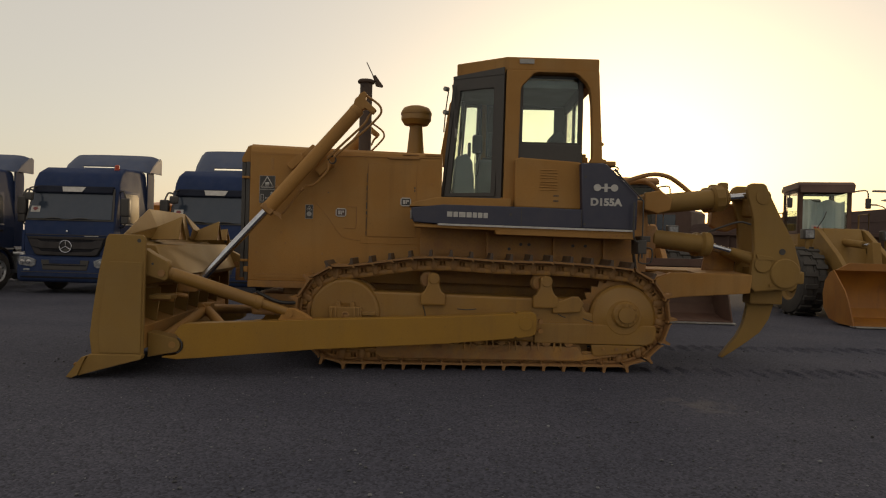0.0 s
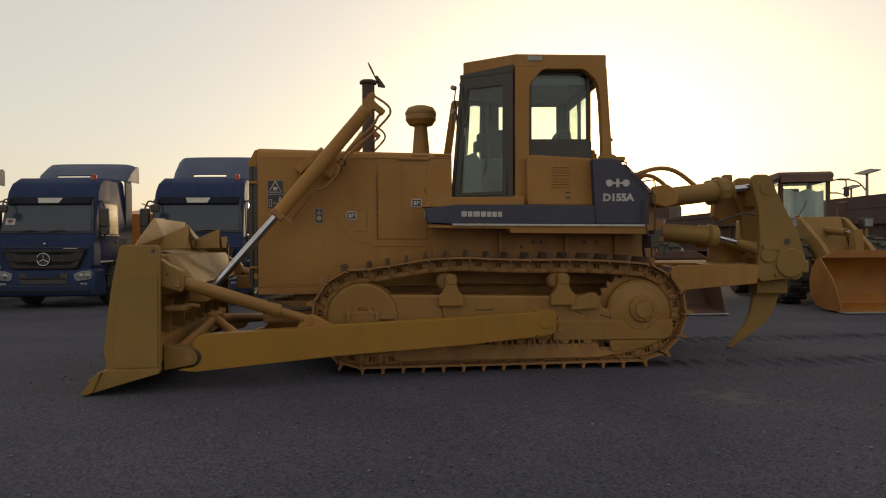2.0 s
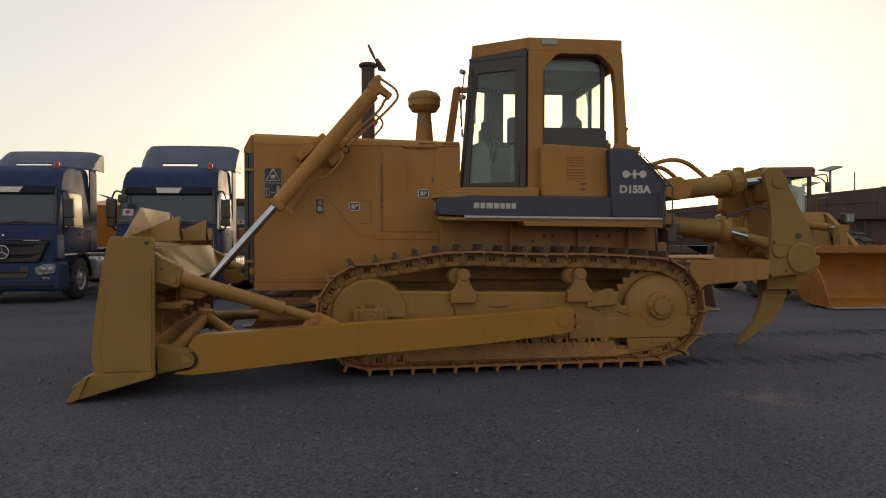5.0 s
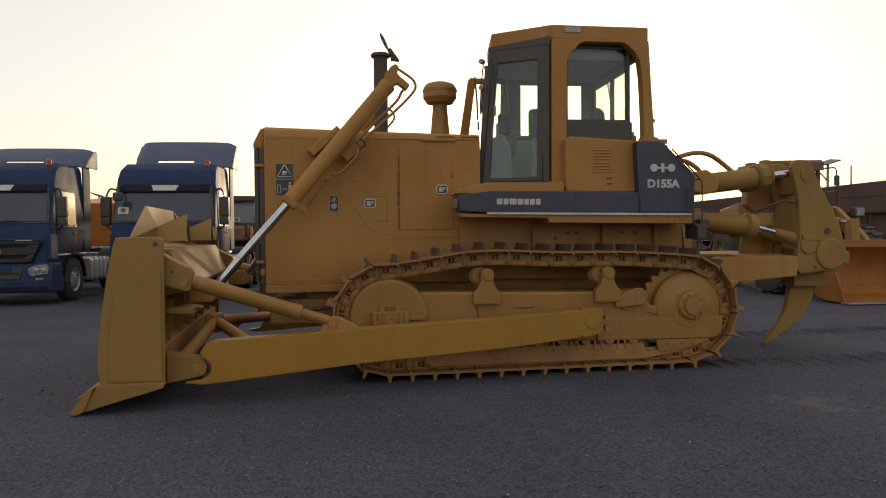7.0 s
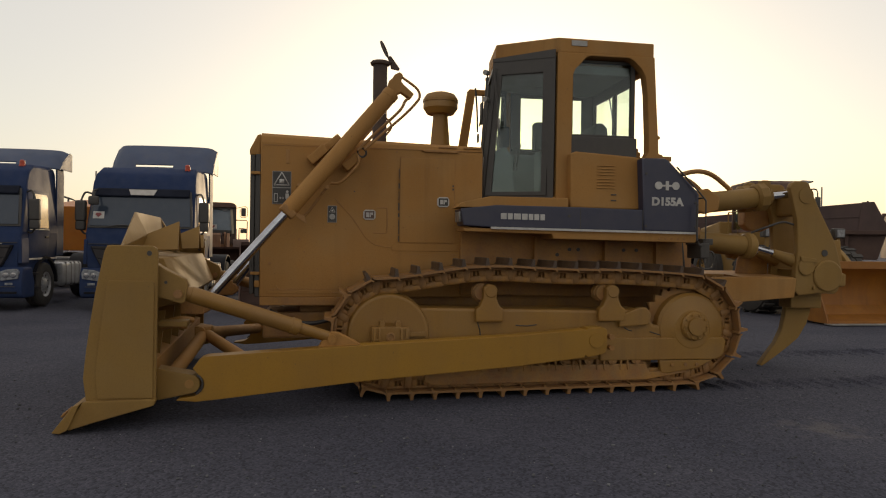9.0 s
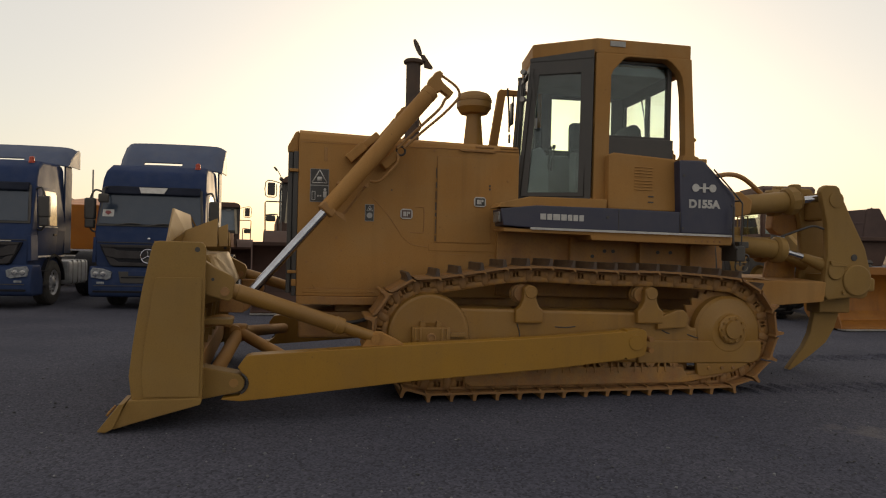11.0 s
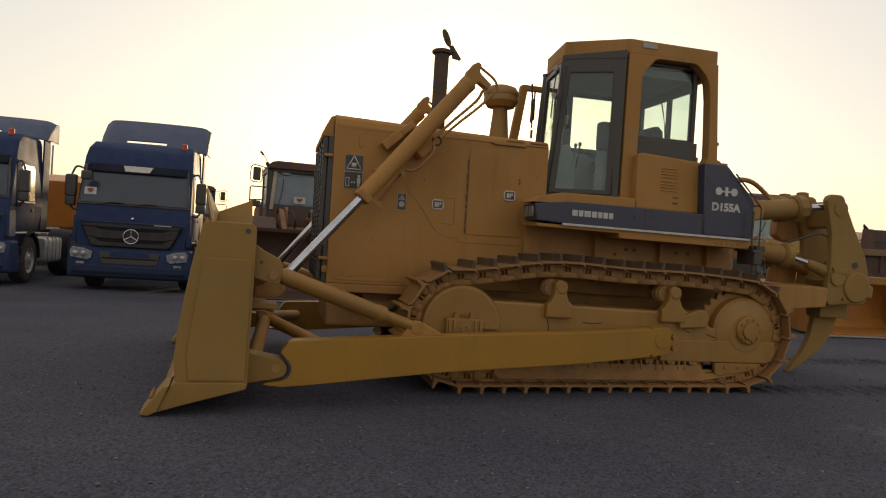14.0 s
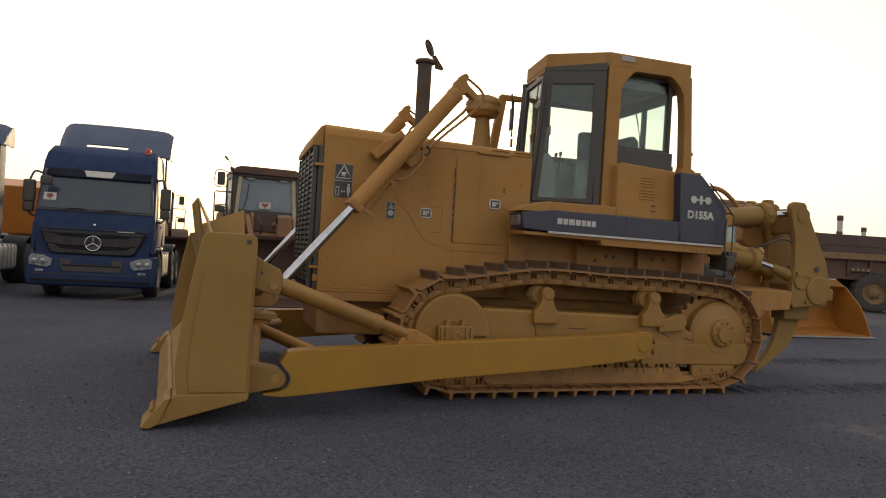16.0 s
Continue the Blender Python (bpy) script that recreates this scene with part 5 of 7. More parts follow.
def build_ripper():
    # carrier on the machine's rear
    base = part("ripper_carrier", prism(bm_new(), [(2.25, 0.75), (2.62, 0.75), (2.72, 1.2), (2.74, 1.75), (2.70, 2.10), (2.55, 2.12), (2.25, 1.95)], -0.10, 0.62, 0.025), UNDER_Y, dozer, "heavy ripper carrier on the rear")
    for y in (-0.30, 0.42):
        p = [(2.62, 1.98), (2.80, 1.93), (2.96, 1.98), (2.98, 2.14), (2.82, 2.24), (2.62, 2.2)]
        part("cylinder_lug", prism(bm_new(), p, y, y + 0.10, 0.02), YELLOW, base)
    # lower beam frame
    b = bm_new()
    for y in (-0.14, 0.36):
        prism(b, [(2.55, 0.80), (2.62, 0.75), (3.2, 0.84), (4.10, 0.91), (4.13, 1.155), (3.05, 1.165), (2.70, 1.0)], y, y + 0.11, 0.012)
    slab(b, ((3.40, -0.12, 1.150), (4.10, -0.12, 1.150), (4.10, 0.95, 1.195), (3.40, 0.95, 1.195)), 0.03)
    slab(b, ((2.86, 0.36, 1.172), (3.42, 0.30, 1.168), (3.42, 0.95, 1.195), (2.80, 0.95, 1.195)), 0.03)
    slab(b, ((2.80, -0.12, 1.06), (3.0, -0.12, 1.13), (3.0, 0.40, 1.155), (2.80, 0.40, 1.085)), 0.03)
    prism(b, [(2.62, 0.85), (3.2, 0.90), (4.10, 0.95), (4.10, 1.18), (3.05, 1.18), (2.70, 1.05)], 0.84, 0.95, 0.012)
    beam = part("ripper_beam", b, YELLOW, dozer, "yellow ripper beam with box arms")
    # upper and lower cylinders, a pair each
    for k, y in enumerate((-0.02, 0.31)):
        u = bm_new()
        a, c = Vector((2.66, y, 2.05)), Vector((3.80, y, 2.185))
        d = (c - a).normalized()
        rod(u, a, c, 0.128, seg=28, bev=0.012)
        rod(u, c - d * 0.21, c - d * 0.05, 0.182, seg=10, bev=0.03)
        rod(u, c - d * 0.06, c + d * 0.02, 0.165, 0.10, seg=10, bev=0.01)
        rod(u, c - d * 0.04, c, 0.14, seg=28, bev=0.02)
        box(u, c + Vector((-0.12, -0.06, 0.08)), c + Vector((0.0, 0.06, 0.20)), 0.03)
        u = part("ripper_cylinder", u, BLADE_Y, dozer, "upper ripper cylinder with chrome rod")
        part("piston_rod", rod(bm_new(), c - d * 0.02, (4.15, y, 2.225), 0.045), CHROME, u)
        w = bm_new()
        a, c = Vector((2.80, y, 1.62)), Vector((3.57, y, 1.545))
        d = (c - a).normalized()
        rod(w, a, c, 0.115, 0.125, seg=28, bev=0.012)
        rod(w, c - d * 0.12, c + d * 0.02, 0.165, seg=28, bev=0.03)
        w = part("ripper_cylinder", w, BLADE_Y, dozer, "lower ripper cylinder with chrome rod")
        part("piston_rod", rod(bm_new(), c, (3.90, y, 1.46), 0.04), CHROME, w)
        part("rod_end", rod(bm_new(), (3.86, y, 1.47), (4.16, y, 1.37), 0.055, 0.085, bev=0.01), BLADE_Y, w)
        b = bm_new()
        box(b, (2.70, y - 0.09, 1.46), (2.84, y + 0.09, 1.78), 0.03)
        part("clevis", b, UNDER_Y, w)
    # bracket plates with bosses
    p = [(4.02, 2.30), (4.05, 2.355), (4.10, 2.38), (4.24, 2.38), (4.285, 2.35), (4.315, 2.27), (4.46, 1.98), (4.67, 1.60), (4.765, 1.27), (4.765, 1.12), (4.71, 0.99), (4.66, 0.955),
         (4.45, 0.965), (4.16, 0.93), (4.10, 0.99), (4.11, 1.22), (4.14, 1.50), (4.12, 1.9)]
    for y, s in ((-0.14, -1), (0.36, 1)):
        pl = part("ripper_bracket", prism(bm_new(), p, y, y + 0.09, 0.02), BLADE_Y, dozer, "tall tapered ripper bracket plate")
        yo = y if s < 0 else y + 0.09
        b = bm_new()
        rod(b, (4.51, y - 0.008, 1.475), (4.51, y + 0.098, 1.475), 0.042, seg=18)
        part("pin_hole", b, BLACK, pl)
        b = bm_new()
        lathe(b, (4.555, yo - s * 0.02, 1.185), (0, s, 0), [(0.20, 0), (0.20, 0.036), (0.185, 0.046), (0, 0.046)], 30)
        box(b, (4.58, yo - 0.02, 1.05), (4.81, yo + 0.05, 1.22), 0.03)
        part("boss", b, BLADE_Y, pl)
        b = bm_new()
        lathe(b, (4.25, yo - s * 0.02, 1.30), (0, s, 0), [(0.11, 0), (0.11, 0.038), (0.1, 0.044), (0, 0.044)], 24)
        part("pin_cover", b, BLADE_Y, pl)
        part("pin_cover", lathe(bm_new(), (4.24, yo - s * 0.02, 2.20), (0, s, 0), [(0.10, 0), (0.10, 0.03), (0, 0.035)], 24), BLADE_Y, pl)
        b = bm_new()
        prism(b, [(4.16, 1.43), (4.38, 1.40), (4.40, 1.36), (4.18, 1.36)], *sorted((yo - 0.001, yo + s * 0.03)), 0.006)
        part("retainer", b, BLADE_Y, pl)
        for x, z in ((4.36, 1.03), (4.42, 1.10)):
            part("bolt", rod(bm_new(), (x, yo - 0.01, z), (x, yo + s * 0.03, z), 0.022, seg=8), BLADE_Y, pl)
    # far cylinder's head lug and the shaded back plate, seen between the near arms
    p = [(3.80, 2.14), (3.78, 1.84), (3.86, 1.77), (4.02, 1.74), (4.16, 1.80), (4.25, 1.90), (4.22, 2.02), (4.10, 2.14)]
    part("head_lug", prism(bm_new(), p, 0.48, 0.64, 0.025), UNDER_Y, dozer, "shaded brown head lug of the far ripper cylinder")
    part("back_plate", prism(bm_new(), [(3.66, 1.17), (4.12, 1.17), (4.12, 1.52), (3.84, 1.50), (3.70, 1.42)], 0.455, 0.50, 0.012), UNDER_Y, dozer)
    part("cross_beam", box(bm_new(), (4.16, -0.06, 1.95), (4.34, 0.38, 2.3), 0.03), BLADE_Y, dozer)
    part("cross_beam", box(bm_new(), (4.2, -0.06, 0.97), (4.62, 0.38, 1.26), 0.03), BLADE_Y, dozer)
    b = bm_new()
    box(b, (4.18, 0.04, 0.76), (4.62, 0.30, 0.99), 0.02)
    hold = part("shank_holder", b, BLADE_Y, dozer)
    p = [(4.22, 0.98), (4.56, 0.98), (4.575, 0.80), (4.50, 0.55), (4.38, 0.36), (4.20, 0.22), (4.00, 0.08), (3.875, 0.0), (3.84, 0.012), (3.93, 0.14), (4.06, 0.30), (4.15, 0.48), (4.20, 0.72)]
    part("ripper_shank", prism(bm_new(), p, 0.165, 0.255, 0.012), BLADE_Y, dozer, "curved yellow ripper shank touching the ground")
    # hoses looping from the tank over to the cylinders, and the wire guard
    for pts, r in (([(2.34, -0.1, 2.30), (2.52, -0.1, 2.40), (2.80, -0.05, 2.47), (3.05, 0.0, 2.43), (3.32, 0.02, 2.24)], 0.03),
                   ([(2.34, 0.05, 2.26), (2.52, 0.05, 2.36), (2.72, 0.08, 2.38), (2.90, 0.1, 2.28), (3.02, 0.1, 2.14)], 0.029),
                   ([(2.38, -0.35, 2.0), (2.45, -0.35, 1.6), (2.52, -0.3, 1.2), (2.60, -0.2, 1.1)], 0.022),
                   ([(3.55, -0.05, 1.72), (3.75, -0.1, 1.80), (3.95, -0.1, 1.86), (4.10, -0.1, 1.83)], 0.014)):
        b = bm_new()
        pipe(b, pts, r, 10)
        part("hose", b, UNDER_Y if r > 0.028 else BLACK, dozer)
    b = bm_new()
    pipe(b, [(2.02, -0.55, 2.47), (2.16, -0.55, 2.50), (2.20, -0.55, 2.46), (2.08, -0.55, 2.44)], 0.010, 6, 3)
    pipe(b, [(2.16, -0.55, 2.47), (2.45, -0.5, 2.12)], 0.014, 6, 0)
    pipe(b, [(2.06, -0.98, 2.40), (2.14, -0.98, 2.32), (2.385, -0.98, 2.07), (2.41, -0.98, 1.98), (2.41, -0.98, 1.58)], 0.009, 6, 3)
    for x, z in ((2.14, 2.32), (2.385, 2.07)):
        pipe(b, [(x, -0.98, z), (x - 0.02, -0.5, z)], 0.010, 6, 0)
    pipe(b, [(2.08, -0.55, 2.45), (2.33, -0.5, 2.05)], 0.012, 6, 0)
    part("wire_guard", b, BLACK, dozer)
    b = bm_new()
    box(b, (2.40, -0.95, 1.55), (2.52, -0.55, 1.62), 0.01)
    box(b, (2.36, -0.97, 1.40), (2.47, -0.66, 1.57), 0.015)
    pipe(b, [(2.40, -0.90, 1.42), (2.40, -0.90, 1.30), (2.54, -0.90, 1.30), (2.55, -0.90, 1.46), (2.46, -0.90, 1.48)], 0.011, 6, 3)
    pipe(b, [(2.30, -1.0, 2.0), (2.30, -1.0, 1.60), (2.40, -0.95, 1.52), (2.42, -0.95, 1.35)], 0.012, 8, 3)
    part("rear_step", b, BLACK, dozer)


build_blade()
build_arms()
build_lift_cylinders()
build_hood()
build_cab()
build_fairing()
build_body()
build_tracks()
build_ripper()


def slant(names, slope, x0, inset=0.0):
    """The machine stands some five degrees askew to the x axis: set parts back along their length, larger as they lie further off."""
    def shift(p):
        back = slope * (p.x - x0) + inset
        k = 1 + back / 7.6
        return Vector((-1.7 + (p.x + 1.7) * k, p.y + back, 1.45 + (p.z - 1.45) * k))

    def bend(ob, above):
        m = above @ ob.matrix_basis
        if ob.data.users > 1:
            o = m.translation
            ob.matrix_basis = above.inverted() @ Matrix.Translation(shift(o) - o) @ m
        else:
            back = m.inverted()
            for v in ob.data.vertices:
                v.co = back @ shift(m @ v.co)
        for c in ob.children:
            bend(c, m)
    for ob in dozer.children:
        if ob.name.split(".")[0] in names:
            bend(ob, Matrix())


slant(("hood", "radiator_grille"), 0.10, -1.5)
slant(("skirt", "fuel_tank", "fender", "platform_sill", "frame_foot"), 0.12, 0.35)
slant(("main_frame",), 0.10, -0.9)
slant(("battery_box",), 0.12, 0.35, 0.09)
slant(("track_frame",), 0.065, 1.2)
slant(("cab_floor", "cab_roof", "rollover_frame", "cab_door", "side_window", "cab_side", "front_window", "rear_window", "cab_back", "head_lining", "seat", "console", "work_lamp", "wiper"), 0.08, 1.7)

# ---- parked trucks ----
SIGN_RED = material("faded_red_print", (0.28, 0.06, 0.06), 0.5, scale=8, grain=80, bump=0.02)
# dust tone is bluish and pale to carry sky reflected on the paint
BLUE = material("dark_blue_truck_paint", (0.037, 0.056, 0.128), 0.5, second=(0.031, 0.048, 0.110), scale=2, grain=50, dust=0.2, dust_colour=(0.095, 0.105, 0.145), bump=0.02, spec=0.02)
# deflector blue made paler for the sky its sloping sheet reflects
BLUE_PALE = material("sky_lit_blue_plastic", (0.105, 0.130, 0.205), 0.5, second=(0.088, 0.110, 0.178), scale=2, grain=50, dust=0.3, dust_colour=(0.145, 0.145, 0.165), bump=0.04, spec=0.1)
GRILLE = material("dark_grey_plastic", (0.018, 0.018, 0.024), 0.6, scale=4, grain=60, dust=0.2, dust_colour=(0.05, 0.046, 0.045), bump=0.05, spec=0.15)
SLAT = material("grey_slat_plastic", (0.060, 0.054, 0.056), 0.5, scale=4, grain=60, dust=0.3, dust_colour=(0.085, 0.075, 0.072), bump=0.05, spec=0.12)
LENS = material("headlamp_lens", (0.34, 0.35, 0.37), 0.12, second=(0.16, 0.165, 0.18), scale=14, grain=60, bump=0.05)
ALU = material("dull_aluminium", (0.58, 0.58, 0.60), 0.42, metal=0.5, second=(0.46, 0.46, 0.47), scale=5, grain=60, dust=0.25, bump=0.04)
ORANGE = material("orange_body_paint", (0.56, 0.19, 0.022), 0.5, second=(0.46, 0.15, 0.02), scale=1.5, grain=80, dust=0.25, dust_colour=(0.32, 0.17, 0.05), bump=0.1)
BROWN = material("rusty_brown_body", (0.125, 0.060, 0.040), 0.7, second=(0.08, 0.042, 0.032), scale=1.5, grain=40, dust=0.4, dust_colour=(0.14, 0.09, 0.06), bump=0.15)


BROWN_DARK = material("dark_purple_brown_boards", (0.088, 0.050, 0.044), 0.65, second=(0.066, 0.039, 0.036), scale=1.5, grain=40, dust=0.35, dust_colour=(0.115, 0.07, 0.055), bump=0.1)


def wheel(parent, x, y, r, w, side, rim_mat=ALU, lugs=0):
    """A tyre with grooves and a dished rim; side: which way its face looks along x."""
    prof = [(r * 0.58, -w / 2), (r * 0.80, -w / 2 - 0.01), (r * 0.94, -w / 2 + 0.01), (r, -w * 0.36), (r, -w * 0.13), (r * 0.975, -w * 0.12), (r * 0.975, -w * 0.08), (r, -w * 0.07),
            (r, w * 0.07), (r * 0.975, w * 0.08), (r * 0.975, w * 0.12), (r, w * 0.13), (r, w * 0.36), (r * 0.94, w / 2 - 0.01), (r * 0.80, w / 2 + 0.01), (r * 0.58, w / 2), (r * 0.56, 0), (r * 0.58, -w / 2)]
    wh = part("wheel", lathe(bm_new(), (x, y, r), (side, 0, 0), prof, 36, False), RUBBER, parent)
    wh.name = "tyre"
    f = w / 2
    part("rim", lathe(bm_new(), (x, y, r), (side, 0, 0), [(r * 0.57, -f * 0.9), (r * 0.60, f * 0.98), (r * 0.55, f * 0.96), (r * 0.50, f * 0.72), (r * 0.34, f * 0.66), (r * 0.25, f * 0.85), (r * 0.16, f * 0.98), (0, f * 1.0)], 28), rim_mat, wh)
    for k in range(8):
        a = 2 * math.pi * k / 8
        b = bm_new()
        c = Vector((x + side * f * 0.66, y + math.cos(a) * r * 0.30, r + math.sin(a) * r * 0.30))
        rod(b, c, c + Vector((side * f * 0.25, 0, 0)), r * 0.045, seg=6)
        part("wheel_nut", b, rim_mat, wh)
    for k in range(8 if not lugs else 0):
        a = 2 * math.pi * (k + 0.5) / 8
        c = Vector((x + side * f * 0.68, y + math.cos(a) * r * 0.43, r + math.sin(a) * r * 0.43))
        part("hand_hole", rod(bm_new(), c, c + Vector((side * f * 0.05, 0, 0)), r * 0.058, seg=10), RUBBER, wh)
    for k in range(lugs):
        a = 2 * math.pi * k / lugs
        for h in (-1, 1):
            m = Matrix.Translation((x, y, r)) @ Matrix.Rotation(a + h * 0.06, 4, "X")
            b = bm_new()
            box(b, (h * 0.0, -0.05, r * 0.98), (h * w * 0.47, 0.06, r * 1.045), 0.008, matrix=m)
            part("tread_lug", b, RUBBER, wh)
    return wh


def cab_shell(prof):
    """The cab's hull, its sides cut in at the waist so that they can bow."""
    b = prism(bm_new(), prof, -1.18, 1.18, 0.07, 3, axis="x")
    bmesh.ops.bisect_plane(b, geom=b.verts[:] + b.edges[:] + b.faces[:], plane_co=(0, 0, 1.75), plane_no=(0, 0, 1))
    return b


def tumblehome(bm):
    """Cab sides bow: they draw in above the door's waist and again towards the sill."""
    for v in bm.verts:
        z = v.co.z
        v.co.x *= 1 - 0.045 * max(0, z - 1.75) / 1.5 - 0.055 * max(0, 1.75 - z) / 0.9 - 0.05 * (max(0, z - 2.8) / 0.56) ** 2
    return bm


def build_truck(m, label, lift=0.70):
    tk = thing("tractor_truck", label, "truck", m, "row of parked tractor trucks")
    # cab shell in side profile (y back, z up)
    prof = [(0.10, 0.55), (0.03, 1.0), (0.02, 1.35), (0.06, 1.72), (0.36, 2.72), (0.42, 2.95), (0.55, 3.16), (0.85, 3.32), (1.60, 3.36), (2.05, 3.34), (2.10, 3.2), (2.10, 1.05), (1.98, 1.0), (1.95, 0.55)]
    cab = part("cab", tumblehome(cab_shell(prof)), BLUE, tk, "dark blue sleeper cab")
    # bumper
    b = bm_new()
    prism(b, [(0.02, 0.28), (-0.06, 0.34), (-0.09, 0.55), (-0.07, 0.80), (0.0, 0.97), (0.45, 0.97), (0.60, 0.62), (0.60, 0.28)], -1.25, 1.25, 0.06, 3, axis="x")
    bp = part("bumper", b, BLUE, tk)
    part("air_intake", prism(bm_new(), [(-0.62, 0.86), (0.62, 0.86), (0.57, 0.60), (-0.57, 0.60)], -0.098, -0.05, 0.015), BLACK, bp)
    part("intake_bar", prism(bm_new(), [(-0.56, 0.745), (0.56, 0.745), (0.55, 0.715), (-0.55, 0.715)], -0.106, -0.09, 0.006), GRILLE, bp)
    part("intake_brow", box(bm_new(), (-0.40, -0.112, 0.765), (0.40, -0.09, 0.875), 0.01), BLUE, bp)
    part("lower_seam", box(bm_new(), (-1.12, -0.100, 0.535), (1.12, -0.08, 0.550)), BLACK, bp)
    part("lower_lip", box(bm_new(), (-1.15, -0.087, 0.385), (1.15, -0.06, 0.435), 0.012), GRILLE, bp)
    for s in (-1, 1):
        p = [(s * 0.85, 0.67), (s * 1.18, 0.72), (s * 1.20, 0.86), (s * 1.15, 0.94), (s * 0.93, 0.92), (s * 0.75, 0.85), (s * 0.77, 0.71)]
        t = bm_new()
        prism(t, [(x, z) for x, z in p], -0.115, -0.03, 0.015)
        hl = part("headlamp", t, LENS, bp, "clear headlamp")
        for dx in (0.93, 1.09):
            b = bm_new()
            lathe(b, (s * dx, -0.118, 0.80), (0, -1, 0), [(0.062, 0), (0.055, 0.01), (0.0, 0.012)], 18)
            part("reflector", b, CHROME, hl)
        part("fog_lamp", box(bm_new(), (s * 0.99 - 0.08, -0.10, 0.575), (s * 0.99 + 0.08, -0.07, 0.63), 0.012), LENS, bp)
        part("corner_vane", prism(bm_new(), [(s * 1.13, 1.05), (s * 1.21, 1.05), (s * 1.19, 1.62), (s * 1.12, 1.60)], 0.02, 0.4, 0.02), BLUE, tk)
    # grille: dark panel, three bars, ring badge
    p = [(-1.04, 1.46), (1.04, 1.46), (1.00, 1.34), (0.82, 1.00), (0.74, 0.965), (-0.74, 0.965), (-0.82, 1.00), (-1.00, 1.34)]
    g = part("grille", prism(bm_new(), p, -0.030, 0.05, 0.012), GRILLE, tk, "dark grey slatted grille")
    for q in ([(-1.00, 1.455), (1.00, 1.455), (0.98, 1.400), (0.74, 1.395), (-0.74, 1.395), (-0.98, 1.400)],
              [(-0.97, 1.392), (-0.76, 1.385), (-0.66, 1.330), (-0.25, 1.318), (0.25, 1.318), (0.66, 1.330), (0.76, 1.385), (0.97, 1.392), (0.90, 1.195), (0.74, 1.170), (0.66, 1.152), (-0.66, 1.152), (-0.74, 1.170), (-0.90, 1.195)],
              [(-0.89, 1.185), (-0.74, 1.150), (-0.64, 1.075), (-0.25, 1.062), (0.25, 1.062), (0.64, 1.075), (0.74, 1.150), (0.89, 1.185), (0.80, 1.015), (0.72, 0.985), (-0.72, 0.985), (-0.80, 1.015)]):
        part("slat", prism(bm_new(), q, -0.062, -0.028, 0.010), SLAT, g)
    b = bm_new()
    pipe(b, [(0.155 * math.cos(a), -0.075, 1.21 + 0.155 * math.sin(a)) for a in [2 * math.pi * k / 24 for k in range(25)]], 0.016, 8, 0)
    for k in range(3):
        a = math.pi / 2 + k * 2.0944
        pipe(b, [(0, -0.075, 1.21), (0.15 * math.cos(a), -0.075, 1.21 + 0.15 * math.sin(a))], 0.014, 6, 0)
    part("badge", b, CHROME, g, "plain chrome ring badge")
    part("badge_backing", lathe(bm_new(), (0, -0.03, 1.21), (0, -1, 0), [(0.15, 0), (0.15, 0.03), (0, 0.032)], 24), BLACK, g)
    b = bm_new()
    lathe(b, (0, 0.01, 1.60), (0, -1, 0), [(0.03, 0), (0.03, 0.03), (0, 0.034)], 16)
    part("hood_badge", b, CHROME, tk)
    part("name_bar", box(bm_new(), (0.45, -0.005, 1.475), (0.80, 0.02, 1.495)), WHITE, tk)
    part("hood_seam", box(bm_new(), (-1.10, 0.012, 1.50), (1.10, 0.04, 1.515)), BLACK, tk)
    # windscreen with wipers, sun visor, dashboard sheet
    n = Vector((0, -1.0, 0.30)).normalized() * 0.045
    q = [Vector(v) + n for v in ((-1.10, 0.118, 1.91), (1.10, 0.118, 1.91), (1.02, 0.345, 2.68), (-1.02, 0.345, 2.68))]
    sur = part("windscreen_surround", slab(bm_new(), [v + Vector((0, 0.02, 0)) for v in (q[0] + Vector((-0.05, 0, -0.05)), q[1] + Vector((0.05, 0, -0.05)), q[2] + Vector((0.05, 0, 0.04)), q[3] + Vector((-0.05, 0, 0.04)))], 0.03, 0.008), BLACK, tk)
    ws = part("windscreen", slab(bm_new(), q, 0.012), SCREEN, sur, "dark sky-reflecting windscreen")
    for x in (-0.75, -0.05):
        b = bm_new()
        pipe(b, [(x, 0.025, 1.89), (x + 0.3, 0.040, 1.94), (x + 0.55, 0.045, 1.93)], 0.012, 6)
        part("wiper", b, BLACK, sur)
    b = bm_new()
    prism(b, [(0.30, 2.61), (0.215, 2.60), (0.21, 2.635), (0.30, 2.775), (0.36, 2.80), (0.38, 2.68)], -1.03, 1.03, 0.02, axis="x")
    vis = part("sun_visor", b, GLASS_VISOR, tk)
    part("visor_mark", slab(bm_new(), ((-0.25, 0.202, 2.635), (0.25, 0.202, 2.635), (0.31, 0.285, 2.765), (-0.31, 0.285, 2.765)), 0.02), WHITE, vis)
    stk = part("windscreen_sticker", slab(bm_new(), [Vector(v) + n * 1.25 for v in ((-1.04, 0.172, 2.07), (-0.80, 0.172, 2.07), (-0.80, 0.220, 2.23), (-1.04, 0.220, 2.23))], 0.006), WHITE, sur)
    part("sticker_shape", slab(bm_new(), [Vector(v) + n * 1.4 for v in ((-0.92, 0.178, 2.10), (-0.85, 0.192, 2.16), (-0.88, 0.202, 2.20), (-0.96, 0.202, 2.20), (-0.99, 0.192, 2.16))], 0.006), SIGN_RED, stk)
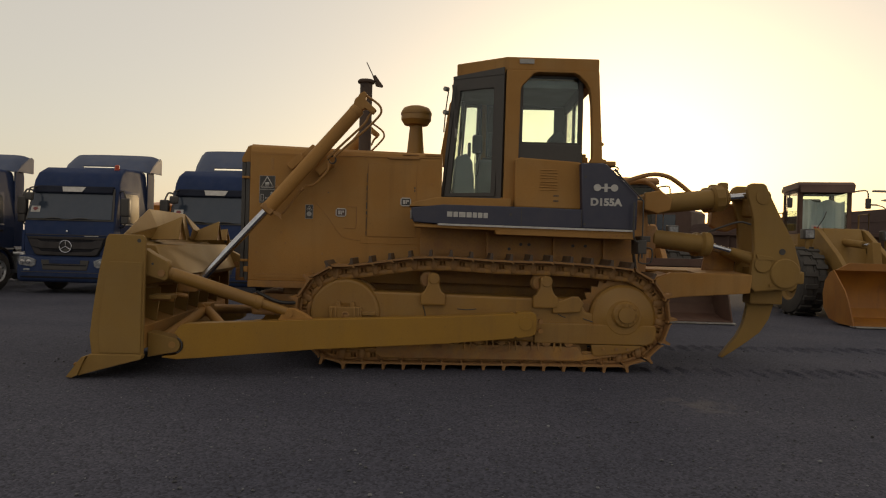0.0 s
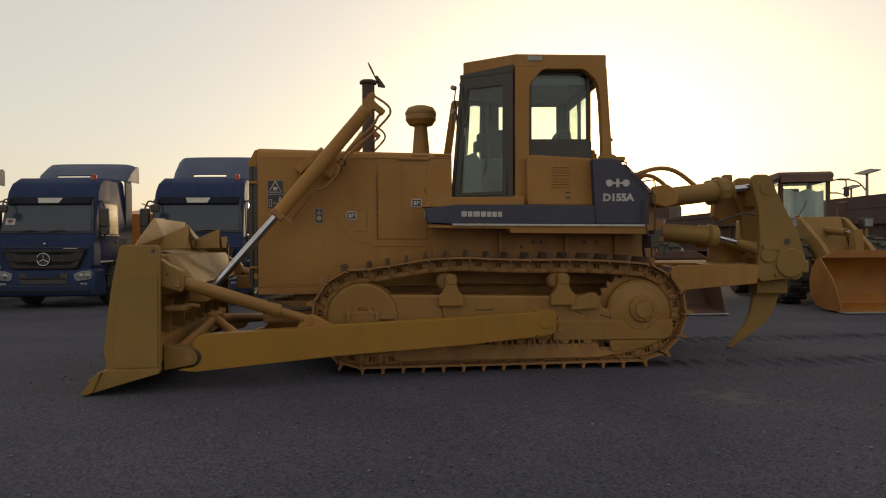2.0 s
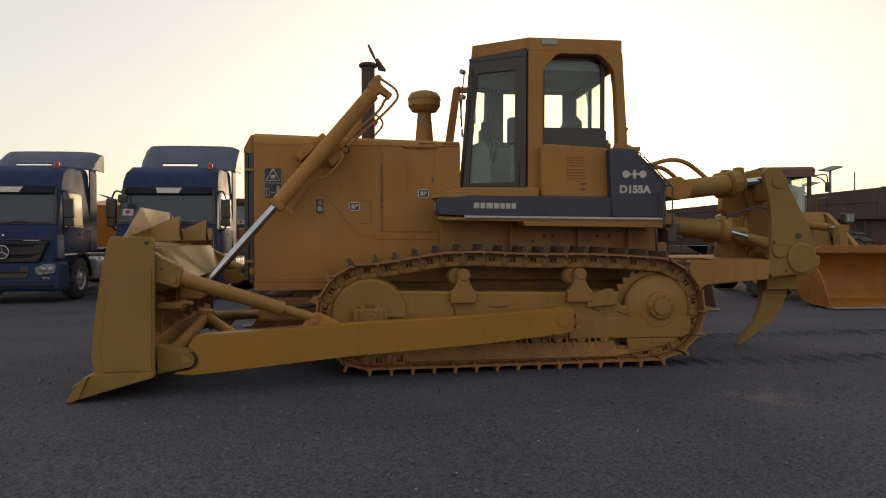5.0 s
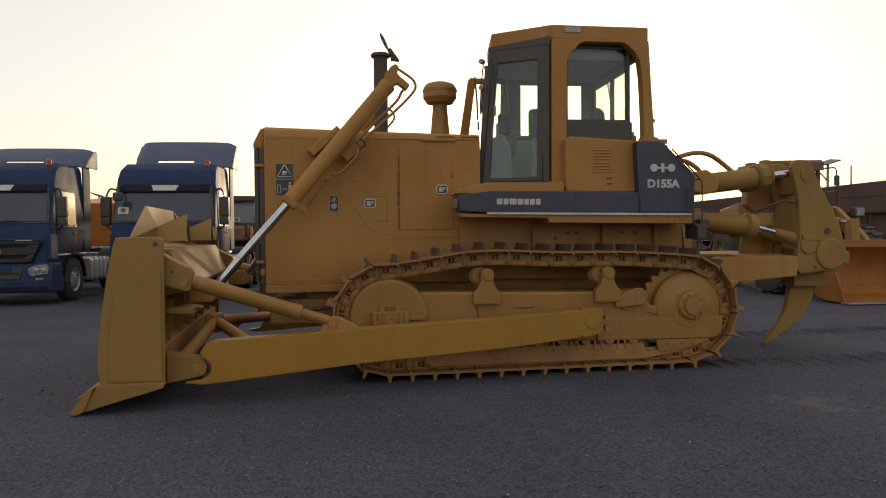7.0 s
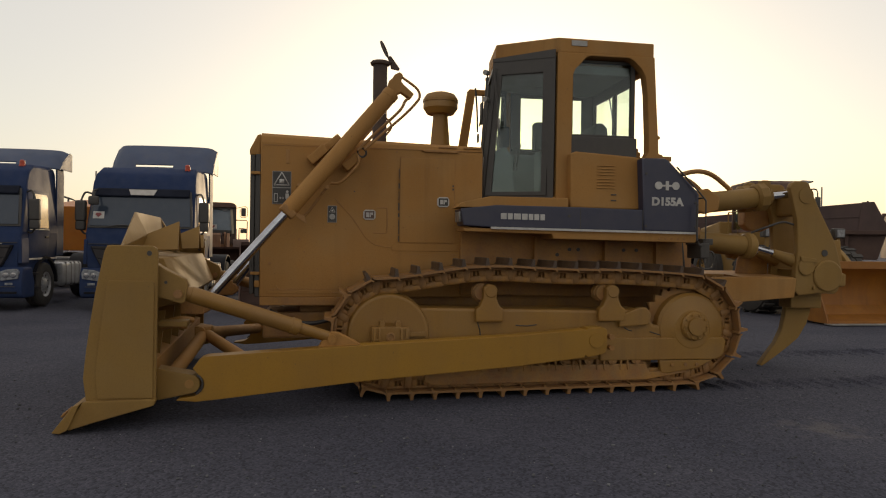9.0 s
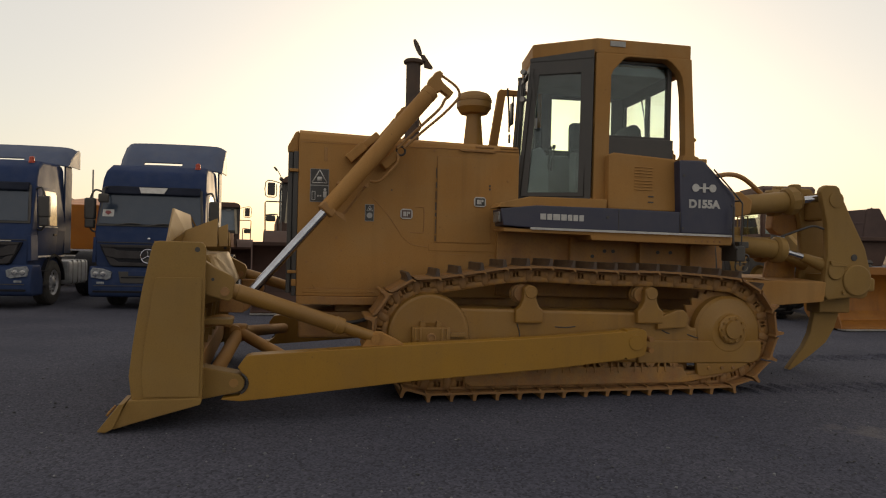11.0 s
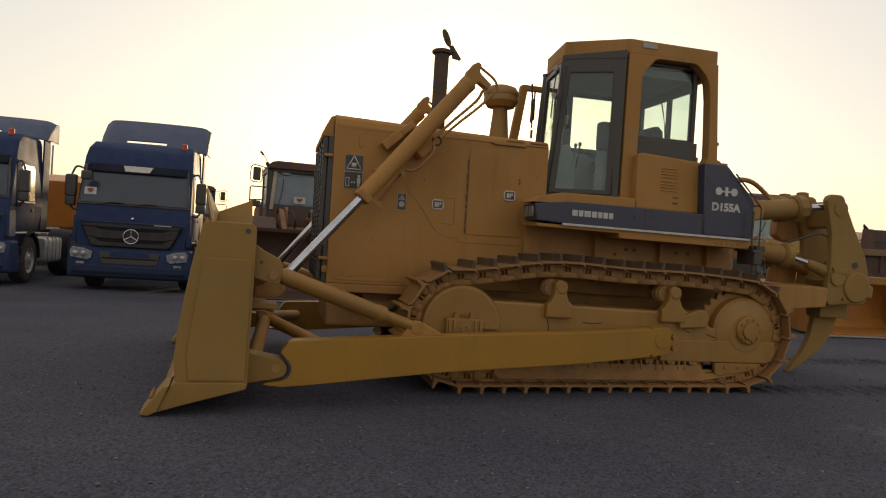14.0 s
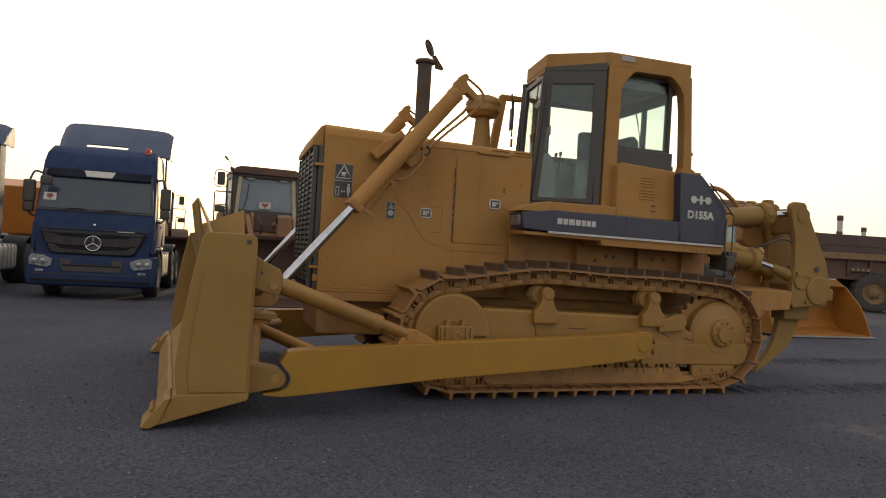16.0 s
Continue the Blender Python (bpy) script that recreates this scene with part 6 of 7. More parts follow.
    # doors with windows, handles, steps, mirrors
    for s in (-1, 1):
        dr = box(bm_new(), (s * 1.170, 0.42, 1.05), (s * 1.190, 1.55, 2.72), 0.006)
        bmesh.ops.bisect_plane(dr, geom=dr.verts[:] + dr.edges[:] + dr.faces[:], plane_co=(0, 0, 1.75), plane_no=(0, 0, 1))
        d = part("door", tumblehome(dr), BLUE, tk)
        part("door_sill_trim", tumblehome(box(bm_new(), (s * 1.185, 0.46, 1.81), (s * 1.200, 1.52, 1.835), 0.004)), ALU, d)
        pn = part("door_window", tumblehome(prism(bm_new(), [(0.50, 1.85), (1.48, 1.85), (1.48, 2.58), (1.40, 2.65), (0.72, 2.65)], *sorted((s * 1.180, s * 1.199)), 0.006, axis="x")), SCREEN, d)
        part("door_handle", box(bm_new(), (s * 1.17, 1.30, 1.62), (s * 1.20, 1.48, 1.67), 0.008), GRILLE, d)
        part("side_moulding", box(bm_new(), (s * 1.16, 0.40, 1.12), (s * 1.19, 2.02, 1.16), 0.006), ALU, tk)
        for z in (0.45, 0.78):
            part("step", box(bm_new(), (s * 1.0, 0.55, z), (s * 1.22, 0.92, z + 0.05), 0.01), GRILLE, tk)
        mr = bm_new()
        box(mr, (s * 1.24, 0.22, 2.02), (s * 1.47, 0.38, 2.50), 0.05, 3)
        box(mr, (s * 1.25, 0.23, 1.82), (s * 1.46, 0.37, 2.035), 0.045, 3)
        mir = part("mirror", mr, BLACK, tk, "black door mirror pair")
        b = bm_new()
        pipe(b, [(s * 1.15, 0.40, 2.66), (s * 1.28, 0.34, 2.68), (s * 1.36, 0.30, 2.48)], 0.022, 8)
        part("mirror_arm", b, BLACK, mir)
        b = pipe(bm_new(), [(s * 1.15, 0.40, 1.76), (s * 1.28, 0.34, 1.74), (s * 1.36, 0.30, 1.84)], 0.022, 8)
        part("mirror_arm", b, BLACK, mir)
        for z0, z1 in ((2.06, 2.46), (1.86, 2.00)):
            part("mirror_glass", box(bm_new(), (s * 1.275, 0.372, z0), (s * 1.435, 0.384, z1)), MIRROR, mir)
        # wheel arch and front wheel
        b = bm_new()
        prism(b, arc(1.38, 0.53, 0.66, 178, 2, 12) + arc(1.38, 0.53, 0.60, 2, 178, 12), *sorted((s * 0.86, s * 1.20)), axis="x")
        part("wheel_arch", b, GRILLE, tk)
        wheel(tk, s * 1.03, 1.38, 0.52, 0.32, s)
        for y in (4.7, 6.0):
            wheel(tk, s * 0.95, y, 0.52, 0.55, s)
        b = bm_new()
        prism(b, arc(4.7, 0.55, 0.68, 170, 10, 10) + arc(4.7, 0.55, 0.65, 10, 170, 10), *sorted((s * 0.66, s * 1.22)), axis="x")
        part("mudguard", b, GRILLE, tk)
    b = bm_new()
    pipe(b, [(-1.0, 0.30, 2.75), (-1.0, 0.02, 2.70), (-0.97, -0.08, 2.55)], 0.02, 8)
    box(b, (-1.06, -0.16, 2.38), (-0.84, -0.06, 2.58), 0.05, 3)
    part("front_mirror", b, BLACK, tk)
    # fuel tank with straps, chassis rails
    for s in (-1, 1):
        b = bm_new()
        box(b, (s * 0.55, 2.35, 0.42), (s * 1.18, 3.75, 1.02), 0.09, 3)
        ft = part("fuel_tank", b, ALU, tk, "ribbed aluminium fuel tank")
        for y in (2.6, 2.95, 3.2, 3.5):
            part("strap", box(bm_new(), (s * 0.54, y, 0.41), (s * 1.19, y + 0.05, 1.03), 0.02), STEEL, ft)
        part("chassis_rail", box(bm_new(), (s * 0.38, 0.6, 0.62), (s * 0.46, 6.6, 0.90), 0.01), GRILLE, tk)
    part("fifth_wheel", box(bm_new(), (-0.45, 4.9, 0.98), (0.45, 5.8, 1.10), 0.04), STEEL, tk)
    part("rear_panel", box(bm_new(), (-1.0, 2.10, 0.9), (1.0, 2.28, 1.4), 0.02), GRILLE, tk)
    # roof deflector: front sheet with a slot, fins, and side deflectors behind the cab
    def roof_pt(x, u):
        y, z = 1.72 + 0.70 * u, 3.37 + lift * u + 0.05 * math.sin(math.pi * u) - 0.02 * (x / 1.15) ** 4 - 0.07 * u * max(0.0, (abs(x) - 1.0) / 0.24) ** 3
        return Vector((x, y + 0.05 * (x / 1.15) ** 2 + 0.22 * max(0.0, (abs(x) - 0.98) / 0.26) ** 2, z))
    b, t = bm_new(), bmesh.new()
    us = [0, 0.10, 0.19, 0.5, 0.75, 1.0]
    xs = [-1.24, -1.20, -1.12, -1.03, -0.90, -0.60, -0.15, 0.30, 0.70, 0.90, 1.03, 1.12, 1.20, 1.24]
    grid = [[t.verts.new(roof_pt(x, u)) for x in xs] for u in us]
    for i in range(len(us) - 1):
        for j in range(len(xs) - 1):
            if i != 1 or j not in (5, 6):
                t.faces.new((grid[i][j], grid[i][j + 1], grid[i + 1][j + 1], grid[i + 1][j]))
    # second skin 3 cm beneath, joined along the open edges
    low = {v: t.verts.new(v.co + Vector((0, 0.013, -0.027))) for row in grid for v in row}
    rim = [e for e in t.edges if len(e.link_faces) == 1]
    skin = t.faces[:]
    for f in skin:
        t.faces.new([low[v] for v in reversed(f.verts)])
    for e in rim:
        v, w = e.verts
        t.faces.new((v, w, low[w], low[v]))
    bmesh.ops.recalc_face_normals(t, faces=t.faces)
    absorb(b, t)
    sp = part("roof_deflector", b, BLUE_PALE, tk, "pale blue roof air deflector with a slot")
    for s in (-1, 1):
        b = bm_new()
        prism(b, [(2.04, 3.34), (2.16, 3.38 + 0.30 * lift), (2.58, 3.37 + 0.84 * lift), (2.72, 3.37 + 0.90 * lift), (2.82, 3.37 + 0.80 * lift), (2.82, 3.34)], *sorted((s * 1.20, s * 1.235)), 0.015, axis="x")
        part("deflector_fin", b, BLUE_PALE, sp)
        b = bm_new()
        prism(b, [(2.02, 1.2), (2.02, 3.40), (2.40, 3.40), (2.46, 3.2), (2.46, 1.2)], *sorted((s * 1.13, s * 1.17)), 0.01, axis="x")
        part("side_deflector", b, BLUE, tk)
    bc = part("beacon", lathe(bm_new(), (0.87, 0.80, 3.27), (0, 0, 1), [(0.07, 0), (0.07, 0.04), (0.06, 0.045), (0.058, 0.13), (0.03, 0.15), (0, 0.15)], 16), RED, tk, "orange-red beacon lamp")
    return tk


SCREEN = material("dark_windscreen", (0.036, 0.050, 0.075), 0.12, second=(0.042, 0.056, 0.082), scale=2, grain=30, dust=0.25, dust_colour=(0.07, 0.078, 0.092), bump=0.0)
GLASS_VISOR = material("smoked_visor", (0.016, 0.020, 0.036), 0.5, scale=3, grain=40, dust=0.15, dust_colour=(0.04, 0.04, 0.055), bump=0.0, spec=0.08)
truck = build_truck(pose(-5.97, 18.22, -0.065, 0, 0, -1), "dark blue tractor truck with roof deflector, parked on gravel")
truck_b = build_truck(pose(-9.30, 17.50, 0, 0, 0, -1) @ Matrix.Scale(0.96, 4), "dark blue tractor truck with lowered roof deflector, parked on gravel", 0.50)
copy_thing(truck_b, pose(-12.40, 16.80, 0, 0, 0, 0) @ Matrix.Scale(0.96, 4))

# ---- wheel loaders ----
def build_loader(m, label, body=YELLOW, bucket_mat=None, curtain=True, steer=0.0, W=1.42, cw=0.80, post=None, sheet=0.80, glass=None):
    """A wheel loader facing -y: bucket's lip at y = 0, on the ground."""
    ld = thing("wheel_loader", label, "wheel loader", m, "parked wheel loaders")
    bucket_mat = bucket_mat or body
    post = post or (BROWN if curtain else BLACK)
    # bucket: curved shell, side plates with slanted front, cutting edge
    sec = [(0.0, 0.02), (0.55, 0.03), (0.92, 0.10), (1.14, 0.32), (1.18, 0.62), (1.10, 0.90), (0.92, 1.08), (0.78, 1.14)]
    inner = [(y - 0.03 * (1 if z > 0.1 else 0), z + (0.03 if z < 0.3 else 0.0)) for y, z in reversed(sec)]
    bk = part("bucket", prism(bm_new(), sec + inner, -W, W, axis="x"), bucket_mat, ld, "wide open bucket with worn orange inside")
    for s in (-1, 1):
        p = [(0.0, 0.02), (0.55, 0.03), (0.92, 0.10), (1.14, 0.32), (1.18, 0.62), (1.10, 0.90), (0.92, 1.08), (0.78, 1.14), (0.34, 0.72), (0.20, 0.50), (0.02, 0.10)]
        part("side_plate", prism(bm_new(), p, *sorted((s * W, s * (W + 0.03))), 0.006, axis="x"), bucket_mat, bk)
    part("cutting_edge", box(bm_new(), (-W - 0.04, -0.14, 0.0), (W + 0.04, 0.10, 0.03), 0.008), STEEL, bk)
    part("spill_lip", prism(bm_new(), [(-W, 1.13), (W, 1.13), (W - 0.30, 1.29), (-W + 0.30, 1.29)], 0.75, 0.79, 0.008), bucket_mat, bk)
    # lift arms, tilt lever and cylinders
    for s in (-1, 1):
        p = [(1.23, 0.42), (1.30, 0.30), (1.50, 0.58), (2.2, 1.15), (3.0, 1.75), (3.15, 1.95), (3.05, 2.10), (2.85, 2.05), (2.0, 1.45), (1.24, 0.76)]
        part("lift_arm", prism(bm_new(), p, *sorted((s * 0.50, s * 0.62)), 0.02, axis="x"), body, ld)
        b = bm_new()
        rod(b, (s * 0.45, 1.9, 0.95), (s * 0.42, 3.0, 1.05), 0.07)
        part("lift_cylinder", b, body, ld)
    tl = part("tilt_lever", prism(bm_new(), [(1.35, 0.50), (1.50, 0.45), (1.75, 1.1), (1.70, 1.72), (1.52, 1.76), (1.45, 1.2)], -0.10, 0.10, 0.025, axis="x"), body, ld)
    b = bm_new()
    rod(b, (0, 1.62, 1.68), (0, 2.05, 1.70), 0.045)
    part("piston_rod", b, CHROME, tl)
    b = bm_new()
    rod(b, (0, 2.0, 1.70), (0, 2.95, 1.78), 0.09, bev=0.01)
    part("tilt_cylinder", b, body, tl)
    fr = part("front_frame", prism(bm_new(), [(2.15, 0.65), (3.55, 0.60), (3.6, 1.2), (3.25, 2.1), (2.9, 2.1), (2.5, 1.2)], -0.46, 0.46, 0.04, axis="x"), body, ld)
    for s in (-1, 1):
        b = bm_new()
        box(b, (s * 0.95 - 0.14, 2.6, 1.82), (s * 0.95 + 0.14, 2.78, 2.06), 0.03)
        lp = part("work_lamp", b, BLACK, ld)
        part("lens", box(bm_new(), (s * 0.95 - 0.09, 2.592, 1.85), (s * 0.95 + 0.11, 2.602, 2.03), 0.004), LENS, lp)
        part("lamp_bracket", box(bm_new(), (s * 0.95 - 0.04, 2.66, 1.55), (s * 0.95 + 0.04, 2.72, 1.84), 0.008), body, lp)
        wheel(ld, s * 1.02, 2.85, 0.80, 0.58, s, body, 18)
        wheel(ld, s * 1.02, 5.75, 0.80, 0.58, s, body, 0)
    rear = part("engine_hood", prism(bm_new(), [(3.75, 0.7), (7.2, 0.75), (7.25, 1.3), (7.1, 2.15), (5.4, 2.3), (5.3, 1.75), (3.75, 1.7)], -0.92, 0.92, 0.05, axis="x"), body, ld)
    # cab: posts, roof, panes, with a pale sheet hung behind the screen
    cab = part("cab_base", box(bm_new(), (-cw - 0.02, 3.75, 1.62), (cw + 0.02, 5.25, 1.98), 0.03), body, ld)
    part("cab_roof", prism(bm_new(), [(3.62, 3.12), (3.60, 3.22), (3.75, 3.30), (5.2, 3.30), (5.35, 3.22), (5.35, 3.12)], -cw - 0.06, cw + 0.06, 0.03, axis="x"), body if not curtain else BROWN, cab)
    Q = [(-cw, 3.78), (cw, 3.78), (cw, 5.22), (-cw, 5.22)]
    for i in range(4):
        a, c = Q[i], Q[(i + 1) % 4]
        window(cab, [(a[0], a[1], 1.98), (c[0], c[1], 1.98), (c[0], c[1], 3.13), (a[0], a[1], 3.13)], 0.08, 0.06, post, glass or GLASS, "cab_window")
    if curtain:
        b = bm_new()
        t = bmesh.new()
        n = 14
        rows = [[t.verts.new(((cw - 0.1) * (2 * k / n - 1), 3.90 + 0.025 * math.sin(k * 2.1) + 0.01 * j, 2.03 + j * (sheet + 0.04 * (1.1 - sheet) / 0.3 * math.sin(k * 0.9)))) for k in range(n + 1)] for j in range(2)]
        for k in range(n):
            t.faces.new((rows[0][k], rows[0][k + 1], rows[1][k + 1], rows[1][k]))
        absorb(b, t)
        part("sun_sheet", b, CURTAIN, cab, "pale sheet hung behind the cab window")
        sg = part("window_sign", box(bm_new(), (-0.32, 3.715, 2.04), (-0.08, 3.725, 2.20), 0.003), WHITE, cab, "small white sign with a red shape")
        part("sign_shape", prism(bm_new(), [(-0.20, 2.065), (-0.13, 2.13), (-0.15, 2.17), (-0.20, 2.15), (-0.25, 2.17), (-0.27, 2.13)], 3.708, 3.714), RED, sg)
        part("roof_visor", prism(bm_new(), [(3.52, 3.02), (3.60, 3.02), (3.66, 3.20), (3.60, 3.20)], -cw - 0.02, cw + 0.02, 0.01, axis="x"), post, cab)
        b = pipe(bm_new(), [(-0.25, 3.71, 2.03), (-0.05, 3.70, 2.35), (0.02, 3.70, 2.55)], 0.012, 6)
        part("wiper", b, BLACK, cab)
    st = part("seat", box(bm_new(), (-0.25, 4.5, 2.0), (0.25, 5.0, 2.45), 0.05), GREY_SEAT, cab)
    part("backrest", box(bm_new(), (-0.24, 4.9, 2.45), (0.24, 5.02, 2.95), 0.05), GREY_SEAT, st)
    b = bm_new()
    pipe(b, [(0.25 * math.cos(a), 4.25 + 0.08 * math.sin(a), 2.45 + 0.2 * math.sin(a)) for a in [2 * math.pi * k / 16 for k in range(17)]], 0.018, 6, 0)
    part("steering_wheel", b, BLACK, cab)
    for s in (-1, 1):
        b = bm_new()
        pipe(b, [(s * (cw + 0.02), 3.75, 3.05), (s * (cw + 0.23), 3.55, 3.08), (s * (cw + 0.30), 3.5, 3.00), (s * (cw + 0.30), 3.5, 2.66)], 0.018, 8, 2)
        mr = part("mirror_arm", b, BLACK, cab)
        part("mirror", box(bm_new(), (s * (cw + 0.30) - 0.065, 3.45, 2.62), (s * (cw + 0.30) + 0.065, 3.52, 2.88), 0.04, 3), BLACK, mr)
        b = bm_new()
        pipe(b, [(s * 1.0, 3.7, 1.7), (s * 1.0, 3.7, 2.5), (s * 1.0, 4.4, 2.5), (s * 1.0, 4.4, 1.7)], 0.02, 8, 1)
        part("handrail", b, body, cab)
        b = bm_new()
        for k in range(3):
            box(b, (s * 0.95, 3.8, 0.55 + 0.35 * k), (s * 1.10, 4.2, 0.58 + 0.35 * k))
        part("ladder", b, BLACK, cab)
    part("exhaust_pipe", lathe(bm_new(), (0.35, 6.2, 2.2), (0, 0, 1), [(0.06, 0), (0.06, 0.7), (0.05, 0.72), (0, 0.72)], 16), SOOT, ld)
    # the rear half swings about the centre joint
    swing = Matrix.Translation((0, 3.65, 0)) @ Matrix.Rotation(radians(steer), 4, "Z") @ Matrix.Translation((0, -3.65, 0))
    for o in ld.children:
        low = min(c[1] for c in o.bound_box)
        if low > 3.4:
            o.matrix_basis = swing
    return ld


BUCKET = material("worn_orange_paint", (0.36, 0.140, 0.012), 0.55, second=(0.27, 0.100, 0.012), scale=2, grain=70, dust=0.25, dust_colour=(0.24, 0.115, 0.03), bump=0.12, streak=0.5)
def cloth_material():
    """Thin pale sheet that lets the light behind it through."""
    m = material("pale_window_sheet", (0.62, 0.65, 0.70), 0.8, second=(0.50, 0.53, 0.58), scale=4, grain=40, bump=0.1)
    n, l = m.node_tree.nodes, m.node_tree.links
    tr, mx = n.new("ShaderNodeBsdfTranslucent"), n.new("ShaderNodeMixShader")
    tr.inputs[0].default_value = (0.55, 0.62, 0.72, 1)
    mx.inputs[0].default_value = 0.4
    l.new(n["Principled BSDF"].outputs[0], mx.inputs[1])
    l.new(tr.outputs[0], mx.inputs[2])
    l.new(mx.outputs[0], n["Material Output"].inputs[0])
    return m


CURTAIN = cloth_material()
MAROON = material("dark_red_brown_paint", (0.090, 0.044, 0.030), 0.65, second=(0.066, 0.034, 0.026), scale=2, grain=50, dust=0.35, dust_colour=(0.11, 0.065, 0.045), bump=0.1)
RUST = material("rust_brown_paint", (0.25, 0.110, 0.040), 0.65, second=(0.17, 0.076, 0.033), scale=2, grain=50, dust=0.4, dust_colour=(0.20, 0.13, 0.08), bump=0.1)
loader = build_loader(pose(9.66, 14.25, 0, 0, 0, 0), "yellow wheel loader with lowered bucket, sheet in its cab window", BLADE_Y, BUCKET, True, -12, 1.33, 0.60, BROWN)
build_loader(pose(4.45, 14.35, 0, 0, 0, -2), "grimy wheel loader with a dark bucket behind the ripper", UNDER_Y, BROWN, False, glass=GLASS_DARK)


def dust_sky_pane():
    """Cab glass under dust, reflected sky put in as grey-blue; half see-through."""
    m = material("dust_and_sky_cab_glass", (0.27, 0.325, 0.385), 0.30, second=(0.23, 0.28, 0.33), scale=3, grain=40, dust=0.3, dust_colour=(0.26, 0.27, 0.28), bump=0.0, spec=0.3)
    m.node_tree.nodes["Principled BSDF"].inputs["Alpha"].default_value = 0.80
    return m


DUST_SKY_PANE = dust_sky_pane()


def build_big_loader(m, label):
    """A larger wheel loader facing -y: high dark bucket, rounded cab roof, framed mirrors and rails beside the cab."""
    ld = thing("wheel_loader", label, "wheel loader", m, "parked wheel loaders")
    W = 1.62
    sec = [(0.0, 0.02), (0.62, 0.03), (1.02, 0.12), (1.26, 0.40), (1.30, 0.80), (1.22, 1.15), (1.05, 1.38), (0.88, 1.46)]
    bk = part("bucket", prism(bm_new(), sec + [(y - 0.03, z + (0.03 if z < 0.3 else 0.0)) for y, z in reversed(sec)], -W, W, axis="x"), MAROON, ld, "high dark brown bucket")
    for s in (-1, 1):
        part("side_plate", prism(bm_new(), sec + [(0.40, 0.92), (0.22, 0.62), (0.02, 0.12)], *sorted((s * W, s * (W + 0.03))), 0.006, axis="x"), MAROON, bk)
    part("cutting_edge", box(bm_new(), (-W - 0.04, -0.14, 0.0), (W + 0.04, 0.10, 0.03), 0.008), STEEL, bk)
    part("spill_lip", prism(bm_new(), [(0.86, 1.45), (0.92, 1.46), (0.88, 1.53), (0.84, 1.53)], -W, W, axis="x"), MAROON, bk)
    for s in (-1, 1):
        p = [(1.35, 0.42), (1.42, 0.30), (1.65, 0.62), (2.3, 1.25), (3.05, 1.70), (3.20, 1.90), (3.08, 2.06), (2.85, 2.02), (2.05, 1.55), (1.36, 0.80)]
        part("lift_arm", prism(bm_new(), p, *sorted((s * 0.50, s * 0.62)), 0.02, axis="x"), RUST, ld)
        part("arm_post", prism(bm_new(), [(2.75, 1.2), (3.25, 1.2), (3.20, 2.02), (3.10, 2.10), (2.95, 2.10), (2.85, 2.02)], *sorted((s * 0.40, s * 0.48)), 0.02, axis="x"), RUST, ld)
        part("lift_cylinder", rod(bm_new(), (s * 0.45, 1.9, 1.0), (s * 0.42, 3.0, 1.05), 0.07), RUST, ld)
        part("post_pin", rod(bm_new(), (s * 0.36, 3.08, 1.98), (s * 0.66, 3.08, 1.98), 0.055, seg=14), GRILLE, ld)
    tl = part("tilt_lever", prism(bm_new(), [(1.45, 0.60), (1.60, 0.55), (1.85, 1.2), (1.84, 1.92), (1.74, 2.05), (1.62, 1.98), (1.55, 1.3)], -0.03, 0.29, 0.035, axis="x"), RUST, ld)
    part("lever_pin", rod(bm_new(), (-0.06, 1.74, 1.90), (0.32, 1.74, 1.90), 0.07, seg=14), GRILLE, tl)
    part("tilt_cylinder", rod(bm_new(), (0.13, 1.80, 1.84), (0.13, 3.0, 1.80), 0.085, bev=0.01), RUST, tl)
    part("front_frame", prism(bm_new(), [(2.15, 0.65), (3.55, 0.60), (3.6, 1.25), (3.25, 1.62), (2.9, 1.62), (2.5, 1.2)], -0.40, 0.40, 0.04, axis="x"), RUST, ld)
    part("cross_tube", rod(bm_new(), (-0.62, 2.35, 1.40), (0.62, 2.35, 1.40), 0.10, seg=18), RUST, ld)
    for s in (-1, 1):
        b = pipe(bm_new(), [(s * 0.24, 3.0, 1.45), (s * 0.22, 2.75, 1.75), (s * 0.30, 2.9, 2.0), (s * 0.28, 3.3, 2.05)], 0.022, 8)
        part("hose", b, BLACK, ld)
        part("fender", prism(bm_new(), arc(2.85, 0.85, 0.98, 150, 20, 10) + arc(2.85, 0.85, 0.94, 20, 150, 10), *sorted((s * 0.74, s * 1.34)), axis="x"), MAROON, ld)
        wheel(ld, s * 1.02, 2.85, 0.80, 0.58, s, RUST, 18)
        wheel(ld, s * 1.02, 5.75, 0.80, 0.58, s, RUST, 0)
    part("engine_hood", prism(bm_new(), [(3.75, 0.7), (7.2, 0.75), (7.25, 1.3), (7.1, 2.15), (5.4, 2.3), (5.3, 1.75), (3.75, 1.7)], -0.92, 0.92, 0.05, axis="x"), RUST, ld)
    # cab with a rounded roof, dark sides, pale strips on the front posts
    cab = part("cab_base", box(bm_new(), (-0.86, 3.75, 1.55), (0.86, 5.25, 2.10), 0.03), MAROON, ld)
    t = bm_new()
    prism(t, [(-0.88, 3.10), (-0.87, 3.18), (-0.80, 3.26), (-0.66, 3.30), (0.66, 3.30), (0.80, 3.26), (0.87, 3.18), (0.88, 3.10)], 3.60, 5.35, 0.03)
    part("cab_roof", t, BROWN, cab, "rounded brown cab roof")
    Q = [(-0.84, 3.78), (0.84, 3.78), (0.84, 5.22), (-0.84, 5.22)]
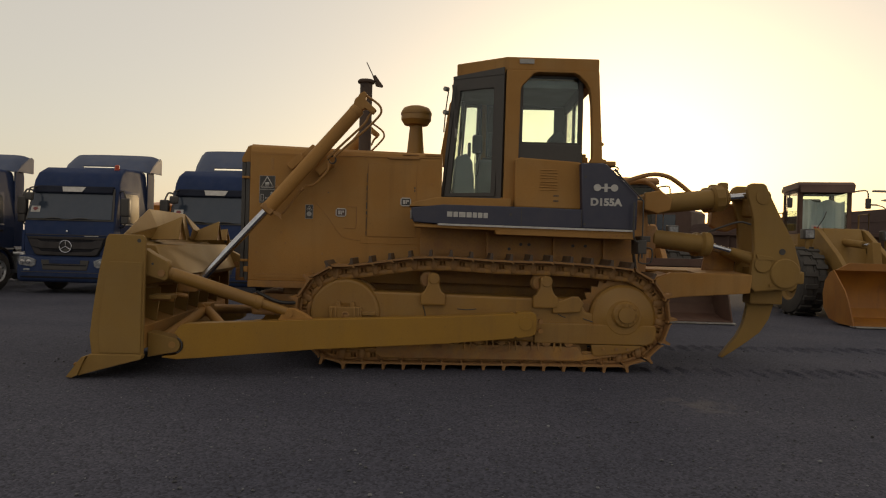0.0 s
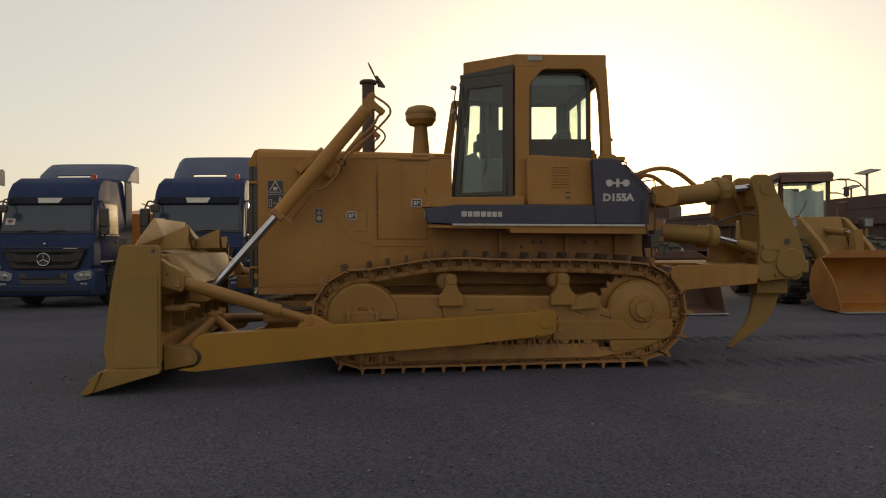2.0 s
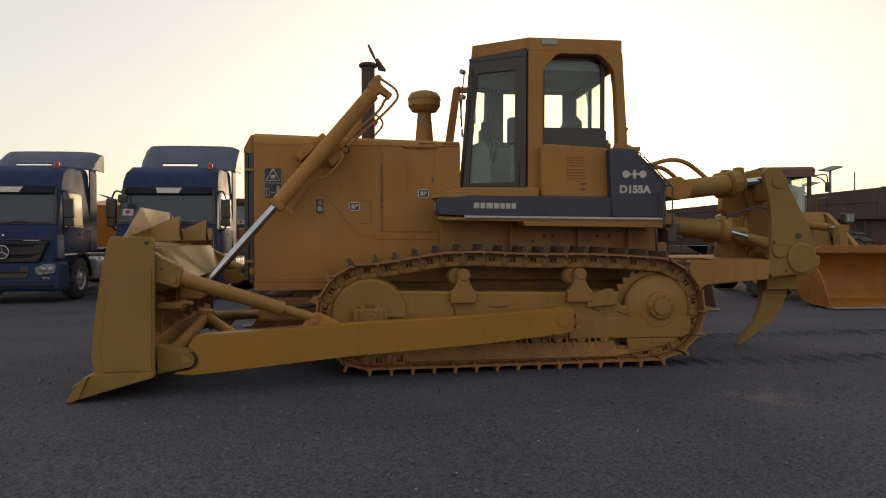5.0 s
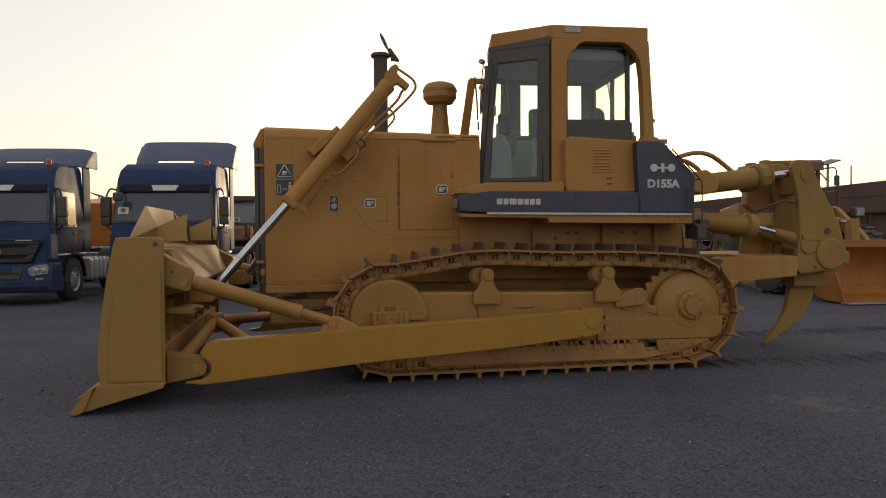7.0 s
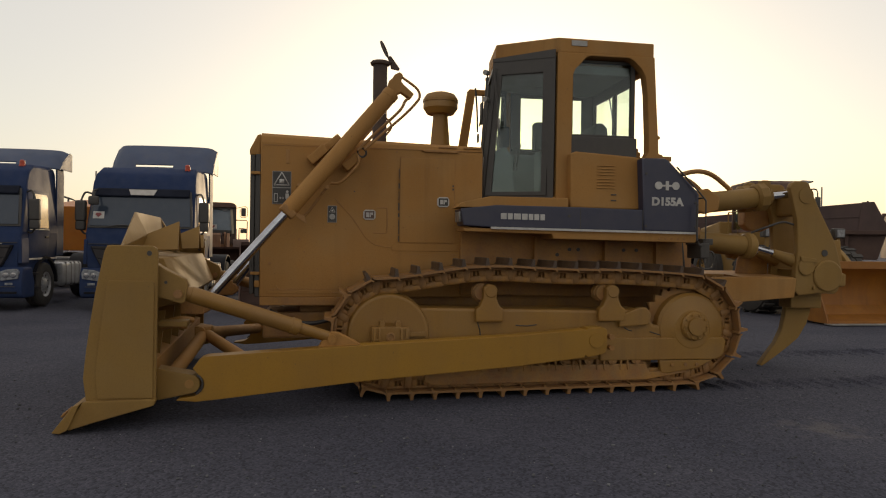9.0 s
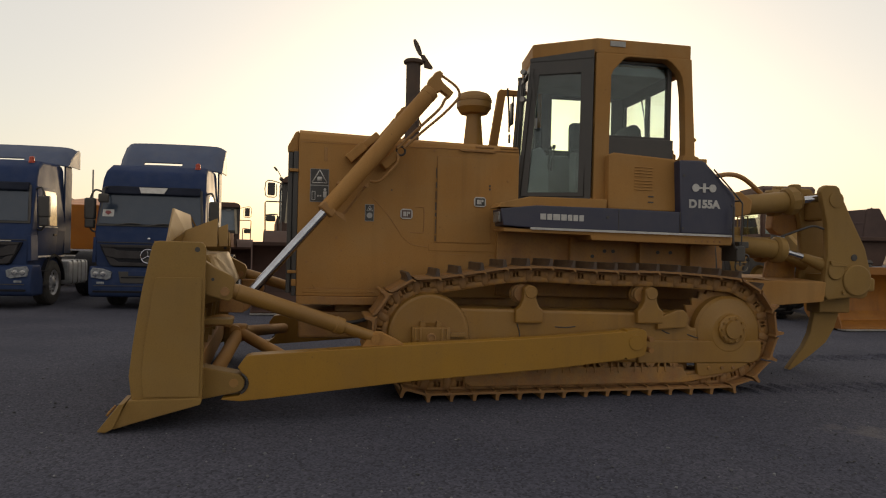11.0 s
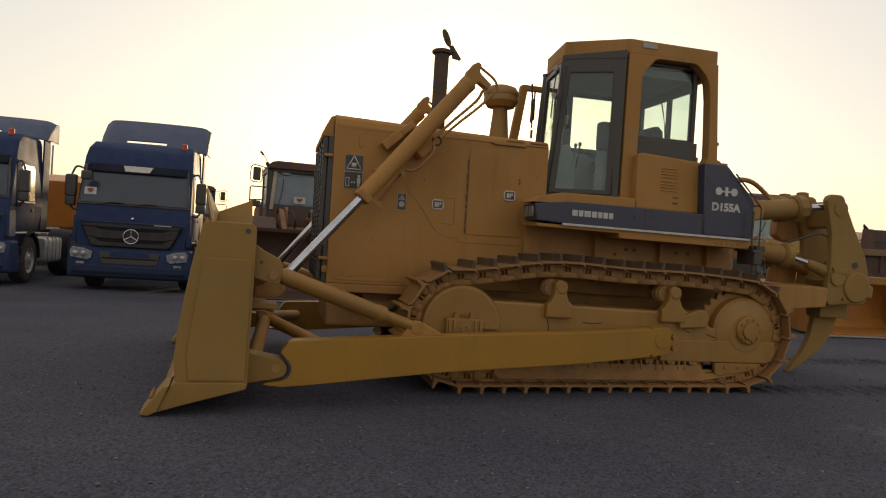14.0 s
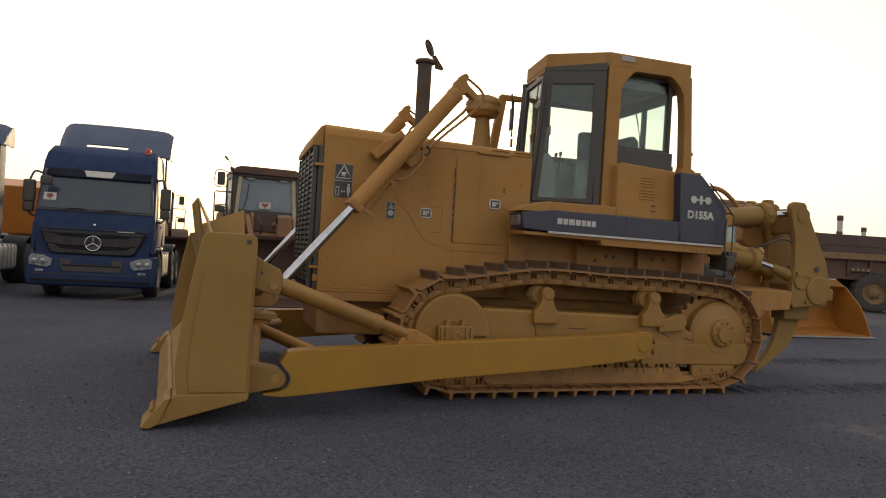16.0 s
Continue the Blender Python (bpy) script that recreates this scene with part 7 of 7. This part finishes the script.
    for i in range(4):
        a, c = Q[i], Q[(i + 1) % 4]
        window(cab, [(a[0], a[1], 2.08), (c[0], c[1], 2.08), (c[0], c[1], 3.11), (a[0], a[1], 3.11)], 0.11, 0.07, BLACK, DUST_SKY_PANE, "cab_window")
    part("dashboard", prism(bm_new(), [(3.86, 2.10), (3.90, 2.32), (4.10, 2.40), (4.22, 2.30), (4.25, 2.10)], -0.66, 0.66, 0.03, axis="x"), BLACK, cab)
    part("header", box(bm_new(), (-0.74, 3.70, 3.03), (0.74, 3.75, 3.11), 0.01), BLACK, cab)
    for s in (-1, 1):
        part("post_strip", slab(bm_new(), ((s * 0.79, 3.725, 2.05), (s * 0.70, 3.725, 2.05), (s * 0.63, 3.725, 3.09), (s * 0.72, 3.725, 3.09)), 0.02, 0.004), CREAM, cab, "pale strip on the post")
        part("cab_lamp", box(bm_new(), (s * 0.42 - 0.10, 3.715, 2.96), (s * 0.42 + 0.10, 3.75, 3.02), 0.01), LENS, cab, "small rectangular lamp over the screen")
        # big mirror in a pale frame
        x = s * 1.15
        mr = part("mirror", box(bm_new(), (x - 0.095, 3.66, 2.76), (x + 0.095, 3.74, 3.10), 0.05, 3), BLACK, cab, "dark mirror in a pale tube frame")
        part("mirror_frame", pipe(bm_new(), [(s * 0.88, 3.72, 3.08), (x, 3.69, 3.15), (x + s * 0.145, 3.69, 3.10), (x + s * 0.145, 3.69, 2.76), (x, 3.69, 2.72), (x - s * 0.13, 3.69, 2.75), (x - s * 0.13, 3.70, 3.06)], 0.014, 8, 2), CREAM, mr)
        # rails beside the cab
        b = pipe(bm_new(), [(s * 1.28, 3.66, 1.58), (s * 1.30, 3.66, 2.56), (s * 1.27, 3.66, 2.60), (s * 0.86, 3.66, 2.60)], 0.018, 8, 1)
        part("handrail", b, BLACK, cab)
        part("handrail", pipe(bm_new(), [(s * 0.98, 3.66, 1.6), (s * 0.98, 3.66, 2.20), (s * 1.03, 3.66, 2.27), (s * 1.29, 3.66, 2.24)], 0.018, 8, 2), BLACK, cab)
        part("fender_lamp", box(bm_new(), (s * 1.15 - 0.12, 3.58, 2.08), (s * 1.15 + 0.12, 3.70, 2.24), 0.03), BLACK, cab)
        for k in range(3):
            part("ladder_step", box(bm_new(), (s * 0.98, 3.7, 0.55 + 0.35 * k), (s * 1.28, 4.1, 0.58 + 0.35 * k)), BLACK, cab)
    sg = part("window_sign", box(bm_new(), (-0.18, 3.715, 2.24), (0.12, 3.725, 2.41), 0.003), WHITE, cab, "small white sign with a red shape")
    part("sign_shape", prism(bm_new(), [(-0.03, 2.265), (0.045, 2.33), (0.055, 2.365), (0.02, 2.385), (-0.03, 2.365), (-0.08, 2.385), (-0.115, 2.365), (-0.105, 2.33)], 3.708, 3.714), SIGN_RED, sg)
    part("wiper", pipe(bm_new(), [(-0.58, 3.73, 2.12), (-0.50, 3.72, 2.45), (-0.46, 3.72, 2.85)], 0.012, 6), BLACK, cab)
    b = lathe(bm_new(), (-0.90, 3.72, 3.14), (0, 0, 1), [(0.025, 0), (0.025, 0.02), (0.05, 0.03), (0.05, 0.09), (0.03, 0.11), (0, 0.11)], 14)
    lp = part("roof_lamp", b, BLACK, cab)
    part("lamp_stalk", pipe(bm_new(), [(-0.90, 3.72, 3.24), (-0.96, 3.72, 3.36), (-1.02, 3.72, 3.44)], 0.012, 6), CREAM, lp)
    part("lamp_head", rod(bm_new(), (-1.01, 3.72, 3.42), (-1.09, 3.72, 3.51), 0.028, seg=10), BLACK, lp)
    st = part("seat", box(bm_new(), (-0.25, 4.5, 2.0), (0.25, 5.0, 2.45), 0.05), GREY_SEAT, cab)
    part("backrest", box(bm_new(), (-0.24, 4.9, 2.45), (0.24, 5.02, 2.95), 0.05), GREY_SEAT, st)
    part("steering_wheel", pipe(bm_new(), [(0.22 * math.cos(a), 4.22 + 0.08 * math.sin(a), 2.52 + 0.18 * math.sin(a)) for a in [2 * math.pi * k / 16 for k in range(17)]], 0.018, 6, 0), BLACK, cab)
    part("exhaust_pipe", lathe(bm_new(), (0.35, 6.2, 2.2), (0, 0, 1), [(0.06, 0), (0.06, 0.7), (0.05, 0.72), (0, 0.72)], 16), SOOT, ld)
    return ld


loader_far = build_big_loader(pose(-1.95, 16.85, 0, 0, 0, 6), "rust-brown wheel loader with high dark bucket and dusty, sky-toned cab glass")
copy_thing(loader_far, pose(-5.4, 24.5, 0, 0, 0, 8) @ Matrix.Scale(0.9, 4))
copy_thing(loader_far, pose(1.2, 19.5, 0, 0, 0, 5))


# ---- dump trucks and bodies in the rear row ----
def build_dumper(m, label, body, bed):
    """A dump truck seen from its front-left: cab ahead at y = 0, bed behind."""
    dt = thing("dump_truck", label, "dump truck", m, "parked dump trucks")
    part("dump_bed", prism(bm_new(), [(1.9, 1.25), (6.9, 1.2), (7.2, 2.58), (2.2, 3.06), (1.90, 3.04), (1.75, 2.85)], -1.28, 1.28, 0.03, axis="x"), bed, dt)
    for k in range(6):
        for s in (-1, 1):
            part("bed_rib", box(bm_new(), (s * 1.28, 2.1 + 0.85 * k, 1.22), (s * 1.36, 2.2 + 0.85 * k, 2.6), 0.01), bed, dt)
    for s in (-1, 1):
        part("bed_rail", prism(bm_new(), [(1.85, 1.95), (7.1, 1.72), (7.1, 1.82), (1.85, 2.05)], *sorted((s * 1.26, s * 1.38)), 0.01, axis="x"), bed, dt)
    part("bed_canopy", prism(bm_new(), [(0.6, 2.88), (1.9, 2.80), (1.9, 2.88), (0.6, 2.95)], -1.28, 1.28, 0.02, axis="x"), body, dt)
    cab = part("cab", prism(bm_new(), [(0.0, 0.75), (0.0, 1.65), (0.35, 2.65), (0.6, 2.75), (1.6, 2.75), (1.65, 0.75)], -1.15, 1.15, 0.06, axis="x"), body, dt)
    part("windscreen", slab(bm_new(), ((-1.0, 0.0, 1.72), (1.0, 0.0, 1.72), (0.92, 0.27, 2.55), (-0.92, 0.27, 2.55)), 0.02), SCREEN, cab)
    part("bumper", box(bm_new(), (-1.2, -0.12, 0.45), (1.2, 0.1, 0.80), 0.04), body, dt)
    for s in (-1, 1):
        part("headlamp", box(bm_new(), (s * 0.9 - 0.15, -0.14, 0.52), (s * 0.9 + 0.15, -0.1, 0.72), 0.02), LENS, dt)
        part("chassis_rail", box(bm_new(), (s * 0.4, 0.4, 0.75), (s * 0.5, 7.0, 1.1), 0.01), GRILLE, dt)
        for y in (0.95, 4.4, 5.8):
            wheel(dt, s * 1.0, y, 0.56, 0.5, s, GRILLE)
        b = bm_new()
        pipe(b, [(s * 1.15, 0.2, 2.4), (s * 1.4, 0.0, 2.4), (s * 1.4, 0.0, 1.9)], 0.02, 6, 1)
        box(b, (s * 1.4 - 0.1, -0.05, 1.95), (s * 1.4 + 0.1, 0.03, 2.4), 0.03)
        part("mirror", b, BLACK, dt)
    return dt


dumper = build_dumper(pose(-9.6, 32.0, 0, 0, 0, 180), "orange dump truck behind the blue trucks", ORANGE, ORANGE)


def build_haul_truck(m, label, board, body, rise=0.0, flare=0.5, L=5.2, wheels=(1.15, 2.95), rail=2.165, low=0.1, rail_mat=None):
    """An articulated dump truck, its tail at y = 0: high side boards over a rail, a tapered hopper, big tyres."""
    ht = thing("dump_truck", label, "dump truck", m, "parked dump trucks")
    top0, top1 = 3.05, 3.05 - rise
    hop = part("hopper", prism(bm_new(), [(-flare * 0.8, 2.10), (low, 1.25), (L - 0.5, 1.20), (L, 2.10)], -1.15, 1.15, 0.03, axis="x"), body, ht)
    for s in (-1, 1):
        p = [(-flare, 2.16), (-flare + 0.02, 2.24), (-0.03, top0 - 0.16), (0.03, top0 - 0.06), (0.14, top0), (L - 0.1, top1), (L, top1 - 0.1), (L, 2.16)]
        part("side_board", prism(bm_new(), p, *sorted((s * 1.22, s * 1.28)), 0.015, axis="x"), board, ht)
        part("side_rail", box(bm_new(), (s * 1.20, -flare, 2.04), (s * 1.35, L, rail), 0.02), rail_mat or body, ht)
        part("corner_post", prism(bm_new(), [(-flare - 0.02, 2.02), (-0.04, top0 + 0.01), (0.30, top0 + 0.01), (0.42, 2.02)], *sorted((s * 1.20, s * 1.31)), 0.02, axis="x"), board if flare > 0.3 else body, ht)
        part("board_rail", prism(bm_new(), [(-0.18, 2.60), (L, 2.60 - 0.5 * rise), (L, 2.64 - 0.5 * rise), (-0.16, 2.64)], *sorted((s * 1.27, s * 1.30)), 0.006, axis="x"), board, ht)
        for k in range(int(L / 0.82)):
            y = 0.65 + 0.8 * k
            part("hopper_rib", prism(bm_new(), [(y, 1.40), (y + 0.10, 1.40), (y + 0.10, 2.05), (y, 2.05)], *sorted((s * 1.14, s * 1.24)), 0.01, axis="x"), body, ht)
        part("chassis_rail", box(bm_new(), (s * 0.42, 0.4, 0.82), (s * 0.54, L + 2.6, 1.18), 0.015), GRILLE, ht)
        for y in (*wheels, L + 1.5):
            wheel(ht, s * 1.05, y, 0.76, 0.60, s, TAN, 16)
    part("tail_board", slab(bm_new(), ((-1.22, -flare + 0.05, 2.18), (1.22, -flare + 0.05, 2.18), (1.22, 0.03, top0 - 0.12), (-1.22, 0.03, top0 - 0.12)), 0.05, 0.008), body, ht)
    part("tail_lug", prism(bm_new(), [(0.02, top0 - 0.05), (0.20, top0 - 0.02), (0.16, top0 + 0.05), (0.02, top0 + 0.20), (-0.02, top0 + 0.17)], 1.14, 1.22, 0.01, axis="x"), GRILLE, ht)
    pl = part("hazard_plate", box(bm_new(), (1.16, 1.55, 1.56), (1.25, 2.35, 1.74), 0.008), STICKER_DARK, ht, "dark plate with plain yellow bars")
    for k in range(4):
        part("bar", box(bm_new(), (1.248, 1.62 + 0.18 * k, 1.60), (1.256, 1.72 + 0.18 * k, 1.70)), YELLOW, pl)
    part("axle_frame", box(bm_new(), (-0.75, wheels[0] - 0.3, 0.62), (0.75, wheels[1] + 0.3, 0.90), 0.04), GRILLE, ht)
    part("tail_lamp_bar", box(bm_new(), (-1.1, 0.25, 1.15), (1.1, 0.33, 1.32), 0.015), body, ht)
    cab = part("cab", prism(bm_new(), [(L + 0.12, 1.2), (L + 0.12, 2.9), (L + 0.27, 3.0), (L + 1.7, 3.0), (L + 2.0, 2.1), (L + 3.2, 1.95), (L + 3.25, 1.0)], -0.85, 0.85, 0.05, axis="x"), body, ht)
    for s in (-1, 1):
        part("cab_window", prism(bm_new(), [(L + 0.7, 2.05), (L + 1.75, 2.05), (L + 1.6, 2.8), (L + 0.7, 2.8)], *sorted((s * 0.845, s * 0.865)), axis="x"), SCREEN, cab)
    return ht


build_haul_truck(pose(15.75, 22.0, 0, 0, 0, 53), "rust-brown articulated dump truck with dark side boards", BROWN_DARK, MAROON, 0.62, 0.5, 7.6, (1.0, 2.8), 2.165, -0.15)
build_haul_truck(pose(19.75, 25.65, 0, 0, 0, -118), "tan articulated dump truck with dark side boards and big tyres", BROWN_DARK, BROWN, 0.10, 0.15, 5.2, (2.45, 4.2), 2.29, -0.1, TAN)


# ---- solar street lamps and thin masts against the sky ----
def build_solar_lamp(m):
    sl = thing("solar_street_lamp", "solar street lamp with tilted panel on a thin pole", "street lamp", m, "solar street lamps")
    part("pole", lathe(bm_new(), (0, 0, 0), (0, 0, 1), [(0.10, 0), (0.07, 5.2), (0, 5.2)], 12), STEEL, sl)
    b = bm_new()
    slab(b, ((-0.44, -0.50, 5.06), (0.44, -0.50, 5.32), (0.50, 0.50, 5.46), (-0.38, 0.50, 5.20)), 0.06, 0.01)
    part("panel", b, STICKER_DARK, sl, "dark solar panel")
    b = bm_new()
    pipe(b, [(0, 0, 4.2), (-0.5, 0, 4.7), (-1.1, 0, 4.85)], 0.04, 8)
    box(b, (-1.6, -0.12, 4.80), (-1.0, 0.12, 4.90), 0.02)
    part("lamp_arm", b, STEEL, sl)
    return sl


lamp = build_solar_lamp(pose(24.0, 37.0, 0, 0, 0, 0))
copy_thing(lamp, pose(34.7, 55.0, 0) @ Matrix.Scale(1.12, 4))
copy_thing(lamp, pose(-16.15, 43.5, 0, 0, 0, 180) @ Matrix.Scale(0.74, 4))
pole = thing("lamp_post", "thin bare grey post behind the parked vehicles", "post", pose(28.5, 41.2, 0))
part("shaft", lathe(bm_new(), (0, 0, 0), (0, 0, 1), [(0.07, 0), (0.045, 5.5), (0, 5.52)], 10), STEEL, pole)
part("base_flange", lathe(bm_new(), (0, 0, 0), (0, 0, 1), [(0.18, 0), (0.18, 0.03), (0.08, 0.04)], 12), STEEL, pole)
copy_thing(pole, pose(-16.6, 49.6, 0) @ Matrix.Scale(1.09, 4))


def build_mast(m):
    mt = thing("banded_mast", "far pale mast with brown bands above the rear row", "mast", m, "banded masts")
    part("shaft", lathe(bm_new(), (0, 0, 0), (0, 0, 1), [(0.34, 0), (0.34, 8.4), (0, 8.4)], 16), WHITE, mt)
    for z0, z1 in ((6.0, 6.75), (8.1, 8.75)):
        part("band", lathe(bm_new(), (0, 0, z0), (0, 0, 1), [(0.36, 0), (0.38, 0.05), (0.38, z1 - z0 - 0.05), (0.36, z1 - z0), (0, z1 - z0)], 16), BROWN, mt)
    return mt


mast = build_mast(pose(69.8, 71.7, 0))
copy_thing(mast, pose(74.0, 72.0, 0) @ Matrix.Scale(0.86, 4))


# ---- marks and loose stone on the yard ----
def build_imprints():
    """Grouser marks that the crawler left behind itself: low ridges across two bands."""
    bm = bmesh.new()
    rng = random.Random(4)
    for yc in (CY - 1.02, CY + 1.02):
        x = 2.5
        while x < 13:
            z = 0.024 * (0.75 + 0.4 * rng.random())
            yl = yc + 0.07 * (x - 2.5)
            y0, y1 = yl - 0.29 + rng.uniform(-0.02, 0.02), yl + 0.29 + rng.uniform(-0.02, 0.02)
            w = rng.uniform(0.045, 0.07)
            n = 6
            ridge = []
            for k in range(n + 1):
                y = y0 + (y1 - y0) * k / n
                j = rng.uniform(-0.010, 0.010) - 0.095 * (y - yl)
                ridge.append([bm.verts.new((x + j - w, y, -0.016)), bm.verts.new((x + j, y, z * rng.uniform(0.75, 1.1) if 0 < k < n else -0.013)), bm.verts.new((x + j + w, y, -0.016))])
            for a, b in zip(ridge, ridge[1:]):
                bm.faces.new((a[0], a[1], b[1], b[0])), bm.faces.new((a[1], a[2], b[2], b[1]))
            x += 0.2286
    ob = new("track_marks", finish(bm, "track_marks", GRAVEL, 60))
    return tagged(ob, "grouser marks pressed into the dark gravel", "track marks", kind="stuff")


def build_stones():
    """Loose crushed stone, denser near the walk."""
    rng = random.Random(11)
    base = bmesh.new()
    bmesh.ops.create_icosphere(base, subdivisions=1, radius=1)
    vs = np.array([v.co[:] for v in base.verts])
    fs = [[v.index for v in f.verts] for f in base.faces]
    base.free()
    verts, faces = [], []
    for k in range(9000):
        y = 1.2 + 9.5 * rng.random() ** 1.6
        x = rng.uniform(-1, 1) * (4.0 + 0.9 * y) - 0.6
        r = rng.choice((0.004, 0.005, 0.006, 0.008, 0.011)) * rng.uniform(0.7, 1.3)
        sc = np.array([rng.uniform(0.7, 1.3), rng.uniform(0.7, 1.3), rng.uniform(0.45, 0.8)]) * r
        a = rng.uniform(0, 6.28)
        q = vs * sc * (1 + 0.25 * np.array([[rng.uniform(-1, 1)] for _ in range(len(vs))]))
        q = np.stack([q[:, 0] * math.cos(a) - q[:, 1] * math.sin(a), q[:, 0] * math.sin(a) + q[:, 1] * math.cos(a), q[:, 2]], 1)
        o = len(verts)
        verts.extend((q + np.array([x, y, -0.008 + 0.3 * r])).tolist())
        faces.extend([[i + o for i in f] for f in fs])
    me = bpy.data.meshes.new("loose_stones")
    me.from_pydata(verts, [], faces)
    me.materials.append(STONE)
    ob = new("loose_stones", me)
    return tagged(ob, "loose crushed grey stones on the yard", "gravel", kind="stuff")


def stone_material():
    m = bpy.data.materials.new("crushed_stone")
    m.use_nodes = True
    n, l = m.node_tree.nodes, m.node_tree.links
    g, cr = n.new("ShaderNodeNewGeometry"), n.new("ShaderNodeValToRGB")
    e = cr.color_ramp.elements
    e[0].position, e[0].color = 0.0, (0.05, 0.05, 0.056, 1)
    e[1].position, e[1].color = 1.0, (0.185, 0.190, 0.205, 1)
    e.new(0.75).color = (0.105, 0.108, 0.120, 1)
    l.new(g.outputs["Random Per Island"], cr.inputs[0])
    l.new(cr.outputs[0], n["Principled BSDF"].inputs["Base Color"])
    n["Principled BSDF"].inputs["Roughness"].default_value = 0.9
    return m


STONE = stone_material()
build_imprints()
build_stones()
